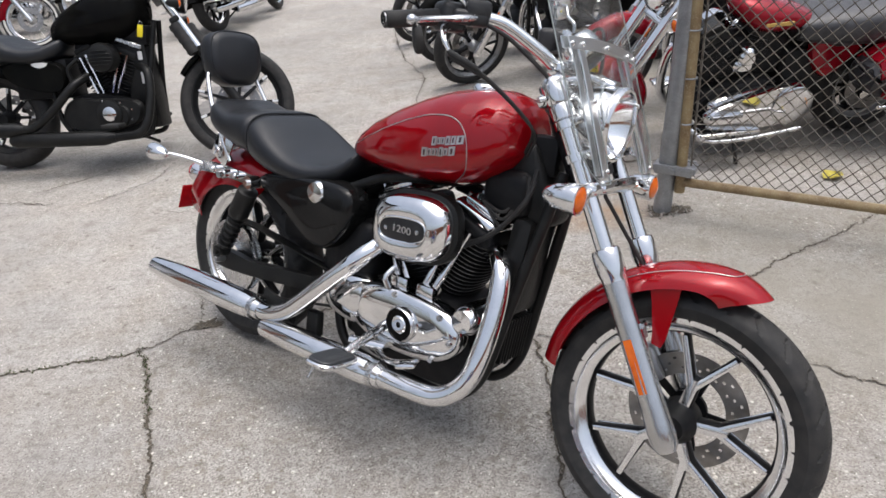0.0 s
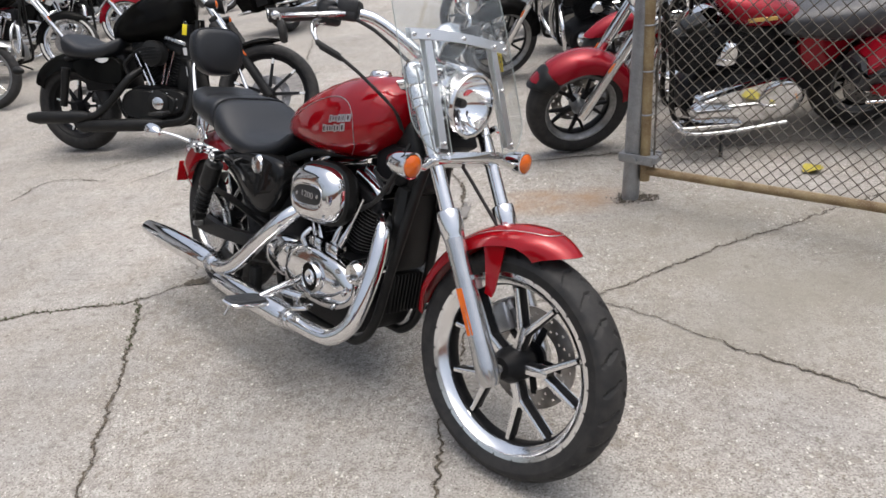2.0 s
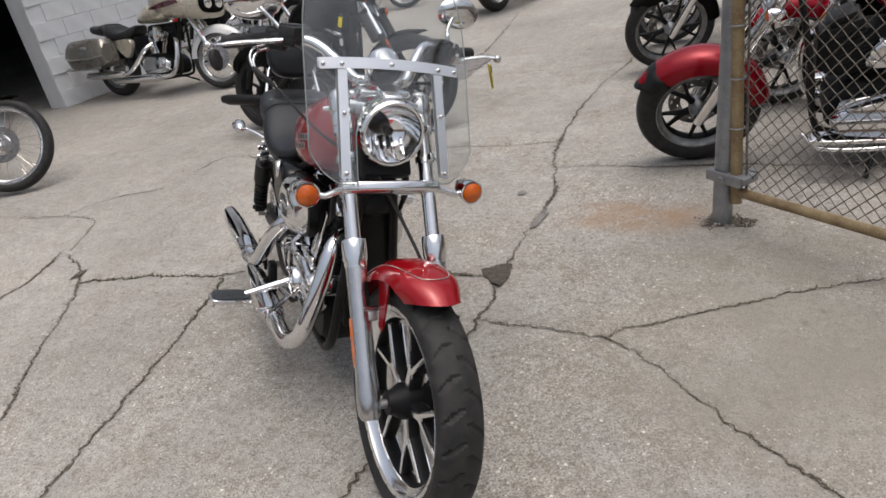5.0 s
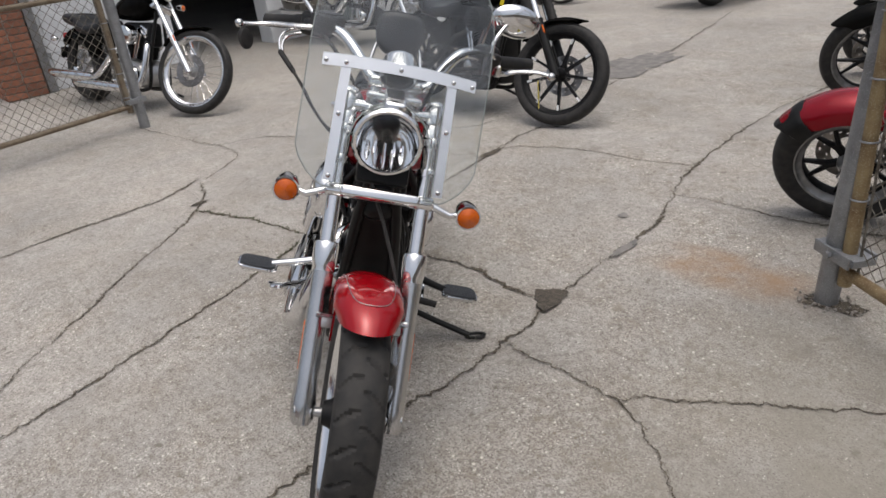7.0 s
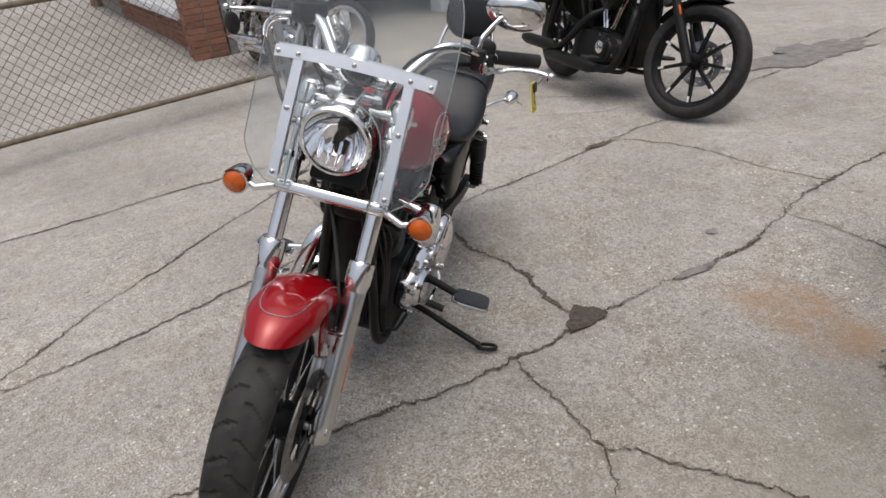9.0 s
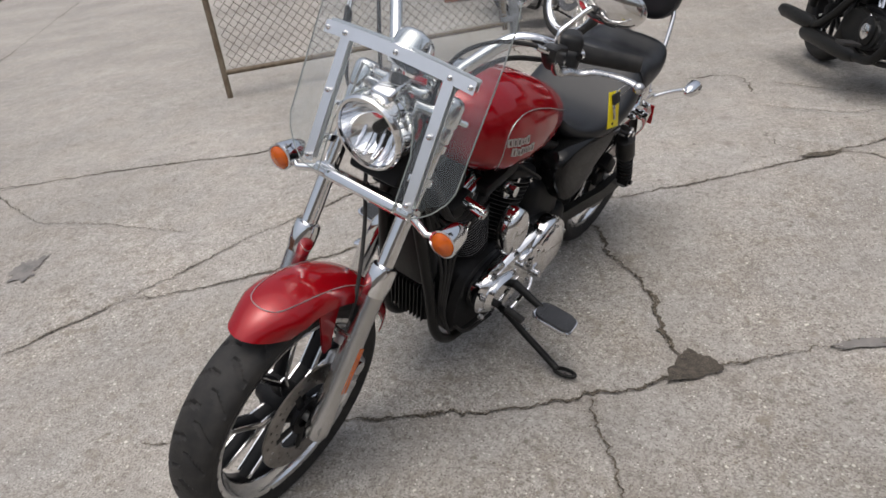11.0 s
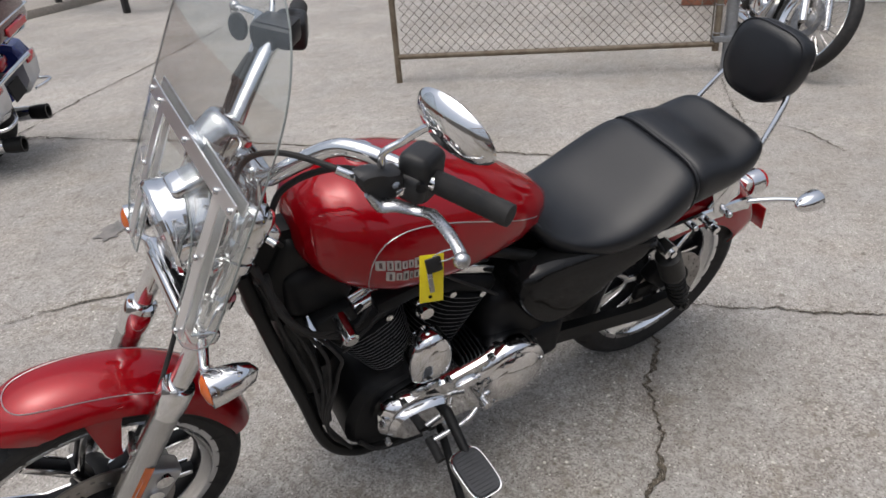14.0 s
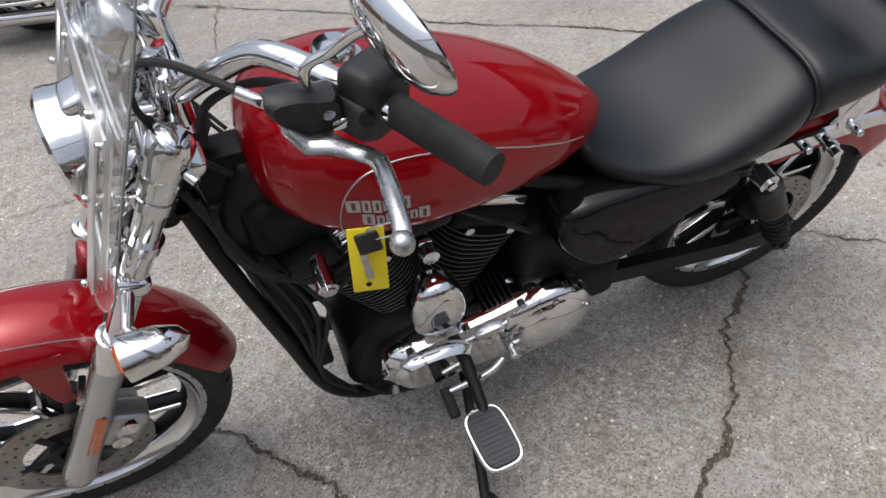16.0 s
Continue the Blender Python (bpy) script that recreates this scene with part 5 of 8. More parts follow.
    mirror = part("mirror", oval(lathe([(0.001, -0.024), (0.04, -0.021), (0.066, -0.011), (0.078, 0.0), (0.080, 0.006), (0.076, 0.009)], 40)), CHROME, bike, "oval chrome mirror shell", mm)
    part("mirror_glass", oval(lathe([(0.0765, 0.0075), (0.001, 0.0075)], 40)), MIRROR, mirror, "", mm)
control("master_cylinder", join(rbox((0.925, -0.212, 1.186), (0.060, 0.085, 0.040), 0.010, pose(0, 0, 0, 0, 0, 40), 2), rbox((0.918, -0.214, 1.204), (0.050, 0.072, 0.012), 0.004, pose(0, 0, 0, 0, 0, 40), 2)), PLASTIC, "black brake fluid reservoir")
control("clutch_cable", bent([(1.002, 0.254, 1.194), (1.035, 0.220, 1.206), (1.078, 0.160, 1.200), (1.112, 0.105, 1.160), (1.128, 0.075, 1.08), (1.10, 0.055, 0.98), (1.05, 0.05, 0.90)], 0.0048, 8, 8), RUBBER, "black clutch cable")
control("cable_end", tube([(0.996, 0.256, 1.190), (1.022, 0.236, 1.202)], 0.0065, 10), CHROME)
for k in range(2):
    off = lambda pts: [(x + 0.003 * k, y + 0.009 * k, z - 0.009 * k) for x, y, z in pts]
    control("throttle_elbow", bent(off([(0.900, -0.288, 1.146), (0.912, -0.322, 1.134), (0.926, -0.334, 1.110), (0.943, -0.327, 1.083)]), 0.0042, 6, 10), CHROME, "chrome cable elbow")
    control("cable_sleeve", tube(off([(0.940, -0.329, 1.087), (0.944, -0.326, 1.082), (0.990, -0.294, 1.059), (0.996, -0.289, 1.056)]), [0.005, 0.0076, 0.0072, 0.005], 12), RUBBER, "black rubber cable sleeve")
    control("throttle_cable", bent(off([(0.994, -0.290, 1.056), (1.030, -0.256, 1.024), (1.071, -0.219, 0.982), (1.090, -0.165, 0.935), (1.03, -0.07, 0.875)]), 0.0036, 8, 8), RUBBER, "black throttle cable")
front("brake_hose", bent([(0.945, -0.225, 1.165), (1.02, -0.16, 1.12), (1.13, -0.06, 1.0), (1.20, -0.03, 0.86), (1.27, 0.03, 0.74), (1.36, 0.085, 0.60), (1.42, 0.095, 0.47), (1.405, 0.09, 0.40)], 0.005, 8, 8), RUBBER, "black front brake hose")
control("wiring_sleeve", bent([(0.90, 0.24, 1.135), (0.98, 0.15, 1.13), (1.05, 0.09, 1.07), (1.07, 0.05, 0.97)], 0.006, 8, 8), RUBBER)
cal = front("brake_caliper", join(rbox((1.395, 0.098, 0.40), (0.075, 0.055, 0.095), 0.014, pose(0, 0, 0, 0, -35, 0), 3), rbox((1.40, 0.062, 0.40), (0.06, 0.03, 0.085), 0.01, pose(0, 0, 0, 0, -35, 0), 2)), ALU, "cast front brake caliper")
front("piston_cap", join(*[rod((1.395 + dx, 0.12, 0.40 + dz), (1.395 + dx, 0.132, 0.40 + dz), 0.018, 20) for dx, dz in ((-0.014, 0.02), (0.014, -0.02))]), CHROME, "", cal)

# windshield: a curved clear sheet, its chrome straps and fork brackets
def shield_point(y, z, lift=0.0):
    return (1.277 - 0.40 * (z - 0.86) - 0.06 * (z - 0.86) ** 2 - 0.20 * y * y + lift, y, z)


def shield_half(u):
    return 0.235 * (0.66 + 0.34 * math.sin(min(1.0, u / 0.17) * math.pi / 2) ** 0.7) * (1 - 0.06 * max(0, u - 0.4)) * math.sqrt(max(0.0, 1 - max(0.0, (u - 0.60) / 0.405) ** 2.6))


# columns from edge to edge, with an arch cut out round the headlight
ARCH = 0.108
spread = [ARCH * k / 8 for k in range(8)] + [ARCH - 0.0004, ARCH + 0.0004] + [ARCH + (0.2335 - ARCH) * (1 - (1 - k / 14) ** 1.8) for k in range(1, 15)]
columns = []
for y in [-v for v in spread[:0:-1]] + spread:
    inside = [u for u in np.linspace(0, 1, 241) if shield_half(u) >= abs(y)]
    z0, z1 = 0.845 + 0.60 * inside[0], 0.845 + 0.60 * inside[-1]
    if abs(y) < ARCH:
        z0 = 0.955 + math.sqrt(ARCH ** 2 - y * y)
    columns.append([shield_point(y, z0 + (z1 - z0) * k / 16) for k in range(17)])
shield = front("windshield", sheet(columns, 0.003), SHIELD, "clear curved acrylic windshield", angle=60)
shield.visible_shadow = False
rim_pts = [Vector(c[0]) for c in columns] + [Vector(c[-1]) for c in columns[::-1]] + [Vector(columns[0][0])]
front("shield_edge", tube(rim_pts, 0.0016, 6), ACRYLIC, "pale polished windshield edge", shield)


def strap(pts, half, horizontal, lift):
    grid = []
    for y, z in pts:
        a = shield_point(y, z - half, lift) if horizontal else shield_point(y - half, z, lift)
        b_ = shield_point(y, z + half, lift) if horizontal else shield_point(y + half, z, lift)
        grid.append([a, ((a[0] + b_[0]) / 2, (a[1] + b_[1]) / 2, (a[2] + b_[2]) / 2), b_])
    return sheet(grid, 0.003)


front("strap", strap([(y, 1.134 + 0.010 * (1 - (y / 0.2) ** 2)) for y in np.linspace(-0.197, 0.197, 21)], 0.013, True, 0.009), STRAP, "bright metal windshield strap", shield)
front("strap", strap([(y, 1.134 + 0.010 * (1 - (y / 0.2) ** 2)) for y in np.linspace(-0.197, 0.197, 21)], 0.012, True, -0.009), STRAP, "", shield)
for s in (-1, 1):
    for lift in (0.008, -0.010):
        front("strap", strap([(s * (0.142 - 0.02 * (z - 0.86)), z) for z in np.linspace(0.862, 1.13, 12)], 0.0125, False, lift), STRAP, "", shield)
    front("bracket", tube([fork(0.655, s * 0.128, 0.034), Vector(shield_point(s * 0.150, 0.90, -0.016))], 0.006, 8), CHROME, "", shield)
    front("bracket", tube([fork(0.735, s * 0.128, 0.034), Vector(shield_point(s * 0.148, 0.985, -0.016))], 0.006, 8), CHROME, "", shield)
    for y, z in ((0.188, 1.135), (0.138, 1.138), (0.139, 1.02), (0.142, 0.875)):
        front("acorn_nut", ball(shield_point(s * y, z, 0.014), 0.0062, 10, (0.8, 1, 1)), STEEL, "", shield)
front("acorn_nut", ball(shield_point(0, 1.144, 0.014), 0.0062, 10, (0.8, 1, 1)), STEEL, "", shield)

# fuel tank
TANK = [(0.395, 0.022, 0.775, 0.800), (0.425, 0.060, 0.765, 0.830), (0.470, 0.098, 0.757, 0.862), (0.530, 0.128, 0.752, 0.900), (0.610, 0.152, 0.747, 0.940), (0.700, 0.168, 0.743, 0.977), (0.780, 0.176, 0.746, 1.002), (0.860, 0.176, 0.758, 1.016), (0.920, 0.162, 0.780, 1.017), (0.965, 0.142, 0.806, 1.006), (0.998, 0.112, 0.834, 0.985), (1.015, 0.080, 0.856, 0.958), (1.022, 0.048, 0.872, 0.933)]


def tank_point(x, a, lift=0.0):
    xs_ = [t[0] for t in TANK]
    w, z0, z1 = (float(np.interp(x, xs_, [t[i] for t in TANK])) for i in (1, 2, 3))
    zm, up = z0 + (z1 - z0) * 0.38, math.sin(a)
    c = math.copysign(abs(math.cos(a)) ** 0.78, math.cos(a))
    z = zm + (z1 - zm) * abs(up) ** 0.92 if up > 0 else zm - (zm - z0) * abs(up) ** 0.8
    return (x, (w + lift) * c, z + lift * up)


xs_t = [p.x for p in smooth_path([(t[0], 0, 0) for t in TANK], 4)]
tank = part("fuel_tank", loft([[tank_point(x, 2 * math.pi * k / 40) for k in range(40)] for x in xs_t]), RED, bike, "glossy candy red teardrop fuel tank", angle=70)
part("fuel_cap", moved(lathe([(0.001, 0.022), (0.026, 0.020), (0.033, 0.012), (0.034, 0.002), (0.042, -0.001), (0.043, -0.008)], 36), Matrix.Translation((0.856, -0.022, 1.008)) @ pose(0, 0, 0, 94, 0, 0)), CHROME, tank, "chrome fuel cap")
for s in (1, -1):
    ang = lambda deg: radians(deg) if s > 0 else math.pi - radians(deg)
    stripe = [(0.48, 12), (0.55, 20), (0.67, 30), (0.78, 34), (0.86, 30), (0.905, 15), (0.92, -8), (0.905, -35), (0.86, -55)]
    part("pinstripe", tube([tank_point(p.x, ang(p.y), 0.0012) for p in smooth_path([(x, a, 0) for x, a in stripe], 6)], 0.0011, 5), SILVERTRIM, tank, "fine silver pinstripe")
    marks = []
    rng = random.Random(11)
    for row, (z_ang, x0, widths) in enumerate(((8, 0.908, (0.019, 0.012, 0.012, 0.011, 0.010, 0.014)), (-1, 0.888, (0.017, 0.011, 0.012, 0.006, 0.011, 0.011, 0.017)))):
        x = x0
        for wd in widths:
            xa, xb, hh = x, x - wd, (2.9 if wd < 0.012 else 3.8)
            marks.append(loft([[tank_point(xx, ang(z_ang + k), l) for k, l in ((-hh, 0.0004), (-hh, 0.0022), (hh, 0.0022), (hh, 0.0004))] for xx in (xa, xb)]))
            part("badge_core", loft([[tank_point(xx, ang(z_ang + k), l) for k, l in ((-hh * 0.6, 0.001), (-hh * 0.6, 0.0027), (hh * 0.6, 0.0027), (hh * 0.6, 0.001))] for xx in (xa - wd * 0.34, xb + wd * 0.34)]), MAROON, tank)
            x = xb - 0.0028
    for mk in marks:
        part("badge_block", mk, SILVERTRIM, tank, "small silver badge block")

# seat, backrest
SEAT = [(0.525, 0.070, 0.755, 0.805), (0.505, 0.105, 0.715, 0.812), (0.465, 0.138, 0.682, 0.800), (0.41, 0.168, 0.662, 0.776), (0.35, 0.188, 0.652, 0.764), (0.28, 0.197, 0.650, 0.766), (0.21, 0.196, 0.655, 0.786), (0.15, 0.190, 0.662, 0.822), (0.105, 0.180, 0.670, 0.846), (0.080, 0.170, 0.678, 0.853)]
PILL = [(0.072, 0.158, 0.684, 0.852), (0.060, 0.166, 0.690, 0.865), (0.01, 0.165, 0.700, 0.862), (-0.06, 0.162, 0.715, 0.846), (-0.12, 0.158, 0.730, 0.852), (-0.165, 0.148, 0.742, 0.862), (-0.195, 0.125, 0.757, 0.852), (-0.212, 0.08, 0.775, 0.830)]


def cushion(rings, dish):
    out = []
    for x, w, z0, z1 in rings:
        ring = []
        for k in range(36):
            a = 2 * math.pi * k / 36
            c, s_ = math.cos(a), math.sin(a)
            y = w * math.copysign(abs(c) ** 0.66, c)
            z = (z0 + z1) / 2 + (z1 - z0) / 2 * math.copysign(abs(s_) ** 0.78, s_)
            if s_ > 0:
                z -= dish * (1 - (y / w) ** 2) * 0.9
            ring.append((x, y, z))
        out.append(ring)
    return loft(out)


def dense(rings, n=4):
    k = [Vector((a, b_, c)) for a, b_, c, _ in rings]
    return [(p.x, p.y, p.z, q.z) for p, q in zip(smooth_path(k, n), smooth_path([(a, b_, d) for a, b_, _, d in rings], n))]


SADDLE = [(0.470, 0.080, 0.742, 0.792), (0.455, 0.102, 0.722, 0.788), (0.42, 0.120, 0.684, 0.762), (0.37, 0.144, 0.660, 0.743), (0.31, 0.165, 0.648, 0.738), (0.24, 0.180, 0.645, 0.752), (0.17, 0.186, 0.650, 0.786), (0.11, 0.184, 0.658, 0.822), (0.06, 0.176, 0.668, 0.849), (0.035, 0.166, 0.675, 0.852)]
PASSENGER = [(0.030, 0.154, 0.690, 0.842), (0.012, 0.166, 0.692, 0.857), (-0.04, 0.166, 0.700, 0.858), (-0.10, 0.164, 0.714, 0.850), (-0.15, 0.160, 0.728, 0.860), (-0.195, 0.148, 0.740, 0.874), (-0.225, 0.125, 0.757, 0.862), (-0.242, 0.08, 0.78, 0.838)]
seat = part("seat", cushion(dense(SADDLE), 0.018), VINYL, bike, "black vinyl solo seat with raised rear", angle=60)
part("pillion_pad", cushion(dense(PASSENGER), 0.014), VINYL, seat, "black vinyl passenger pad", angle=60)
part("seam_welt", tube([(0.033, 0.166 * math.copysign(abs(math.cos(a)) ** 0.66, math.cos(a)), 0.766 + 0.089 * math.copysign(abs(math.sin(a)) ** 0.78, math.sin(a)) - (0.014 * (1 - abs(math.cos(a)) ** 1.1) if math.sin(a) > 0 else 0)) for a in np.linspace(-0.5, math.pi + 0.5, 40)], 0.004, 8), VINYL, seat, "piped seam")
bkm = Matrix.Translation((-0.290, 0, 0.993)) @ pose(0, 0, 0, 0, -12, 0)
bk = []
for x, k in ((-0.048, 0.72), (-0.040, 0.92), (-0.018, 1.0), (0.018, 1.0), (0.034, 0.93), (0.042, 0.72)):
    ring = []
    for i in range(36):
        a = 2 * math.pi * i / 36
        c, s_ = math.cos(a), math.sin(a)
        wide = 1.0 if s_ > 0 else 1.0 - 0.20 * min(1.0, -s_ * 1.2)
        ring.append((x, 0.108 * wide * k * math.copysign(abs(c) ** 0.58, c), 0.096 * k * math.copysign(abs(s_) ** 0.56, s_)))
    bk.append(ring)
pad = part("backrest_pad", loft(bk), VINYL, bike, "black padded passenger backrest", bkm, 60)
part("piping", tube([(0.029, 0.104 * (1 if math.sin(a) > 0 else 1.0 - 0.20 * min(1.0, -math.sin(a) * 1.2)) * math.copysign(abs(math.cos(a)) ** 0.58, math.cos(a)), 0.093 * math.copysign(abs(math.sin(a)) ** 0.56, math.sin(a))) for a in np.linspace(0, 2 * math.pi, 60)], 0.0028, 6), VINYL, pad, "", bkm)
part("backrest_frame", join(*[bent([(-0.10, s * 0.128, 0.66), (-0.15, s * 0.128, 0.73), (-0.225, s * 0.120, 0.83), (-0.28, s * 0.102, 0.92), (-0.297, s * 0.085, 0.95)], 0.008, 6, 12) for s in (-1, 1)], rbox((-0.310, 0, 0.975), (0.008, 0.14, 0.05), 0.003), *[rbox((-0.145, s * 0.130, 0.70), (0.09, 0.008, 0.10), 0.003, pose(0, 0, 0, 0, 28, 0)) for s in (-1, 1)]), CHROME, bike, "chrome backrest frame")

# rear mudguard, struts, lamps, plate holder
part("rear_fender", fender_shape(REAR.x, REAR.z + 0.012, 0.376, 50, 160, 0.112, 0.085, -0.003, 40, 0.05), RED, bike, "candy red rear mudguard")
for s in (-1, 1):
    part("fender_rail", loft([[(x, s * 0.122 + o, z + h) for o, h in ((-0.005, -0.019), (0.005, -0.019), (0.005, 0.019), (-0.005, 0.019))] for x, z in ((0.12, 0.630), (0.05, 0.614), (-0.05, 0.618), (-0.16, 0.622), (-0.26, 0.618), (-0.29, 0.612))]), CHROME, bike, "chrome mudguard rail")
    for x, z in ((-0.05, 0.620), (-0.18, 0.622), (0.09, 0.622)):
        part("rail_bolt", join(rod((x, s * 0.122, z), (x, s * 0.142, z), 0.011, 12), ball((x, s * 0.144, z), 0.010, 10)), CHROME, bike)
    part("docking_post", join(rod((-0.10, s * 0.12, 0.622), (-0.10, s * 0.178, 0.618), 0.012, 12), rod((-0.10, s * 0.150, 0.620), (-0.10, s * 0.160, 0.619), 0.017, 12)), CHROME, bike, "chrome luggage docking post")
    part("turn_signal_stem", bent([(-0.27, s * 0.120, 0.62), (-0.33, s * 0.16, 0.636), (-0.395, s * 0.205, 0.645)], 0.008, 5, 10), CHROME, bike)
    house, lens_ = bullet((-0.428, s * 0.220, 0.646), 0.030, 0.075, -1)
    sig = part("turn_signal", house, CHROME, bike, "chrome bullet rear turn signal")
    part("lens", lens_, REDLENS, sig, "red lens")
tail = part("tail_lamp", join(moved(lathe([(0.002, -0.05), (0.035, -0.045), (0.042, -0.01), (0.042, 0.0)], 24), Matrix.Translation((-0.485, 0, 0.545)) @ pose(0, 0, 0, 0, 0, 90)), rbox((-0.445, 0, 0.548), (0.07, 0.05, 0.05), 0.01)), CHROME, bike, "chrome tail lamp shell")
part("lens", moved(lathe([(0.041, 0.0), (0.038, 0.014), (0.02, 0.022), (0.001, 0.024)], 24), Matrix.Translation((-0.485, 0, 0.545)) @ pose(0, 0, 0, 0, 0, 90)), REDLENS, tail, "red lens")
part("plate_holder", rbox((-0.478, 0.0, 0.455), (0.006, 0.17, 0.10), 0.004, pose(0, 0, 0, 0, 18, 0)), REDLENS, bike, "red reflective plate holder")

# shocks and swing arm
for s in (-1, 1):
    y = s * 0.176
    t0, t1 = Vector((0.086, y, 0.626)), Vector((-0.070, y, 0.355))
    d = t1 - t0
    sh = part("shock", tube([t0 + d * 0.10, t0 + d * 0.12, t0 + d * 0.40, t0 + d * 0.44, t0 + d * 0.48, t0 + d * 0.92], [0.018, 0.034, 0.035, 0.035, 0.026, 0.022], 24), BLACK, bike, "black covered rear shock absorber")
    coil = [t0 + d * (0.44 + 0.46 * i / 72) + 0.026 * (math.cos(i * 0.55) * Vector((0.93, 0, -0.37)) + math.sin(i * 0.55) * Vector((0, 1, 0))) for i in range(73)]
    part("spring", tube(coil, 0.005, 6), BLACK, sh)
    for q in (t0, t1):
        part("shock_eye", join(moved(lathe([(0.010, -0.02), (0.021, -0.02), (0.021, 0.02), (0.010, 0.02)], 24, True), Matrix.Translation(q)), moved(rod((0, -0.03, 0), (0, 0.03, 0), 0.010, 12), Matrix.Translation(q)), *([tube([t0, t0 + d * 0.12], 0.014, 12)] if q is t0 else [tube([t1, t1 - d * 0.10], 0.014, 12)])), CHROME if q is t0 else BLACK, sh)
    part("swing_arm", loft([[(x, s * yy + o, z + h) for o, h in ((-0.014, -hh), (0.014, -hh), (0.014, hh), (-0.014, hh))] for x, yy, z, hh in ((-0.15, 0.128, 0.312, 0.032), (-0.08, 0.128, 0.312, 0.034), (0.03, 0.125, 0.31, 0.026), (0.42, 0.10, 0.345, 0.026), (0.48, 0.09, 0.35, 0.03))]), BLACK, bike, "black swing arm")
part("belt_guard", sheet([[(x, -0.085 - 0.04 * v, z) for v in (0, 0.5, 1)] for x, z in ((-0.10, 0.463), (0.03, 0.458), (0.25, 0.43), (0.42, 0.405), (0.50, 0.40))], 0.004), BLACK, bike, "black belt guard")
part("drive_belt", join(*[tube([(-0.105, -0.095, 0.314 + k * 0.136), (0.52, -0.095, 0.355 + k * 0.055)], 0.011, 8, True, 0.3) for k in (-1, 1)]), RUBBER, bike, "toothed drive belt")
part("rear_caliper", join(rbox((-0.025, 0.10, 0.418), (0.10, 0.05, 0.06), 0.012, pose(0, 0, 0, 0, -40, 0), 3), rbox((0.01, 0.10, 0.368), (0.07, 0.02, 0.05), 0.006)), DARK, bike, "rear brake caliper")

# side covers
for s, lab in ((-1, "black oil tank"), (1, "black side cover")):
    out = [(x - 0.03, z) for x, z in ((0.11, 0.655), (0.30, 0.690), (0.545, 0.694), (0.566, 0.63), (0.545, 0.565), (0.480, 0.490), (0.420, 0.475), (0.35, 0.50), (0.24, 0.575), (0.13, 0.615))]
    part("side_cover", domed(out, [(s * 0.09, 1.0), (s * 0.125, 1.0), (s * 0.146, 0.99), (s * 0.158, 0.965), (s * 0.165, 0.91), (s * 0.169, 0.80), (s * 0.171, 0.45)]), BLACKLIP, bike, lab, angle=60)
part("oil_filler_cap", moved(lathe([(0.001, -0.018), (0.030, -0.016), (0.036, -0.006), (0.036, 0.004)], 32), Matrix.Translation((0.385, -0.160, 0.652)) @ pose(0, 0, 0, 0, 0, 0)), CHROME, bike, "chrome oil filler cap")

# engine
CR = Vector((0.765, 0, 0.345))
part("crankcase", join(plate([(0.50, 0.22), (0.62, 0.175), (0.90, 0.175), (0.965, 0.235), (0.945, 0.38), (0.88, 0.45), (0.66, 0.455), (0.55, 0.42), (0.48, 0.34)], -0.11, 0.11, 0.02, 2), rbox((0.56, 0, 0.31), (0.20, 0.18, 0.20), 0.03, None, 3)), DARK, bike, "black crankcase")
def oval_fin(hx, hy, t):
    ring = [(hx * math.copysign(abs(math.cos(a)) ** 0.72, math.cos(a)), 0.008 + hy * math.copysign(abs(math.sin(a)) ** 0.72, math.sin(a))) for a in [2 * math.pi * q / 24 for q in range(24)]]
    return loft([[(x * k_, y * k_, z) for x, y in ring] for z, k_ in ((-t / 2, 0.985), (-t / 4, 1.0), (t / 4, 1.0), (t / 2, 0.985))])


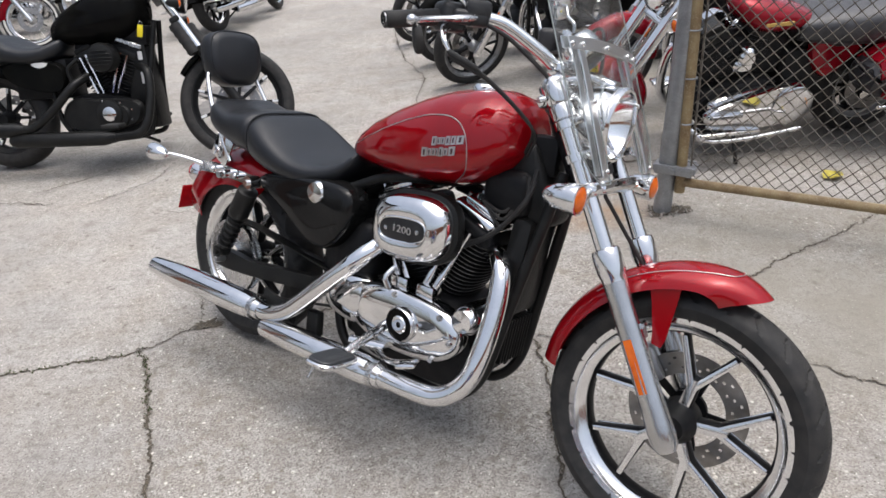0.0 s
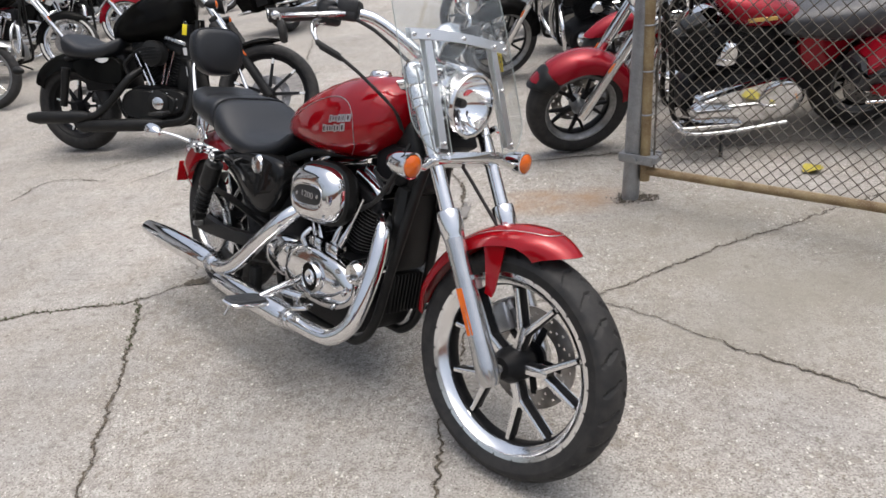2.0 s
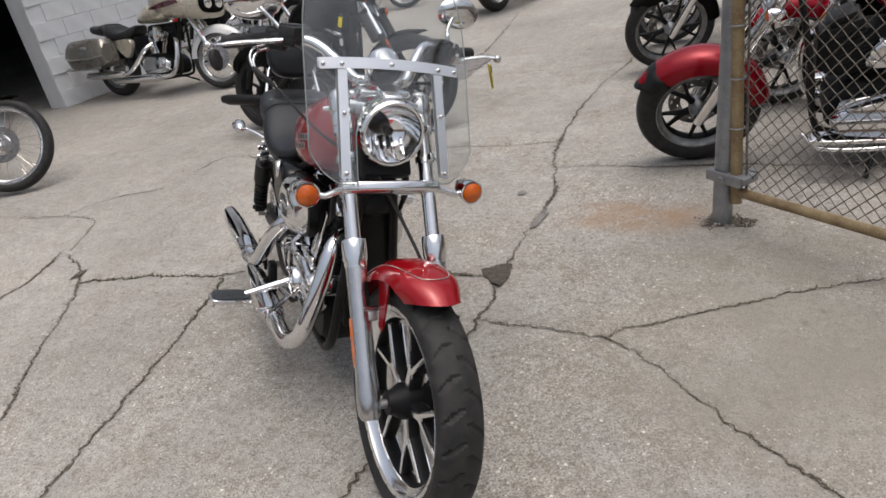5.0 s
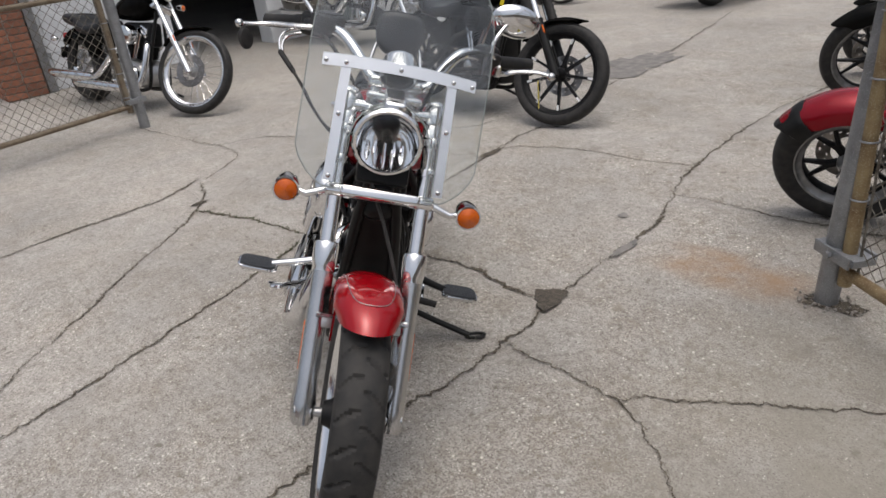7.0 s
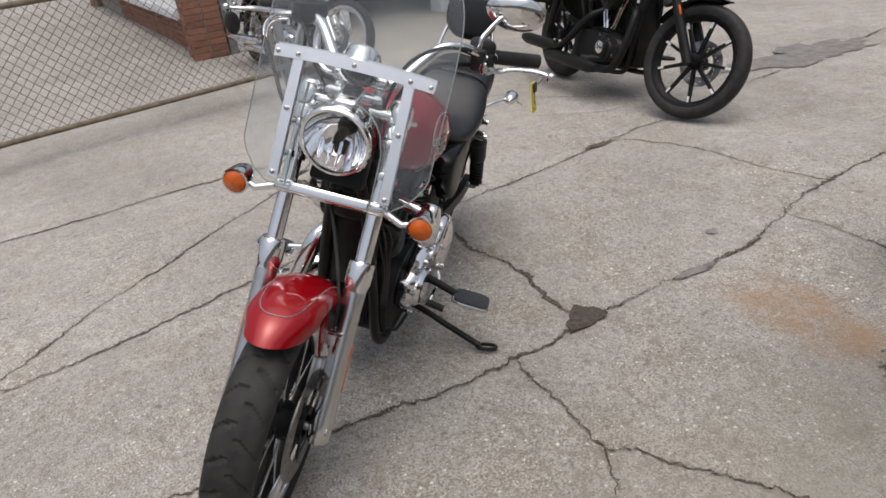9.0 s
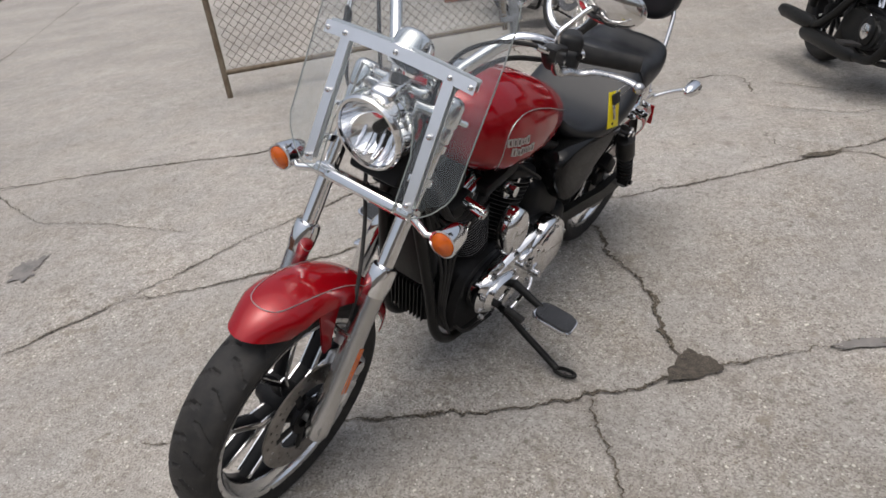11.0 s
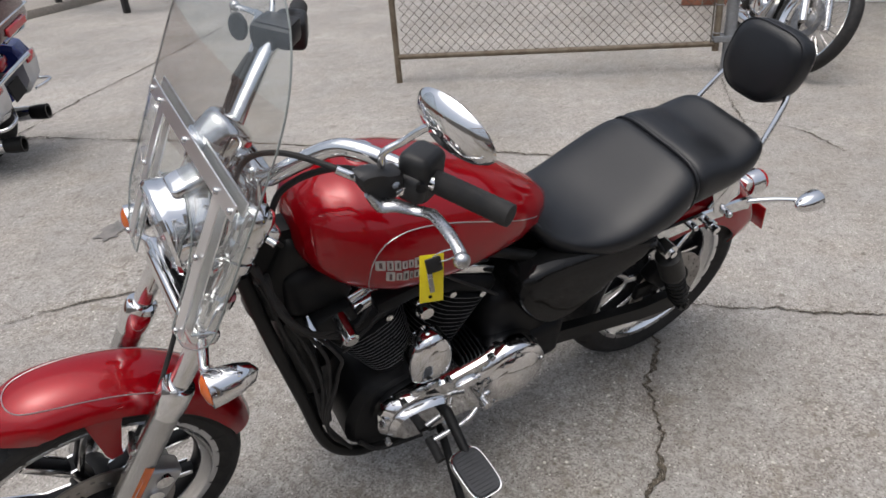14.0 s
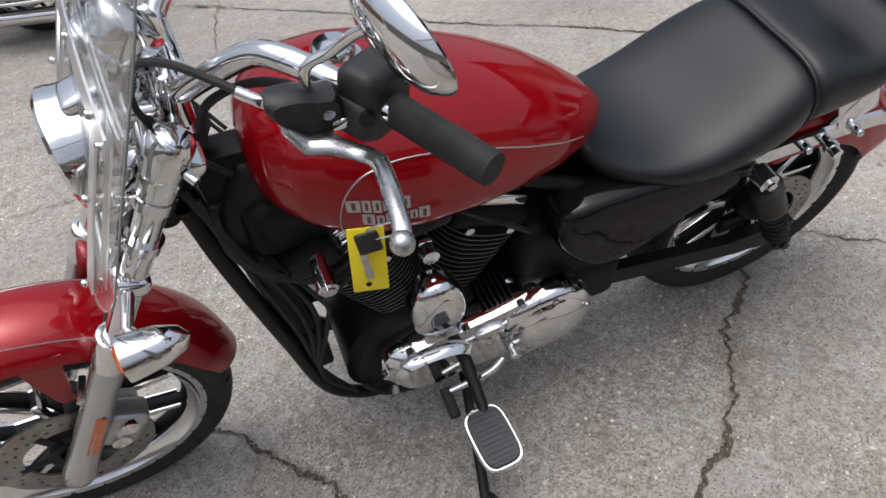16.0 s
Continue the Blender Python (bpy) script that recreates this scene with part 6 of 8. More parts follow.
FIN_SIZE = [(0.064 + 0.0024 * i, 0.090 + 0.0008 * i) for i in range(15)]
fin_me = [mesh_of("cooling_fin", oval_fin(hx, hy, 0.0042), DARK) for hx, hy in FIN_SIZE]
for way, lab in ((1, "front cylinder with black cooling fins"), (-1, "rear cylinder with black cooling fins")):
    cm = Matrix.Translation(CR) @ Matrix.Rotation(radians(22.5) * way, 4, "Y")
    cyl = part("cylinder", tube([(0, 0, 0.08), (0, 0, 0.32)], 0.060, 28), DARK, bike, lab, cm)
    for i in range(15):
        same("cooling_fin", fin_me[i], cyl, cm @ Matrix.Translation((0, 0, 0.122 + i * 0.0134)))
    part("fin_edges", join(*[moved(oval_fin(hx + 0.0008, hy + 0.0008, 0.0017), Matrix.Translation((0, 0, 0.122 + i * 0.0134))) for i, (hx, hy) in enumerate(FIN_SIZE) if i > 1]), FINEDGE, cyl, "bright machined fin edges", cm)
    head = part("cylinder_head", join(rbox((0, 0.004, 0.334), (0.172, 0.190, 0.050), 0.020, None, 3)), DARK, cyl, "black cylinder head", cm)
    part("rocker_cover", join(rbox((0, 0, 0.370), (0.150, 0.172, 0.036), 0.016, None, 3), rbox((0, 0, 0.395), (0.115, 0.135, 0.022), 0.010, None, 3)), CHROME, cyl, "chrome rocker cover", cm)
    part("rocker_bolt", join(*[rod((x, y, 0.385), (x, y, 0.412), 0.006, 6) for x in (-0.05, 0.05) for y in (-0.06, 0.0, 0.06)], *[rbox((x * 0.011, 0, 0.41), (0.003, 0.10, 0.012), 0.001, None, 1) for x in range(-3, 4)]), STEEL, cyl, "", cm)
    for k in (-1, 1):
        a, b_ = Vector((CR.x + way * 0.045 + k * 0.017, -0.118, 0.455)), cm @ Vector((k * 0.022, -0.098, 0.335))
        part("pushrod_tube", tube([a, a.lerp(b_, 0.3), a.lerp(b_, 0.32), b_], [0.0115, 0.0115, 0.009, 0.009], 14), CHROME, cyl, "chrome pushrod tube")
    part("spark_plug_lead", bent([cm @ Vector((0.05 * way, 0.085, 0.32)), cm @ Vector((0.07 * way, 0.12, 0.33)), (CR.x + way * 0.06, 0.10, 0.72), (CR.x, 0.06, 0.755)], 0.004, 6, 8), RUBBER, cyl)
    for x in (-0.045, 0.045):
        part("head_bolt", rod(cm @ Vector((x, 0.09, 0.318)), cm @ Vector((x, 0.106, 0.318)), 0.009, 8), CHROME, cyl)
part("tappet_block", join(*[rbox((CR.x + k * 0.048, -0.118, 0.45), (0.062, 0.045, 0.05), 0.008, None, 2) for k in (-1, 1)]), CHROME, bike, "chrome tappet blocks")
GEAR_OUT = [(0.545, 0.32), (0.59, 0.280), (0.69, 0.252), (0.85, 0.258), (0.945, 0.30), (0.965, 0.37), (0.92, 0.430), (0.80, 0.447), (0.65, 0.445), (0.56, 0.41)]
gear = part("gear_cover", domed(GEAR_OUT, [(-0.105, 0.98), (-0.115, 1.0), (-0.142, 1.0), (-0.156, 0.96), (-0.164, 0.87), (-0.169, 0.7), (-0.171, 0.45), (-0.172, 0.02)]), CHROME, bike, "chrome gear case cover")
part("sprocket_cover", domed([(0.42, 0.355), (0.44, 0.30), (0.56, 0.275), (0.64, 0.31), (0.65, 0.43), (0.56, 0.445), (0.45, 0.415)], [(-0.10, 0.98), (-0.125, 1.0), (-0.145, 0.96), (-0.160, 0.82), (-0.168, 0.5), (-0.170, 0.02)]), CHROME, bike, "chrome sprocket cover")
part("timer_cover", moved(lathe([(0.052, 0.02), (0.052, -0.018), (0.046, -0.026), (0.044, -0.020)], 40), Matrix.Translation((0.772, -0.162, 0.358))), CHROME, gear, "round timer cover rim")
part("timer_plate", moved(lathe([(0.045, -0.022), (0.030, -0.023), (0.001, -0.022)], 36), Matrix.Translation((0.772, -0.162, 0.358))), BLACKGLOSS, gear, "black timer cover face")
part("timer_badge", moved(lathe([(0.026, -0.024), (0.022, -0.0275), (0.009, -0.0265), (0.008, -0.024)], 30), Matrix.Translation((0.772, -0.162, 0.358))), CHROME, gear, "chrome ring")
for x, z in ((0.575, 0.32), (0.61, 0.42), (0.71, 0.270), (0.88, 0.285), (0.935, 0.350), (0.895, 0.412), (0.73, 0.430), (0.48, 0.38), (0.54, 0.405)):
    part("cover_bolt", join(rod((x, -0.160, z), (x, -0.170, z), 0.0085, 10), rod((x, -0.168, z), (x, -0.172, z), 0.004, 6)), STEEL, gear)
part("oil_filter", moved(lathe([(0.002, -0.02), (0.030, -0.018), (0.040, -0.004), (0.042, 0.015), (0.042, 0.11), (0.002, 0.11)], 36), Matrix.Translation((0.968, -0.150, 0.425))), CHROME, bike, "round chrome tappet housing")
part("breather_pipe", bent([(0.70, -0.14, 0.50), (0.69, -0.165, 0.47), (0.70, -0.16, 0.44)], 0.008, 5, 10), CHROME, bike)

# air cleaner
AC = Vector((0.772, -0.145, 0.634))


def stadium(half_l, half_h, n=40, e=0.72):
    out = []
    for k in range(n):
        a = 2 * math.pi * k / n
        c, s_ = math.cos(a), math.sin(a)
        out.append((half_l * math.copysign(abs(c) ** e, c), half_h * math.copysign(abs(s_) ** e, s_)))
    return out


def stack(levels, m=None):
    return loft([[(AC.x + x, AC.y + y, AC.z + z + 0.09 * x) for x, z in stadium(l * 1.08, h * 1.04)] for y, l, h in levels])


part("air_cleaner_base", stack([(0.055, 0.10, 0.07), (0.02, 0.132, 0.096), (0.012, 0.136, 0.100), (-0.012, 0.134, 0.098), (-0.016, 0.128, 0.092)]), BLACK, bike, "black air cleaner backing plate")
ac = part("air_cleaner", stack([(-0.012, 0.122, 0.090), (-0.03, 0.121, 0.089), (-0.050, 0.113, 0.082), (-0.062, 0.098, 0.069), (-0.068, 0.080, 0.054), (-0.069, 0.077, 0.034), (-0.066, 0.074, 0.031)]), CHROME, bike, "oval chrome air cleaner cover", angle=60)
part("inset", stack([(-0.0655, 0.074, 0.031), (-0.0665, 0.070, 0.028), (-0.0665, 0.002, 0.001)]), PLASTIC, ac, "dark inset plate")
part("inset_rim", tube([(AC.x + x, AC.y - 0.0685, AC.z + z + 0.09 * x) for x, z in stadium(0.082, 0.034) + stadium(0.082, 0.034)[:1]], 0.0022, 6), CHROME, ac)
part("inset_screw", join(*[moved(lathe([(0.001, -0.004), (0.006, -0.003), (0.0065, 0)], 14), Matrix.Translation((AC.x + s * 0.054, AC.y - 0.067, AC.z + s * 0.005))) for s in (-1, 1)]), STEEL, ac)
txt = bpy.data.curves.new("number_text", "FONT")
txt.body, txt.size, txt.extrude, txt.align_x, txt.align_y = "1200", 0.030, 0.0008, "CENTER", "CENTER"
txt_ob = bpy.data.objects.new("number_text", txt)
scene.collection.objects.link(txt_ob)
bpy.context.view_layer.update()
num_me = bpy.data.meshes.new_from_object(txt_ob.evaluated_get(bpy.context.evaluated_depsgraph_get()))
bpy.data.objects.remove(txt_ob)
num_me.materials.clear()
num_me.materials.append(SILVERTRIM)
number = new("number", num_me)
number.parent, number["label"] = ac, "silver figures 1200"
number.matrix_local = Matrix.Translation((AC.x, AC.y - 0.0675, AC.z)) @ pose(0, 0, 0, 90, 0, 0) @ Matrix.Diagonal((1.15, 0.9, 1, 1))
part("intake", rbox((0.79, -0.05, 0.64), (0.10, 0.13, 0.09), 0.02, None, 3), DARK, bike, "black carburettor body")

# left side covers
UP = Matrix.Translation((-0.005, 0, 0.026))
prim = part("primary_cover", join(plate([(0.425, 0.33), (0.435, 0.275), (0.48, 0.235), (0.56, 0.225), (0.70, 0.225), (0.82, 0.222), (0.885, 0.25), (0.905, 0.31), (0.885, 0.365), (0.83, 0.392), (0.68, 0.412), (0.56, 0.44), (0.47, 0.425), (0.435, 0.385)], 0.10, 0.168, 0.018, 2)), CHROME, bike, "long chrome primary cover", UP)
part("clutch_dome", moved(lathe([(0.108, -0.03), (0.107, 0.008), (0.100, 0.020), (0.090, 0.024), (0.086, 0.022), (0.080, 0.028), (0.060, 0.038), (0.03, 0.043), (0.001, 0.044)], 48), Matrix.Translation((0.535, 0.165, 0.335))), CHROME, prim, "round clutch cover", UP)
part("stator_dome", plate([(0.70, 0.285), (0.73, 0.25), (0.84, 0.245), (0.88, 0.28), (0.88, 0.33), (0.84, 0.362), (0.74, 0.358), (0.70, 0.33)], 0.15, 0.186, 0.014, 2), CHROME, prim, "raised front bulge", UP)
part("inspection_cover", join(plate([(0.63, 0.385), (0.63, 0.355), (0.70, 0.350), (0.70, 0.378)], 0.16, 0.178, 0.005, 2)), CHROME, prim, "", UP)
for x, z in ((0.442, 0.36), (0.50, 0.432), (0.60, 0.428), (0.72, 0.405), (0.84, 0.388), (0.895, 0.335), (0.88, 0.25), (0.72, 0.228), (0.60, 0.228), (0.45, 0.27)):
    part("cover_bolt", join(rod((x, 0.16, z), (x, 0.176, z), 0.0085, 10), rod((x, 0.174, z), (x, 0.178, z), 0.004, 6)), STEEL, prim, "", UP)
for a in (0.4, 1.6, 2.8, 4.0, 5.2):
    part("clutch_bolt", rod((0.535 + 0.09 * math.cos(a), 0.17, 0.335 + 0.09 * math.sin(a)), (0.535 + 0.09 * math.cos(a), 0.192, 0.335 + 0.09 * math.sin(a)), 0.007, 8), STEEL, prim, "", UP)
for i in range(6):
    part("case_fin", rbox((0.60 + 0.012 * i, 0.10, 0.445), (0.004, 0.10, 0.07), 0.001, pose(0, 0, 0, 0, 20, 0), 1), DARK, bike)
horn_out = [(0.735, 0.482), (0.815, 0.480), (0.832, 0.530), (0.828, 0.600), (0.785, 0.640), (0.735, 0.618), (0.716, 0.540)]
horn = part("horn_cover", domed(horn_out, [(0.135, 0.9), (0.14, 1.0), (0.172, 1.0), (0.182, 0.95), (0.190, 0.84), (0.195, 0.6), (0.197, 0.3), (0.1975, 0.02)], 3), CHROME, bike, "rounded chrome horn cover")
part("horn_bracket", join(rbox((0.777, 0.115, 0.672), (0.03, 0.03, 0.05), 0.010, None, 3), rod((0.777, 0.10, 0.68), (0.777, 0.150, 0.68), 0.016, 16)), CHROME, bike, "chrome horn bracket")
part("coil_cover", rbox((0.80, 0.09, 0.715), (0.16, 0.05, 0.04), 0.012, pose(0, 0, 0, 0, 10, 0), 2), DARK, bike)
part("ignition_switch", join(rod((0.96, 0.10, 0.71), (0.96, 0.16, 0.70), 0.018, 16), rod((0.96, 0.16, 0.70), (0.96, 0.166, 0.699), 0.013, 16)), CHROME, bike)

# exhaust
part("front_exhaust_pipe", bent([(0.965, -0.055, 0.60), (1.005, -0.085, 0.592), (1.038, -0.115, 0.56), (1.052, -0.15, 0.46), (1.048, -0.185, 0.355), (1.028, -0.205, 0.285), (0.975, -0.225, 0.235), (0.90, -0.236, 0.220), (0.74, -0.243, 0.217)], 0.0275, 8, 22), CHROME, bike, "chrome front exhaust pipe")
part("rear_exhaust_pipe", bent([(0.655, -0.09, 0.575), (0.635, -0.15, 0.545), (0.60, -0.195, 0.50), (0.52, -0.222, 0.42), (0.42, -0.238, 0.325), (0.36, -0.245, 0.280), (0.30, -0.249, 0.257), (0.24, -0.252, 0.252)], 0.0275, 8, 22), CHROME, bike, "chrome rear exhaust pipe")
part("upper_muffler", tube([(0.26, -0.252, 0.252), (0.225, -0.252, 0.252), (0.19, -0.253, 0.252), (0.09, -0.258, 0.252), (-0.12, -0.268, 0.251), (-0.19, -0.272, 0.251), (-0.29, -0.278, 0.252), (-0.315, -0.279, 0.252)], [0.030, 0.036, 0.042, 0.0435, 0.0435, 0.041, 0.033, 0.031], 28), CHROME, bike, "long chrome muffler with tapered end")
part("lower_muffler", tube([(0.78, -0.243, 0.217), (0.75, -0.243, 0.217), (0.72, -0.244, 0.216), (0.50, -0.248, 0.210), (0.42, -0.250, 0.208), (0.31, -0.252, 0.205), (0.28, -0.252, 0.204)], [0.030, 0.036, 0.042, 0.0425, 0.041, 0.034, 0.031], 28), CHROME, bike, "lower chrome muffler")
for c in ((-0.3155, -0.279, 0.252), (0.2795, -0.252, 0.204)):
    part("muffler_outlet", moved(lathe([(0.026, -0.002), (0.026, 0.02), (0.001, 0.02)], 24), Matrix.Translation(c) @ pose(0, 0, 0, 0, 0, -90)), DARK, bike, "dark muffler mouth")
for c in ((0.23, -0.252, 0.252), (0.755, -0.243, 0.217)):
    part("pipe_clamp", tube([Vector(c) - Vector((0.007, 0, 0)), Vector(c) + Vector((0.007, 0, 0))], 0.0405, 24), STEEL, bike, "steel pipe clamp")
part("muffler_bracket", join(rbox((0.30, -0.215, 0.275), (0.16, 0.012, 0.05), 0.004, pose(0, 0, 0, 0, 12, 0)), rbox((0.45, -0.20, 0.24), (0.05, 0.03, 0.12), 0.006)), BLACK, bike, "black muffler bracket")

# frame
for s in (-1, 1):
    part("frame_tube", bent([(1.128, s * 0.03, 0.84), (1.103, s * 0.055, 0.70), (1.050, s * 0.08, 0.45), (1.010, s * 0.092, 0.27), (0.945, s * 0.095, 0.185), (0.86, s * 0.098, 0.165), (0.60, s * 0.10, 0.165), (0.48, s * 0.10, 0.20), (0.44, s * 0.10, 0.35), (0.43, s * 0.10, 0.60)], 0.0155, 7, 14), BLACK, bike, "black frame tube")
    part("frame_tube", bent([(1.04, s * 0.03, 0.86), (0.85, s * 0.05, 0.77), (0.60, s * 0.075, 0.735), (0.40, s * 0.10, 0.66), (0.10, s * 0.112, 0.64)], 0.0155, 7, 14), BLACK, bike)
part("frame_backbone", tube([(1.04, 0, 0.87), (0.60, 0, 0.76), (0.45, 0, 0.66)], 0.022, 14), BLACK, bike)
reg = part("regulator", rbox((1.005, 0, 0.36), (0.045, 0.13, 0.14), 0.008, pose(0, 0, 0, 0, 6, 0), 2), BLACK, bike, "finned black voltage regulator")
for i in range(9):
    part("fin", rbox((1.033, -0.056 + 0.014 * i, 0.36), (0.016, 0.004, 0.13), 0.001, pose(0, 0, 0, 0, 6, 0), 1), BLACK, reg)
part("electrics_panel", rbox((1.035, 0, 0.575), (0.07, 0.15, 0.28), 0.03, pose(0, 0, 0, 0, 7, 0), 2), BLACK, bike)
part("battery_box", rbox((0.33, 0, 0.55), (0.36, 0.19, 0.20), 0.02, None, 2), DARK, bike, "black battery box")
part("wiring", join(*[bent([(1.10 + 0.008 * k, 0.05 * math.cos(k), 0.82 - 0.02 * k), (1.07 - 0.03 * k, 0.07 + 0.012 * k, 0.68 - 0.02 * k), (1.03 - 0.02 * k, 0.10, 0.52), (1.01, 0.10 + 0.006 * k, 0.36), (0.95, 0.11, 0.22)], 0.0045, 6, 8) for k in range(4)], *[bent([(1.04, -0.04 - 0.01 * k, 0.82), (1.0, -0.075, 0.72 - 0.02 * k), (0.93, -0.08, 0.735)], 0.0045, 6, 8) for k in range(3)]), RUBBER, bike, "black wiring loom")
part("oil_line", bent([(0.93, 0.115, 0.24), (0.88, 0.13, 0.195), (0.76, 0.14, 0.19)], 0.006, 6, 8), RUBBER, bike)

part("gearbox", join(rbox((0.47, 0, 0.44), (0.22, 0.23, 0.30), 0.04, None, 3), rbox((0.40, 0.03, 0.35), (0.16, 0.20, 0.14), 0.03, None, 3)), DARK, bike, "black gearbox housing")
part("neck_cover", rbox((1.045, 0, 0.79), (0.10, 0.10, 0.22), 0.03, pose(0, 0, 0, 0, -26, 0), 3), BLACK, bike, "black cover round the frame neck")
for k, s in enumerate((1, 1, 1, -1, -1)):
    part("hose", bent([(1.12 - 0.015 * k, s * (0.055 + 0.006 * k), 0.90 - 0.02 * k), (1.08, s * (0.09 + 0.008 * k), 0.80 - 0.01 * k), (1.04 - 0.02 * k, s * 0.10, 0.70 - 0.015 * k), (0.96 - 0.03 * k, s * 0.095, 0.675 - 0.02 * k), (0.90 - 0.03 * k, s * 0.08, 0.70)], 0.0065, 6, 8), RUBBER, bike, "black hose")
part("wiring_cover", rbox((0.985, 0, 0.765), (0.15, 0.15, 0.13), 0.035, None, 3), DARK, bike, "black wiring cover under the tank")
part("coil", join(rbox((0.965, 0.075, 0.695), (0.09, 0.055, 0.055), 0.012, pose(0, 0, 0, 0, 20, 0), 2)), DARK, bike, "black ignition coil")

# foot controls and side stand
def footboard(s, cx, cy, cz, tilt, rot):
    m = Matrix.Translation((cx, s * cy, cz)) @ pose(0, 0, 0, s * tilt, 0, rot)
    out = [(x, z) for x, z in stadium(0.046, 0.069, 32, 0.5)]
    fl = lambda sh: ([(x, z, y) for x, y, z in sh[0]], sh[1])
    b_ = part("foot_peg", fl(plate(out, -0.008, 0.006, 0.004)), CHROME, bike, "chrome foot peg pad with black rubber", m)
    part("rubber_pad", fl(plate([(x * 0.87, z * 0.90) for x, z in out], 0.005, 0.0125, 0.003)), PADRUBBER, b_, "black ribbed rubber", m)
    part("rib", join(*[rbox((0, 0.010 * k, 0.0128), (0.060, 0.004, 0.002), 0.0006, None, 1) for k in range(-5, 6)]), PADRUBBER, b_, "", m)
    part("wear_peg", rod((-0.02, 0.04 * s, -0.01), (-0.03, 0.05 * s, -0.05), 0.004, 8), STEEL, b_, "", m)
    part("peg_arm", tube([(cx - 0.01, s * 0.13, cz + 0.055), (cx - 0.005, s * (cy - 0.05), cz + 0.005)], [0.016, 0.012], 12), BLACK if s > 0 else CHROME, bike)


footboard(1, 0.728, 0.345, 0.284, -4, 4)
footboard(-1, 0.725, 0.385, 0.292, 6, 4)
part("shift_lever", bent([(0.64, 0.198, 0.305), (0.675, 0.212, 0.295), (0.73, 0.210, 0.275), (0.77, 0.208, 0.262)], 0.0075, 6, 10), CHROME, bike, "chrome shift lever")
part("shift_rubber", rod((0.775, 0.198, 0.262), (0.775, 0.262, 0.252), 0.0125, 14), RUBBER, bike, "black rubber shift peg")
part("shift_shaft", rod((0.615, 0.15, 0.315), (0.615, 0.212, 0.315), 0.012, 12), CHROME, bike)
part("brake_pedal", join(bent([(0.70, -0.19, 0.26), (0.78, -0.235, 0.27), (0.86, -0.27, 0.30), (0.90, -0.285, 0.315)], 0.0085, 6, 10), rbox((0.905, -0.295, 0.32), (0.055, 0.045, 0.014), 0.006, pose(0, 0, 0, 0, -15, 20), 2)), CHROME, bike, "chrome brake pedal")
part("brake_master", tube([(0.72, -0.17, 0.265), (0.60, -0.19, 0.255)], 0.016, 14), CHROME, bike)
stand = part("side_stand", bent([(0.70, 0.11, 0.19), (0.715, 0.18, 0.184), (0.735, 0.27, 0.164), (0.755, 0.36, 0.146), (0.768, 0.41, 0.137)], 0.0115, 6, 10), BLACK, bike, "black side stand")
part("stand_foot", tube([(0.760 + 0.03 * math.cos(a) * 0.5, 0.434 + 0.034 * math.sin(a), 0.1345 + 0.009 * math.sin(a)) for a in np.linspace(0, 2 * math.pi, 20)], 0.0065, 8), BLACK, stand, "looped stand foot")
part("stand_spring", tube([(0.72 + 0.006 * math.cos(i), 0.15 + 0.0035 * i, 0.176 + 0.006 * math.sin(i)) for i in range(36)], 0.0022, 6), STEEL, stand)
part("stand_bracket", rbox((0.70, 0.105, 0.19), (0.07, 0.05, 0.06), 0.01, None, 2), BLACK, bike)

# key tag on the clutch lever
TAG = Vector((0.511, 2.124, 0.953))
tm = pose(TAG.x, TAG.y, TAG.z, 0, -5, -52)
tag = thing("key_tag", tm, "yellow plastic key tag with key hanging from a hand lever", "key tag")
part("tag_plate", rbox((0, 0, -0.012), (0.036, 0.0012, 0.078), 0.004, None, 2), YELLOW, tag)
part("tag_hole", rod((0.002, -0.001, -0.042), (0.002, 0.001, -0.042), 0.003, 12), DARK, tag)
part("key_head", rbox((-0.002, 0.004, 0.012), (0.024, 0.005, 0.024), 0.005, pose(0, 0, 0, 0, 12, 0), 2), PLASTIC, tag, "black key head")
part("key_blade", rbox((0.002, 0.004, -0.016), (0.0075, 0.002, 0.034), 0.0008, pose(0, 0, 0, 0, 8, 0), 1), STEEL, tag)
part("scribble", join(rbox((0.008, -0.0012, -0.004), (0.018, 0.0008, 0.002), 0, pose(0, 0, 0, 0, 30, 0)), rbox((0.010, -0.0012, -0.022), (0.002, 0.0008, 0.02), 0)), SIGNBLACK, tag)
hook, key_top = tm.inverted() @ BIKE @ BARS @ Vector((0.929, 0.424, 1.156)), Vector((-0.001, 0.004, 0.020))
across = (hook - key_top).cross(Vector((0, 1, 0))).normalized()
part("key_ring", tube([(hook + key_top) / 2 + (hook - key_top) * 0.56 * math.cos(a) + across * 0.008 * math.sin(a) for a in np.linspace(0, 2 * math.pi, 28)], 0.0011, 6), STEEL, tag)

# oval fob hanging from the brake lever
fob = thing("key_fob", pose(0.007, 1.498, 1.191, 0, 0, 12), "black oval rubber key fob hanging from a hand lever", "key fob")
part("pad", loft([[(x, 0.021 * k * math.cos(a), 0.030 * k * math.sin(a)) for a in [2 * math.pi * i / 24 for i in range(24)]] for x, k in ((-0.010, 0.55), (-0.008, 0.9), (-0.003, 1.0), (0.003, 1.0), (0.008, 0.9), (0.010, 0.55))]), RUBBER, fob)
part("loop", tube([(0, -0.003 + 0.006 * math.cos(a), 0.034 + 0.012 * math.sin(a)) for a in np.linspace(0, 2 * math.pi, 18)], 0.0015, 6), STEEL, fob)

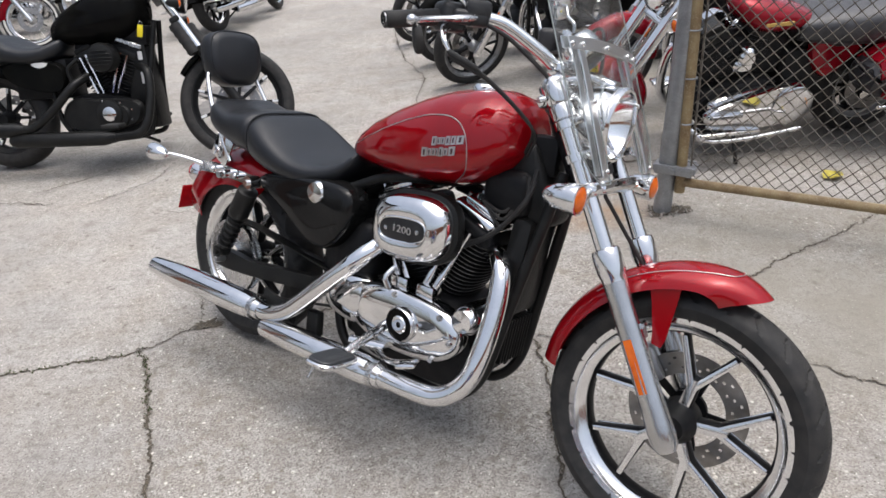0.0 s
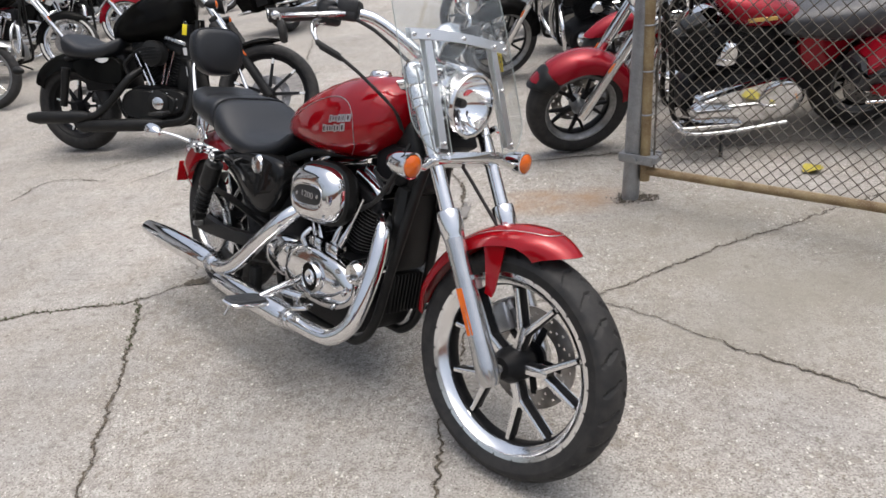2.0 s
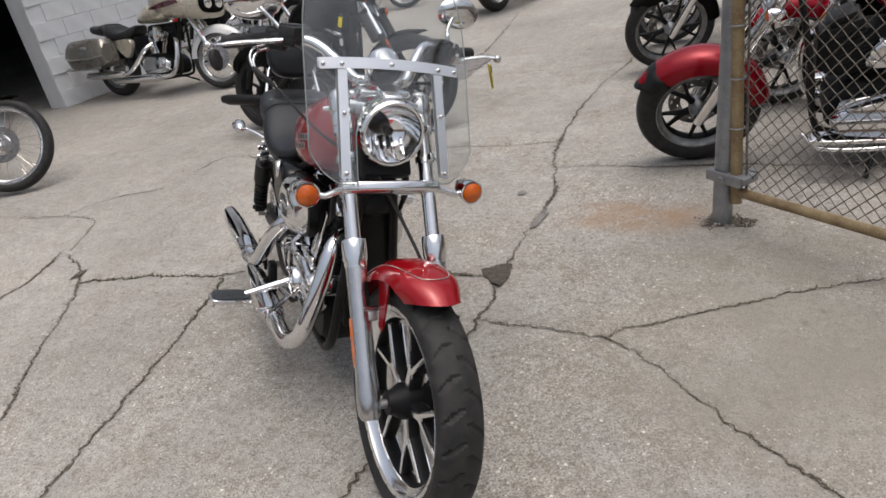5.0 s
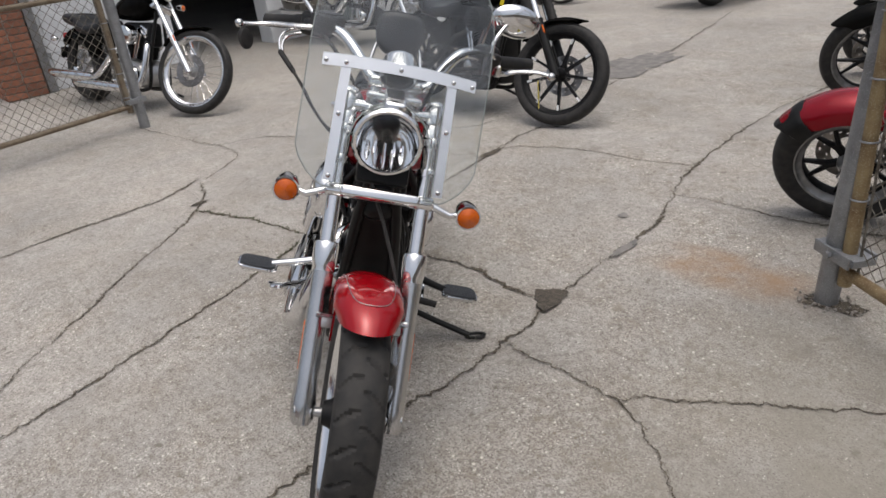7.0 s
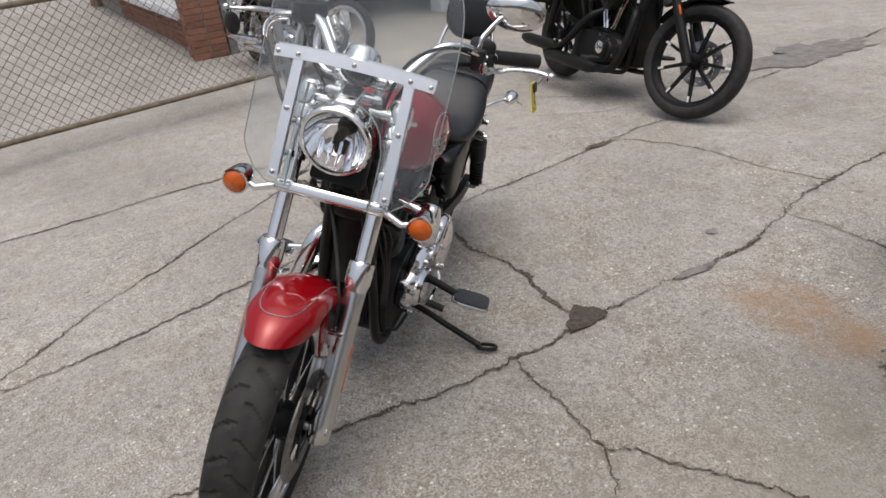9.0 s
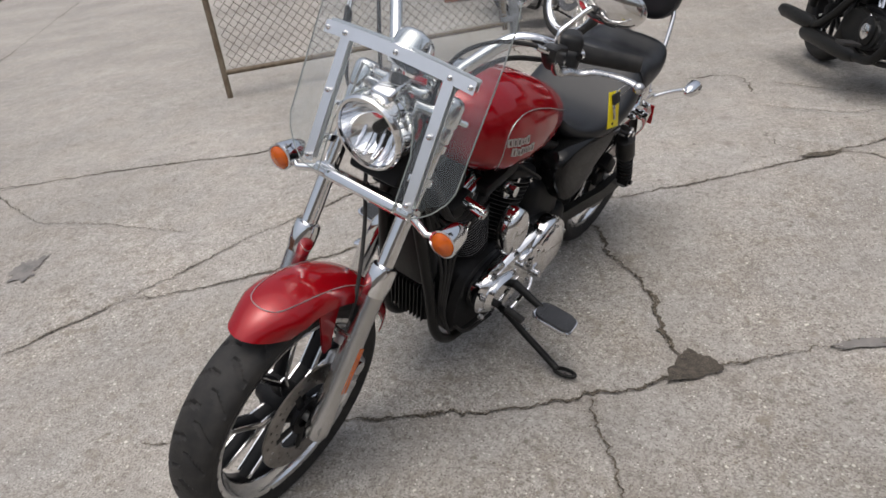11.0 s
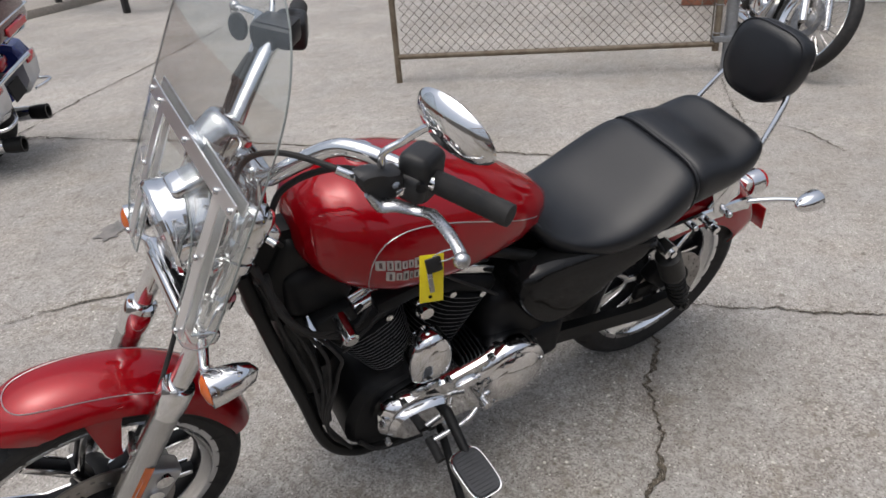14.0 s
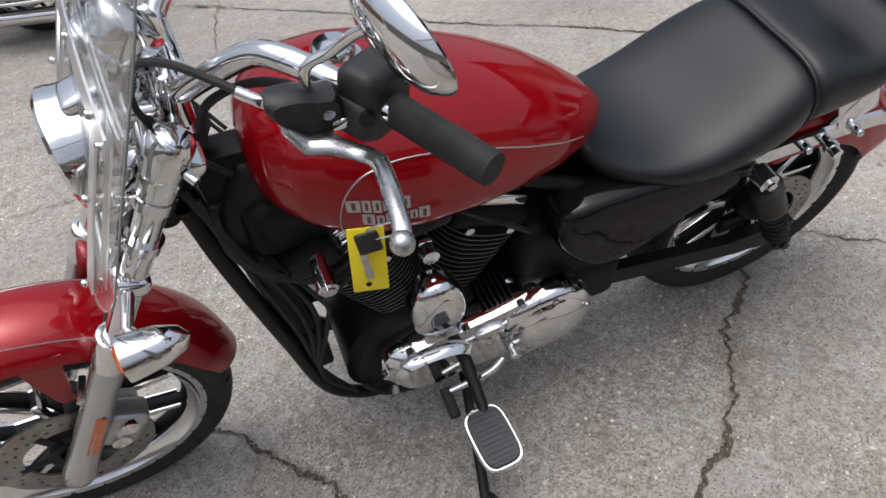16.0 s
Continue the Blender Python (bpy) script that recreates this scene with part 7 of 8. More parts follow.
# ---- the other parked motorcycles ----
def wire_spokes(rr, n=40):
    return join(*[tube([(0.03 * math.cos(a), s * 0.03, 0.03 * math.sin(a)), ((rr - 0.02) * math.cos(a + s * 0.35), 0, (rr - 0.02) * math.sin(a + s * 0.35))], 0.0017, 4, False) for k in range(n) for a, s in ((2 * math.pi * k / n, 1 if k % 2 else -1),)])


FIN = mesh_of("cooling_fin", rbox((0, 0, 0), (0.145, 0.175, 0.006), 0.002, None, 1), DARK)


def park(name, x, y, rot, label, *, paint, fenders=None, wb=1.60, R=(0.33, 0.32), tw=(0.11, 0.15), rake=31, lean=12, wheels="cast", whitewall=False, black=False,
         bags=None, fairing=None, screen=False, topcase=None, guard=False, pipes="low", bars=0.0, fork_mat=None, fullfender=True, stretch=0.0, tarp=False, steer=14, dark=False, tip=None, lid=None, solo=False, low=0.0, band=None):
    """A parked cruiser, leaning on its stand, built like the others from its wheels up; x, y is its rear contact."""
    b = thing("motorcycle", pose(x, y, 0.002, 0, 0, rot) @ pose(0, 0, 0, -lean, 0, 0), label, "motorcycle", "parked motorcycles")
    bright = BLACK if black else CHROME
    shine = BLACK if black or dark else CHROME
    fmat = fenders or paint
    fa, ra = Vector((wb, 0, R[0])), Vector((0, 0, R[1]))
    for nm, c, rad, w in (("front_wheel", fa, R[0], tw[0]), ("rear_wheel", ra, R[1], tw[1])):
        m = Matrix.Translation(c)
        rr = rad - w * 0.62 + 0.004
        wh = part(nm, tyre_shape(rad, w, 72), RUBBER, b, "", m, 30)
        lips, barrel = rim_shapes(rr, w * 0.36)
        part("rim", lips, DARK if black else FINEDGE if dark else CHROME, wh, "", m)
        part("rim_barrel", barrel, DARK if black or wheels == "cast" else CHROME, wh, "", m)
        if whitewall:
            part("whitewall", join(*[lathe([(rr + 0.012, s * w * 0.452), (rr + 0.018, s * w * 0.505), (rad - 0.030, s * w * 0.500), (rad - 0.028, s * w * 0.47)], 60) for s in (-1, 1)]), WHITEWALL, wh, "white sidewall", m)
        if wheels == "wire":
            part("wire_spokes", wire_spokes(rr), CHROME, wh, "chrome wire spokes", m)
        elif wheels == "nine":
            for k in range(9):
                t = m @ Matrix.Rotation(2 * math.pi * k / 9, 4, "Y")
                part("spoke", loft([[(r, o, h) for o, h in ((-0.012, -q), (0.012, -q), (0.012, q), (-0.012, q))] for r, q in ((0.03, 0.011), (rr - 0.03, 0.007))]), DARK, wh, "", t)
                part("spoke_tip", join(*[rbox((rr - 0.052, s * 0.0135, 0), (0.042, 0.004, 0.014), 0.001, None, 1) for s in (-1, 1)]), BRIGHTTIP, wh, "bright machined spoke tip", t)
        else:
            for k in range(5):
                part("spoke", y_spoke(0.036, rr - 0.03, 0.24, 0.010, 0.016), DARK, wh, "", m @ Matrix.Rotation(2 * math.pi * k / 5 + 0.3, 4, "Y"))
        part("hub", lathe([(0.002, -0.07), (0.03, -0.068), (0.046, -0.03), (0.046, 0.03), (0.03, 0.068), (0.002, 0.07)], 24), DARK if black else ALU, wh, "", m)
        part("brake_disc", drilled_disc(0.08, 0.14, -0.066 if nm == "front_wheel" and not black else 0.07, 0.005, 48), DISCSTEEL, wh, "", m)
    rk = radians(rake)
    fl = lambda s, yy=0.0, ah=0.0: Vector((fa.x - s * math.sin(rk) + ah * math.cos(rk), yy, fa.z + s * math.cos(rk) + ah * math.sin(rk)))
    L = 0.80 + stretch
    half = 0.105
    for s in (-1, 1):
        part("fork_slider", tube([fl(-0.03, s * half), fl(0.02, s * half), fl(0.36, s * half), fl(0.38, s * half)], [0.026, 0.031, 0.028, 0.033], 14), fork_mat or (BLACK if black else CHROME), b)
        part("fork_tube", tube([fl(0.36, s * half), fl(L, s * half)], 0.022 if not bags else 0.032, 14), CHROME, b)
        if black:
            part("fork_boot", tube([fl(0.36 + 0.02 * i, s * half) for i in range(11)], [0.036 if i % 2 else 0.030 for i in range(11)], 14), RUBBER, b, "ribbed rubber fork boot")
        part("fork_reflector", rbox(fl(0.30, s * (half + 0.02), 0.022), (0.012, 0.012, 0.06), 0.003, pose(0, 0, 0, 0, -rake, 0), 1), AMBER, b)
    part("fork_clamp", join(rbox(fl(L - 0.22, 0, -0.02), (0.06, 0.27, 0.035), 0.01, pose(0, 0, 0, 0, -rake, 0)), rbox(fl(L - 0.03, 0, -0.02), (0.07, 0.27, 0.03), 0.01, pose(0, 0, 0, 0, -rake, 0))), bright, b)
    a0, a1 = ((36 if tip else 40, 178) if fullfender else (72, 150))
    part("front_fender", fender_shape(fa.x, fa.z, R[0] + 0.03, a0, a1, tw[0] * 0.66, 0.07 if fullfender else 0.03, -0.003, 26, 0.03 if fullfender else 0.0, 0.01), fmat, b)
    part("rear_fender", fender_shape(ra.x, ra.z + 0.02, R[1] + 0.04, 50, 172 if fullfender else 150, tw[1] * 0.66, 0.07, -0.003, 26, 0.05), fmat, b)
    hz = fl(L - 0.12, 0, 0.10)
    hmx = Matrix.Translation(hz) @ pose(0, 0, 0, 0, 0, -90)
    if not fairing:
        lamp_ = part("headlight", moved(lathe([(0.002, -0.13), (0.05, -0.11), (0.078, -0.05), (0.086, 0.0), (0.08, 0.008)], 32), hmx), bright, b)
        part("lens", moved(lathe([(0.08, 0.004), (0.05, 0.016), (0.001, 0.022)], 32), hmx), MIRROR, lamp_, "clear lens over a bright bowl")
        for s in (-1, 1):
            house, le = bullet(fl(L - 0.18, s * 0.22, 0.05), 0.03, 0.07)
            sg = part("turn_signal", house, bright, b)
            part("lens", le, AMBER, sg)
    # tank, seat
    tx = wb - 0.47
    tk = [(x - 1.04 + tx - low * 1.3, w, z0 + (-0.01 if solo else 0.035) - low * 1.1, z1 + (0.055 if solo else 0.04) - low * 1.4) for x, w, z0, z1 in TANK]
    if low:
        tk = [(tx - 0.14 + (x_ - tx) * 0.82, w * 0.86, z0, z0 + (z1 - z0) * 0.72) for x_, w, z0, z1 in tk]
    rings = []
    for x_, w, z0, z1 in tk:
        zm = z0 + (z1 - z0) * 0.4
        rings.append([(x_, w * math.copysign(abs(math.cos(a)) ** 0.78, math.cos(a)), zm + (z1 - zm) * math.sin(a) if math.sin(a) > 0 else zm + (zm - z0) * math.sin(a)) for a in [2 * math.pi * k / 28 for k in range(28)]])
    tnk = part("fuel_tank", loft(rings), paint, b, angle=70)
    part("fuel_cap", moved(lathe([(0.001, 0.02), (0.03, 0.018), (0.036, 0.0), (0.04, -0.01)], 20), Matrix.Translation((tx - 0.12 - low * 3, 0, 1.01 - low * 1.95 + (0.015 if solo else 0))) @ pose(0, 0, 0, 90, 0, 0)), bright, tnk)
    st = part("seat", cushion([(x_, w, z0 - 0.02 - low * 0.5, z1 - 0.01 - low * 0.5) for x_, w, z0, z1 in SEAT], 0.016), VINYL, b, "black vinyl seat", angle=60)
    if not black or bags:
        part("pillion_pad", cushion([(x_, w, z0 - low * 0.5, z1 - 0.01 - low * 0.5) for x_, w, z0, z1 in PILL], 0.01), VINYL, st, "", angle=60)
    if tarp:
        part("cover_cloth", cushion([(x_, w, z0 - low, z1 - low * 1.2) for x_, w, z0, z1 in ((0.56, 0.14, 0.72, 0.86), (0.45, 0.20, 0.70, 0.90), (0.30, 0.23, 0.68, 0.92), (0.12, 0.24, 0.68, 0.94), (-0.06, 0.23, 0.70, 0.98), (-0.24, 0.20, 0.72, 0.99), (-0.40, 0.12, 0.74, 0.92))], 0.02), TARP, b, "crumpled grey cover over the seat", angle=60)
    # engine
    cr = Vector((wb - 0.76, 0, 0.36))
    part("crankcase", plate([(cr.x - 0.30, 0.24), (cr.x - 0.2, 0.19), (cr.x + 0.14, 0.19), (cr.x + 0.21, 0.26), (cr.x + 0.18, 0.40), (cr.x - 0.1, 0.47), (cr.x - 0.28, 0.42)], -0.13, 0.13, 0.02, 2), DARK if black or dark else ALU, b)
    for s in (-1, 1):
        part("engine_cover", plate([(cr.x - 0.30, 0.33), (cr.x - 0.26, 0.25), (cr.x - 0.12, 0.22), (cr.x + 0.1, 0.23), (cr.x + 0.16, 0.30), (cr.x + 0.14, 0.38), (cr.x - 0.05, 0.42), (cr.x - 0.22, 0.44)], s * 0.13, s * 0.185, 0.018, 2), bright, b)
        part("cover_dome", moved(lathe([(0.085, 0.02), (0.08, -0.01), (0.06, -0.018), (0.001, -0.02)], 28), Matrix.Translation((cr.x - 0.19 if s > 0 else cr.x + 0.02, s * 0.182, 0.33)) @ (Matrix.Rotation(math.pi, 4, "X") if s > 0 else Matrix())), bright, b)
    for way in (1, -1):
        cm_ = Matrix.Translation(cr) @ Matrix.Rotation(radians(22.5) * way, 4, "Y")
        cy = part("cylinder", tube([(0, 0, 0.08), (0, 0, 0.30)], 0.056, 20), DARK, b, "finned cylinder", cm_)
        for i in range(10):
            same("cooling_fin", FIN, cy, cm_ @ Matrix.Translation((0, 0, 0.12 + 0.02 * i)))
        part("rocker_cover", join(rbox((0, 0, 0.345), (0.145, 0.175, 0.05), 0.014, None, 2), rbox((0, 0, 0.385), (0.12, 0.14, 0.035), 0.012, None, 2)), shine, cy, "", cm_)
        for k in (-1, 1):
            part("pushrod_tube", rod((cr.x + way * 0.045 + k * 0.017, -0.12, 0.45), tuple(cm_ @ Vector((k * 0.022, -0.10, 0.34))), 0.009, 8), CHROME, cy)
    part("air_cleaner", moved(lathe([(0.085, 0.05), (0.088, -0.01), (0.08, -0.028), (0.05, -0.036), (0.001, -0.038)], 32), Matrix.Translation((cr.x + 0.03, -0.165, 0.66))), bright, b, "round air cleaner")
    part("horn_cover", plate([(cr.x - 0.05, 0.52), (cr.x + 0.05, 0.52), (cr.x + 0.06, 0.57), (cr.x, 0.63), (cr.x - 0.06, 0.57)], 0.12, 0.18, 0.016, 2), bright, b)
    for s in (-1, 1):
        part("frame_tube", bent([(wb - 0.44, s * 0.03, 0.86), (wb - 0.50, s * 0.08, 0.50), (wb - 0.52, s * 0.095, 0.26), (wb - 0.60, s * 0.10, 0.18), (cr.x - 0.2, s * 0.10, 0.18), (cr.x - 0.34, s * 0.10, 0.30), (0.36, s * 0.11, 0.66), (0.05, s * 0.115, 0.66)], 0.016, 5, 10), BLACK, b)
        part("shock", tube([(0.08, s * 0.165, 0.60), (0.0, s * 0.165, 0.34)], [0.03, 0.024], 14), BLACK, b)
        part("side_cover", plate([(0.10, 0.665), (0.52, 0.67), (0.53, 0.49), (0.42, 0.46), (0.15, 0.53)] if solo else [(0.14, 0.655), (0.46, 0.66), (0.50, 0.58), (0.40, 0.42), (0.30, 0.46)], s * 0.10, s * 0.16, 0.014, 2), paint if bags else BLACKGLOSS, b)
        part("foot_peg", rbox((cr.x + 0.10, s * 0.31, 0.27), (0.11 if not bags else 0.32, 0.10, 0.022), 0.008, None, 2), RUBBER if black else CHROME, b)
        if s < 0 or pipes == "dual":
            part("front_exhaust_pipe", bent([(cr.x + 0.19, s * 0.06, 0.60), (cr.x + 0.27, s * 0.12, 0.56), (cr.x + 0.28, s * 0.17, 0.38), (cr.x + 0.22, s * 0.21, 0.22), (cr.x + 0.05, s * 0.225, 0.19)], 0.026, 6, 14), bright, b)
            part("lower_muffler", tube([(cr.x + 0.06, s * 0.225, 0.19), (cr.x - 0.02, s * 0.23, 0.19), (-0.30 if pipes == "dual" else 0.20, s * 0.24, 0.20), (-0.34 if pipes == "dual" else 0.16, s * 0.24, 0.20)], [0.028, 0.045, 0.047, 0.035], 18), bright, b)
            if pipes != "dual":
                part("rear_exhaust_pipe", bent([(cr.x - 0.12, s * 0.10, 0.56), (cr.x - 0.18, s * 0.19, 0.50), (cr.x - 0.32, s * 0.225, 0.36), (cr.x - 0.44, s * 0.24, 0.275), (cr.x - 0.52, s * 0.245, 0.265)], 0.026, 6, 14), bright, b)
                part("upper_muffler", tube([(cr.x - 0.50, s * 0.245, 0.265), (cr.x - 0.56, s * 0.247, 0.265), (-0.16 if solo else -0.24, s * 0.25, 0.27), (-0.23 if solo else -0.32, s * 0.25, 0.275)], [0.028, 0.044, 0.044, 0.032], 18), bright, b)
    part("side_stand", bent([(cr.x - 0.05, 0.12, 0.19), (cr.x, 0.26, 0.13), (cr.x + 0.03, 0.36, 0.085)], 0.011, 5, 8), BLACK, b)
    part("battery_box", rbox((0.33, 0, 0.55), (0.36, 0.19, 0.24), 0.02, None, 2), DARK, b)
    part("wiring_loom", rbox((cr.x + 0.02, 0, 0.66 - low), (0.46, 0.13, 0.22), 0.04, None, 2), DARK, b)
    # handlebar
    top = fl(L, 0, -0.05)
    g = [(top.x, 0, top.z + 0.06), (top.x, 0.06, top.z + 0.06), (top.x - 0.05, 0.14, top.z + 0.15 + bars), (top.x - 0.14, 0.26, top.z + 0.14 + bars), (top.x - 0.26, 0.40, top.z + 0.10 + bars)]
    part("handlebar", bent([(q[0], -q[1], q[2]) for q in g[::-1]] + g[1:], 0.013, 5, 12), CHROME if not black else BLACK, b)
    for s in (-1, 1):
        q0, q1 = Vector((g[3][0], s * g[3][1], g[3][2])), Vector((g[4][0], s * g[4][1], g[4][2]))
        part("grip", tube([q0, q1], 0.018, 14), RUBBER, b)
        part("lever", tube([q0 + Vector((0.06, 0, 0)), q0.lerp(q1, 0.5) + Vector((0.07, 0, -0.01)), q1 + Vector((0.06, s * 0.02, -0.01))], 0.008, 8), CHROME if not black else BLACK, b)
        part("switch_housing", rbox(q0 + Vector((0.02, 0, 0)), (0.06, 0.05, 0.05), 0.012, None, 2), PLASTIC, b)
        mc = q0 + Vector((0.02, s * 0.10, 0.13))
        mir = part("mirror", tube([mc + Vector((0.03, 0, 0)), mc + Vector((0.01, 0, 0)), mc], [0.03, 0.062, 0.064], 20), bright, b)
        part("mirror_stem", rod(tuple(q0 + Vector((0.03, 0, 0.01))), tuple(mc + Vector((0.02, 0, -0.02))), 0.006, 8), bright, mir)
    if not solo:
        part("tail_lamp", rbox((-0.36, 0, 0.62), (0.05, 0.12, 0.07), 0.015, None, 2), REDLENS, b, "red tail lamp")
        part("plate_holder", rbox((-0.40, 0, 0.46), (0.008, 0.18, 0.11), 0.004, pose(0, 0, 0, 0, 10, 0), 1), DARK, b)
    for s in (-1, 1):
        house, le = bullet((-0.32, s * 0.18, 0.60), 0.03, 0.06, -1)
        sg = part("rear_signal", house, bright, b)
        part("lens", le, REDLENS if bags else AMBER, sg)
    if bags:
        for s in (-1, 1):
            bag = part("saddlebag", loft([[(x_, s * (0.17 + yy), z) for yy, z in ((0.0, z0 + 0.03), (0.03, z0), (0.19, z0 + 0.02), (0.22, z0 + 0.10), (0.21, z1 - 0.05), (0.17, z1), (0.03, z1), (0.0, z1 - 0.03))] for x_, z0, z1 in ((0.24, 0.42, 0.63 - low), (0.20, 0.38, 0.68 - low), (0.0, 0.34, 0.70 - low), (-0.30, 0.34, 0.69 - low), (-0.38, 0.37, 0.66 - low), (-0.41, 0.42, 0.60 - low))]), bags, b, "hard saddlebag")
            part("bag_trim", tube([(0.22, s * 0.392, 0.50), (0.0, s * 0.402, 0.48), (-0.30, s * 0.402, 0.48), (-0.40, s * 0.39, 0.50)], 0.008, 8), SILVERTRIM if bags is not TARP else DARK, bag, "bright trim strip")
            part("bag_latch", rbox((-0.05, s * 0.40, 0.60 - low), (0.10, 0.012, 0.03), 0.004, None, 1), CHROME, bag)
            part("bag_guard", bent([(-0.42, s * 0.20, 0.38), (-0.46, s * 0.30, 0.38), (-0.42, s * 0.41, 0.37), (-0.15, s * 0.42, 0.36), (0.2, s * 0.41, 0.36)], 0.011, 5, 10), CHROME, bag, "chrome guard rail")
        part("rear_bar", tube([(-0.42, -0.28, 0.58), (-0.42, 0.28, 0.58)], 0.016, 12), CHROME, b)
    if band:
        for s in (-1, 1):
            part("bag_band", loft([[(x_, s * (0.165 + yy), z) for yy, z in ((0.0, z0 + 0.03), (0.03, z0 - 0.006), (0.195, z0 + 0.014), (0.228, z0 + 0.10), (0.224, z0 + 0.17), (0.0, z0 + 0.17))] for x_, z0 in ((0.242, 0.42), (0.20, 0.38), (0.0, 0.34), (-0.30, 0.34), (-0.385, 0.37), (-0.418, 0.42))]), band, b, "silver lower half of the saddlebag")
            part("bag_lamp", rbox((-0.418, s * 0.29, 0.56), (0.03, 0.13, 0.05), 0.01, None, 2), REDLENS, b, "red saddlebag lamp")
            part("muffler_tip", moved(lathe([(0.044, -0.05), (0.05, 0.0), (0.05, 0.06), (0.036, 0.06), (0.034, 0.0)], 20), Matrix.Translation((-0.36, s * 0.24, 0.20)) @ pose(0, 0, 0, 0, 0, 90)), BLACK, b, "black muffler tip")
    if lid:
        for s in (-1, 1):
            part("bag_lid", loft([[(x_, s * (0.17 + yy), z) for yy, z in ((-0.004, z1 - 0.05), (0.215, z1 - 0.07), (0.222, z1 - 0.03), (0.18, z1 + 0.025), (0.04, z1 + 0.03), (-0.004, z1))] for x_, z1 in ((0.22, 0.64 - low), (0.16, 0.69 - low), (0.0, 0.715 - low), (-0.30, 0.70 - low), (-0.38, 0.67 - low), (-0.415, 0.62 - low))]), lid, b, "red saddlebag lid")
            part("bag_side", loft([[(x_, s * y_, z) for y_, z in ((0.38, zc - h), (0.406, zc - h * 0.8), (0.408, zc + h * 0.8), (0.38, zc + h))] for x_, zc, h in ((0.18, 0.42, 0.02), (0.10, 0.41, 0.04), (-0.30, 0.41, 0.045), (-0.38, 0.42, 0.03))]), lid, b, "red lower panel of the saddlebag")
            part("tank_lettering", rbox((tx - 0.45, s * 0.150, 0.845 - low), (0.15, 0.008, 0.02), 0.002, pose(0, 0, 0, s * 12, 0, 0), 1), GOLD, tnk)
        part("horn_bell", plate([(cr.x - 0.05, 0.56), (cr.x + 0.04, 0.56), (cr.x + 0.05, 0.62), (cr.x, 0.67), (cr.x - 0.05, 0.63)], 0.14, 0.20, 0.016, 2), CHROME, b)
        part("primary_case", plate([(cr.x - 0.46, 0.33), (cr.x - 0.40, 0.23), (cr.x - 0.20, 0.20), (cr.x + 0.10, 0.21), (cr.x + 0.20, 0.28), (cr.x + 0.12, 0.36), (cr.x - 0.15, 0.43), (cr.x - 0.34, 0.46)], 0.15, 0.225, 0.022, 2), CHROME, b, "long chrome primary case")
        part("clutch_cover", moved(lathe([(0.115, -0.01), (0.112, 0.012), (0.10, 0.02), (0.06, 0.026), (0.001, 0.028)], 36), Matrix.Translation((cr.x - 0.30, 0.225, 0.325))), CHROME, b, "round chrome clutch cover")
        part("frame_filler", rbox((cr.x - 0.04, 0, 0.56), (0.54, 0.17, 0.26), 0.07, None, 2), DARK, b, "black engine and wiring mass")
        # plain dark block, added to darken the gap behind the engine
        part("dark_filler", rbox((cr.x - 0.42, 0, 0.45), (0.34, 0.26, 0.30), 0.05, None, 2), DARK, b)
        part("floorboard_rail", bent([(cr.x - 0.30, 0.34, 0.25), (cr.x, 0.36, 0.235), (cr.x + 0.22, 0.35, 0.24), (cr.x + 0.30, 0.30, 0.29)], 0.012, 5, 10), CHROME, b, "chrome floorboard rail")
    if solo:
        part("regulator", join(rbox((wb - 0.575, 0, 0.50), (0.17, 0.15, 0.56), 0.02, pose(0, 0, 0, 0, -4, 0), 2)), BLACK, b, "black regulator and electrics panel")
        for z, h in ((0.66, 0.05), (0.53, 0.07)):
            part("sticker", rbox((wb - 0.54, -0.079, z), (0.028, 0.003, h), 0.001, None, 1), WHITEPAINT, b, "small white sticker")
        part("coil_box", rbox((tx - 0.24, 0, 0.79), (0.46, 0.15, 0.12), 0.02, pose(0, 0, 0, 0, 4, 0), 2), DARK, b)
        part("gearcase", plate([(cr.x - 0.20, 0.42), (cr.x + 0.20, 0.42), (cr.x + 0.24, 0.34), (cr.x + 0.17, 0.24), (cr.x - 0.20, 0.22), (cr.x - 0.30, 0.32)], -0.12, -0.175, 0.02, 2), BLACK, b, "black gear case cover")
        part("timer_cover", moved(lathe([(0.045, 0.01), (0.043, -0.008), (0.032, -0.012), (0.001, -0.012)], 28), Matrix.Translation((cr.x + 0.03, -0.20, 0.33))), CHROME, b, "round chrome timer cover")
        for i in range(10):
            a_ = 0.3 + 0.62 * i
            part("cover_bolt", rod((cr.x - 0.02 + 0.19 * math.cos(a_), -0.17, 0.325 + 0.085 * math.sin(a_)), (cr.x - 0.02 + 0.19 * math.cos(a_), -0.182, 0.325 + 0.085 * math.sin(a_)), 0.006, 8), CHROME, b)
        for i in range(5):
            q_ = 0.075 * math.sqrt(1 - ((i - 2) / 2.7) ** 2)
            part("air_cleaner_slat", rbox((cr.x + 0.03, -0.206, 0.62 + 0.02 * i), (q_ * 2, 0.01, 0.006), 0.002, None, 1), BLACK, b)
        part("head_trim", rbox((cr.x + 0.17, -0.098, 0.735), (0.16, 0.012, 0.026), 0.004, pose(0, 0, 0, 0, 22, 0), 1), STEEL, b, "bright machined head edge")
        part("cover_badge", plate([(0.32, 0.652), (0.44, 0.652), (0.42, 0.628), (0.38, 0.618), (0.34, 0.628)], -0.158, -0.164, 0.002, 1), WHITEPAINT, b, "white half-round badge")
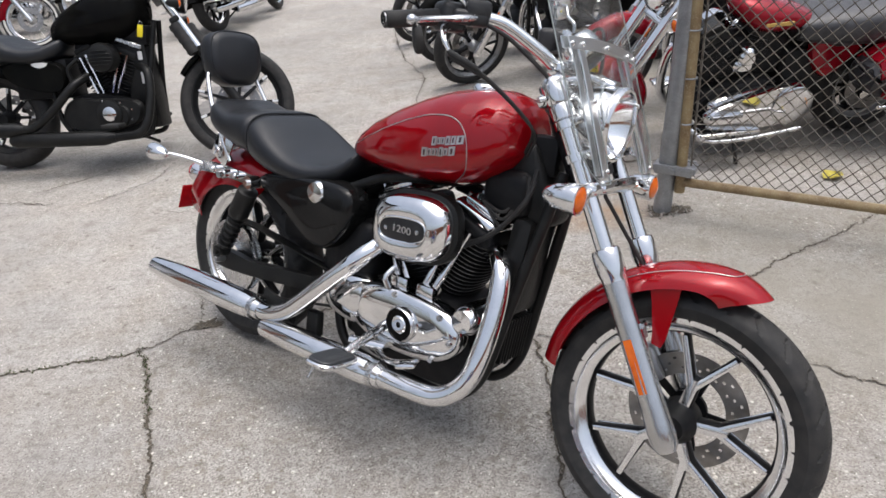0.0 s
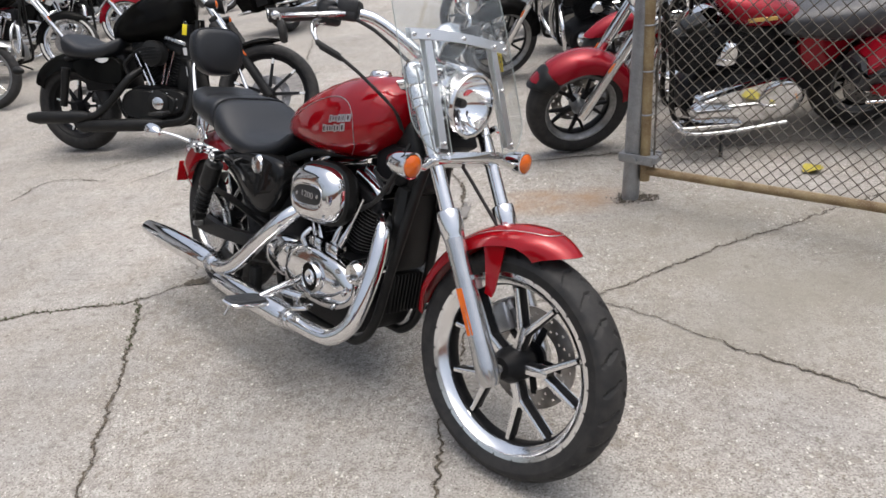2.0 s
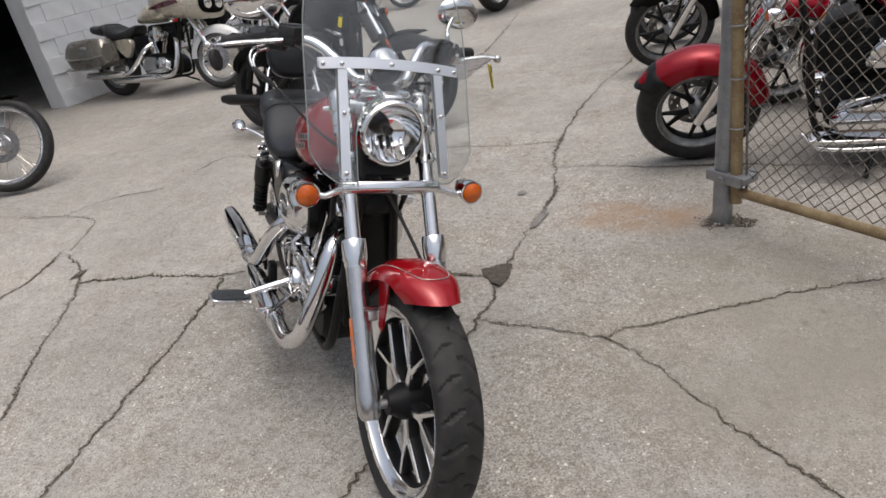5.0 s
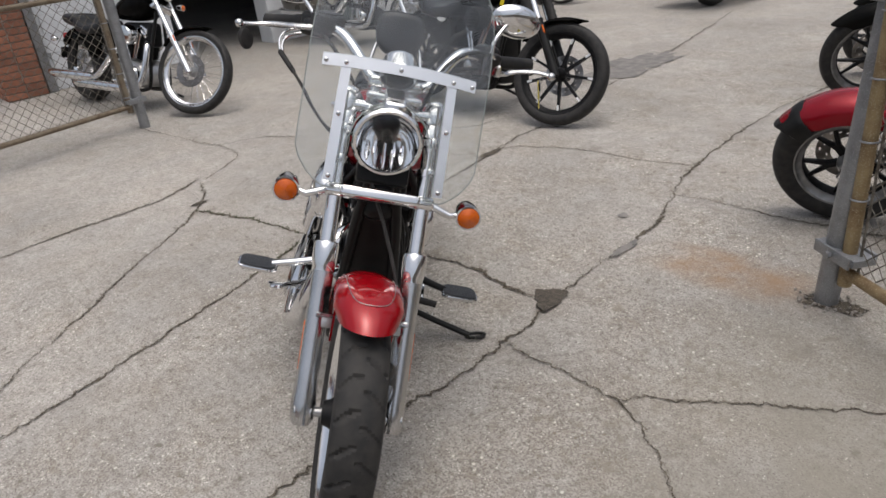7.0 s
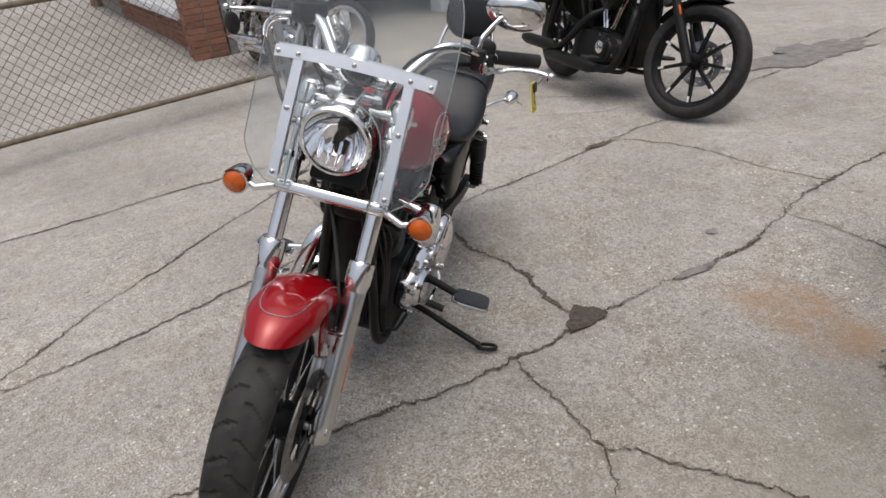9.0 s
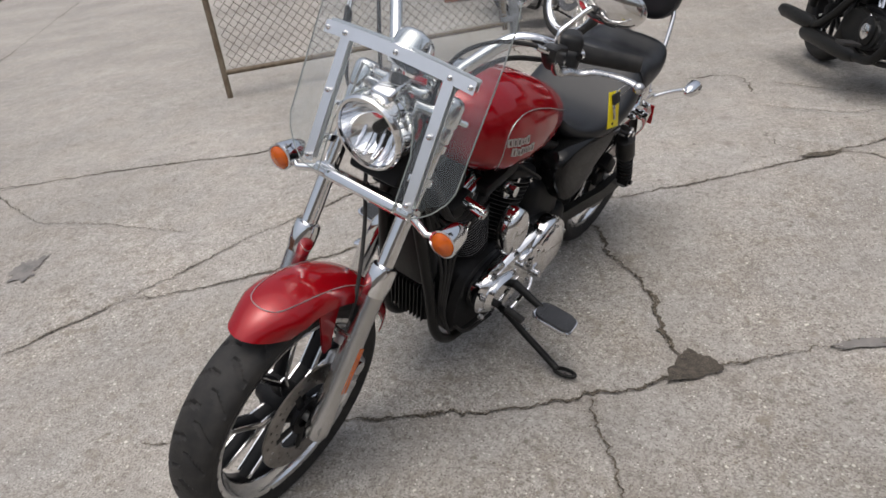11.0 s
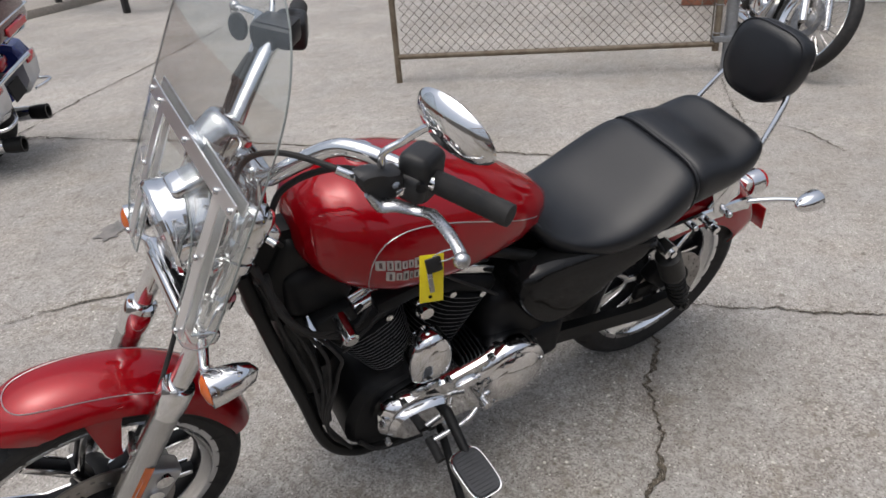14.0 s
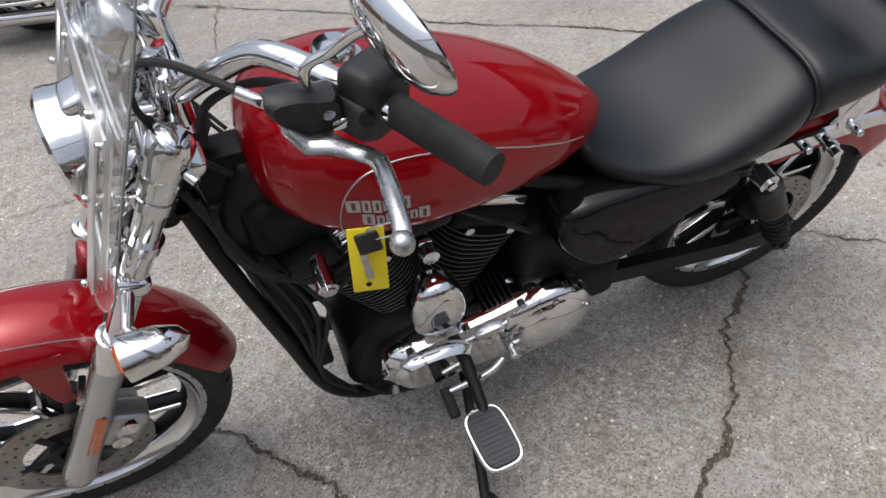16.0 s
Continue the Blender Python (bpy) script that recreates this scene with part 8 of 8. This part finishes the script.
        part("breather_line", bent([(0.62, -0.15, 0.66), (0.56, -0.17, 0.60), (0.58, -0.16, 0.50)], 0.012, 5, 10), BLACK, b)
    if guard:
        for s in (-1, 1):
            part("crash_bar", bent([(wb - 0.50, s * 0.09, 0.62), (wb - 0.44, s * 0.24, 0.60), (wb - 0.43, s * 0.36, 0.50), (wb - 0.45, s * 0.36, 0.34), (wb - 0.50, s * 0.22, 0.24), (wb - 0.53, s * 0.10, 0.22)], 0.016, 6, 12), CHROME, b, "chrome crash bar")
    if fairing:
        f0 = fl(L - 0.14, 0, 0.06)
        fr = []
        for x_, w, zl, zh in ((-0.30, 0.28, 0.02, 0.12), (-0.24, 0.36, -0.06, 0.20), (-0.10, 0.40, -0.12, 0.26), (0.06, 0.40, -0.15, 0.27), (0.20, 0.34, -0.17, 0.23), (0.28, 0.26, -0.17, 0.17), (0.31, 0.20, -0.15, 0.12)):
            fr.append([(f0.x + x_, w * math.copysign(abs(math.cos(a)) ** 0.6, math.cos(a)), f0.z + (zl + zh) / 2 + (zh - zl) / 2 * math.copysign(abs(math.sin(a)) ** 0.7, math.sin(a))) for a in [2 * math.pi * k / 28 for k in range(28)]])
        fg = part("fairing", loft(fr), fairing, b, "frame-mounted front fairing", angle=60)
        for s in (-1, 1):
            part("lamp", moved(lathe([(0.06, -0.02), (0.058, 0.01), (0.035, 0.018), (0.001, 0.02)], 24), Matrix.Translation((f0.x + 0.335, s * 0.085, f0.z - 0.01)) @ pose(0, 0, 0, 0, 0, -90)), MIRROR, fg, "round headlamp")
            part("swoosh", loft([[(f0.x + x_, s * (y_ + o), f0.z + z_ + h) for o, h in ((-0.02, -h_), (0.006, -h_), (0.006, h_), (-0.02, h_))] for x_, y_, z_, h_ in ((-0.26, 0.355, -0.01, 0.006), (-0.10, 0.398, 0.0, 0.022), (0.06, 0.398, 0.02, 0.028), (0.16, 0.352, 0.03, 0.018), (0.19, 0.335, 0.01, 0.005))]), MAROON, fg, "maroon swoosh")
        part("lamp_panel", loft([[(f0.x + x_, 0.19 * k * math.copysign(abs(math.cos(a)) ** 0.7, math.cos(a)), f0.z - 0.01 + 0.105 * k * math.copysign(abs(math.sin(a)) ** 0.7, math.sin(a))) for a in [2 * math.pi * i / 24 for i in range(24)]] for x_, k in ((0.29, 1.0), (0.315, 1.02), (0.325, 0.94))]), BLACKGLOSS, fg, "black panel round the twin headlamps")
        part("wind_deflector", sheet([[(f0.x + 0.10 - 0.30 * h - 0.9 * yy * yy, yy, f0.z + 0.22 + 0.5 * h) for yy in np.linspace(-0.27, 0.27, 11)] for h in np.linspace(0, 0.42, 6)], 0.003), PLASTIC, fg, "smoked wind deflector", angle=60)
    if screen:
        base = fl(L - 0.10, 0, 0.10)
        gl = part("windshield", sheet([[(base.x - 0.38 * h - 1.0 * yy * yy, yy * (1 - 0.3 * max(0, h - 0.3)), base.z + h) for yy in np.linspace(-0.26, 0.26, 13)] for h in np.linspace(-0.05, 0.48, 10)], 0.003), SHIELD, b, "clear windshield", angle=60)
        gl.visible_shadow = False
    if topcase:
        tc_ = part("top_case", rbox((-0.34, 0, 0.93), (0.40, 0.54, 0.28), 0.06, None, 3), topcase, b, "hard rear luggage case")
        part("case_trim", rbox((-0.34, 0, 0.90), (0.41, 0.55, 0.02), 0.008, None, 1), CHROME, tc_)
        part("case_rack", tube([(-0.08, 0.1, 0.80), (-0.08, -0.1, 0.80), (-0.52, -0.16, 0.79), (-0.52, 0.16, 0.79), (-0.08, 0.1, 0.80)], 0.01, 8), CHROME, tc_)
        part("case_lamp", rbox((-0.545, 0, 0.84), (0.02, 0.30, 0.05), 0.008, None, 1), REDLENS, tc_)
    if tip:
        part("fender_tip", fender_shape(fa.x, fa.z, R[0] + 0.034, a0 - 6, a0 + 20, tw[0] * 0.69, 0.075, -0.003, 8, 0.035, 0.01), tip, b, "black fender tip cover")
    # bars and front wheel turned to the left, as on a side stand
    hd_, ax_ = fl(L - 0.1, 0, -0.05), Vector((-math.sin(rk), 0, math.cos(rk)))
    turn = Matrix.Translation(hd_) @ Matrix.Rotation(radians(steer), 4, ax_) @ Matrix.Translation(-hd_)
    for ob in b.children:
        if ob.name.split(".")[0] in ("front_wheel", "fork_slider", "fork_tube", "fork_reflector", "fork_clamp", "front_fender", "fender_tip", "headlight", "turn_signal", "handlebar", "grip", "lever", "switch_housing", "mirror", "windshield"):
            ob.matrix_local = turn
    return b


black_bike = park("black", -2.74, 4.40, -5.0, "matt black motorcycle with nine-spoke wheels and a solo seat", paint=BLACKGLOSS, wb=1.52, R=(0.345, 0.32), black=True, wheels="nine", fullfender=False, lean=11, fork_mat=BLACK, steer=22, solo=True)
park("silver", -6.28, 5.74, 3.5, "champagne touring motorcycle with fairing, saddlebags and white front fender", paint=CHAMPAGNE, fenders=WHITEPAINT, wb=1.64, R=(0.33, 0.32), wheels="wire", bags=GREYPAINT, fairing=CHAMPAGNE, lean=9, dark=True)
park("chopper", -5.92, 2.64, 10.8, "black custom motorcycle with chrome wire wheels", paint=BLACKGLOSS, wb=1.75, R=(0.365, 0.335), tw=(0.095, 0.21), wheels="wire", rake=36, stretch=0.08, fullfender=False, lean=12, pipes="low", steer=24)
park("red", 2.45, 4.01, 187.0, "red touring motorcycle with saddlebags and crash bar behind the fence", paint=FLATRED, wb=1.62, R=(0.305, 0.305), tw=(0.15, 0.16), bags=TARP, lid=FLATRED, low=0.09, lean=11, tarp=True, dark=True, tip=BLACK, steer=10)
park("red", 2.76, 4.99, 190.0, "red motorcycle with a black seat beside the fence", paint=FLATRED, wb=1.62, lean=11, screen=True, dark=True)
park("dark", 1.88, 6.06, 193.3, "black motorcycle with chrome forks and black front fender", paint=BLACKGLOSS, wb=1.62, lean=11, guard=True, dark=True)
park("dark", 1.70, 6.91, 195.2, "black motorcycle with clear windshield and chrome bars", paint=BLACKGLOSS, wb=1.62, lean=11, screen=True, dark=True)
park("dark", 1.44, 7.96, 197.2, "black motorcycle with chrome trim", paint=BLACKGLOSS, wb=1.62, lean=11)
park("far", -2.64, 9.06, 74.5, "black touring motorcycle with hard saddlebags and red tail lamp", paint=BLACKGLOSS, wb=1.62, bags=BLACKGLOSS, lean=10, screen=True)
park("far", -6.42, 8.71, 3.5, "red cruiser motorcycle with white sidewall tyres", paint=BLACKGLOSS, fenders=FLATRED, wb=1.62, wheels="wire", whitewall=True, lean=10)
park("far", -6.40, 7.23, 6.1, "black cruiser motorcycle with white sidewall tyres", paint=BLACKGLOSS, wb=1.66, wheels="wire", whitewall=True, lean=10, guard=True)
park("far", -6.40, 10.11, 3.4, "black cruiser motorcycle with chrome wire wheels", paint=MAROON, fenders=BLACKGLOSS, wb=1.62, wheels="wire", lean=10, screen=True)
park("far", -6.28, 11.42, 8.4, "black cruiser motorcycle with chrome forks", paint=BLACKGLOSS, wb=1.62, lean=10)
park("far", -5.52, 12.79, 10.5, "dark cruiser motorcycle with chrome trim", paint=MAROON, wb=1.62, lean=10)
park("blue", -1.62, -1.95, -61.6, "blue touring motorcycle with silver-trimmed saddlebags and red tail lamps", paint=BLUEPAINT, wb=1.64, bags=BLUEPAINT, topcase=MAROON, lean=8, pipes="dual", guard=True, band=SILVERPAINT)
park("back", 3.88, 5.37, 188.1, "dark red motorcycle with chrome trim behind the fence", paint=MAROON, wb=1.62, lean=11, bags=MAROON, dark=True)
park("back", 4.29, 4.29, 186.0, "black motorcycle with saddlebags behind the fence", paint=BLACKGLOSS, wb=1.62, lean=11, bags=BLACKGLOSS, dark=True)
park("back", 4.15, 6.53, 189.9, "dark red motorcycle with a black seat", paint=FLATRED, fenders=BLACKGLOSS, wb=1.62, lean=11, dark=True)

bpy.context.view_layer.update()
tag_b = thing("key_tag", black_bike.matrix_world @ Matrix.Translation((1.03, -0.125, 0.80)) @ pose(0, 0, 0, 0, 12, 20), "small yellow plastic key tag hanging below a black tank", "key tag")
part("tag_plate", rbox((0, 0, 0), (0.03, 0.0015, 0.07), 0.004, None, 2), YELLOW, tag_b)
part("key_ring", tube([(0.010 * math.cos(a), 0.002, 0.042 + 0.012 * math.sin(a)) for a in np.linspace(0, 2 * math.pi, 20)], 0.0012, 6), STEEL, tag_b)
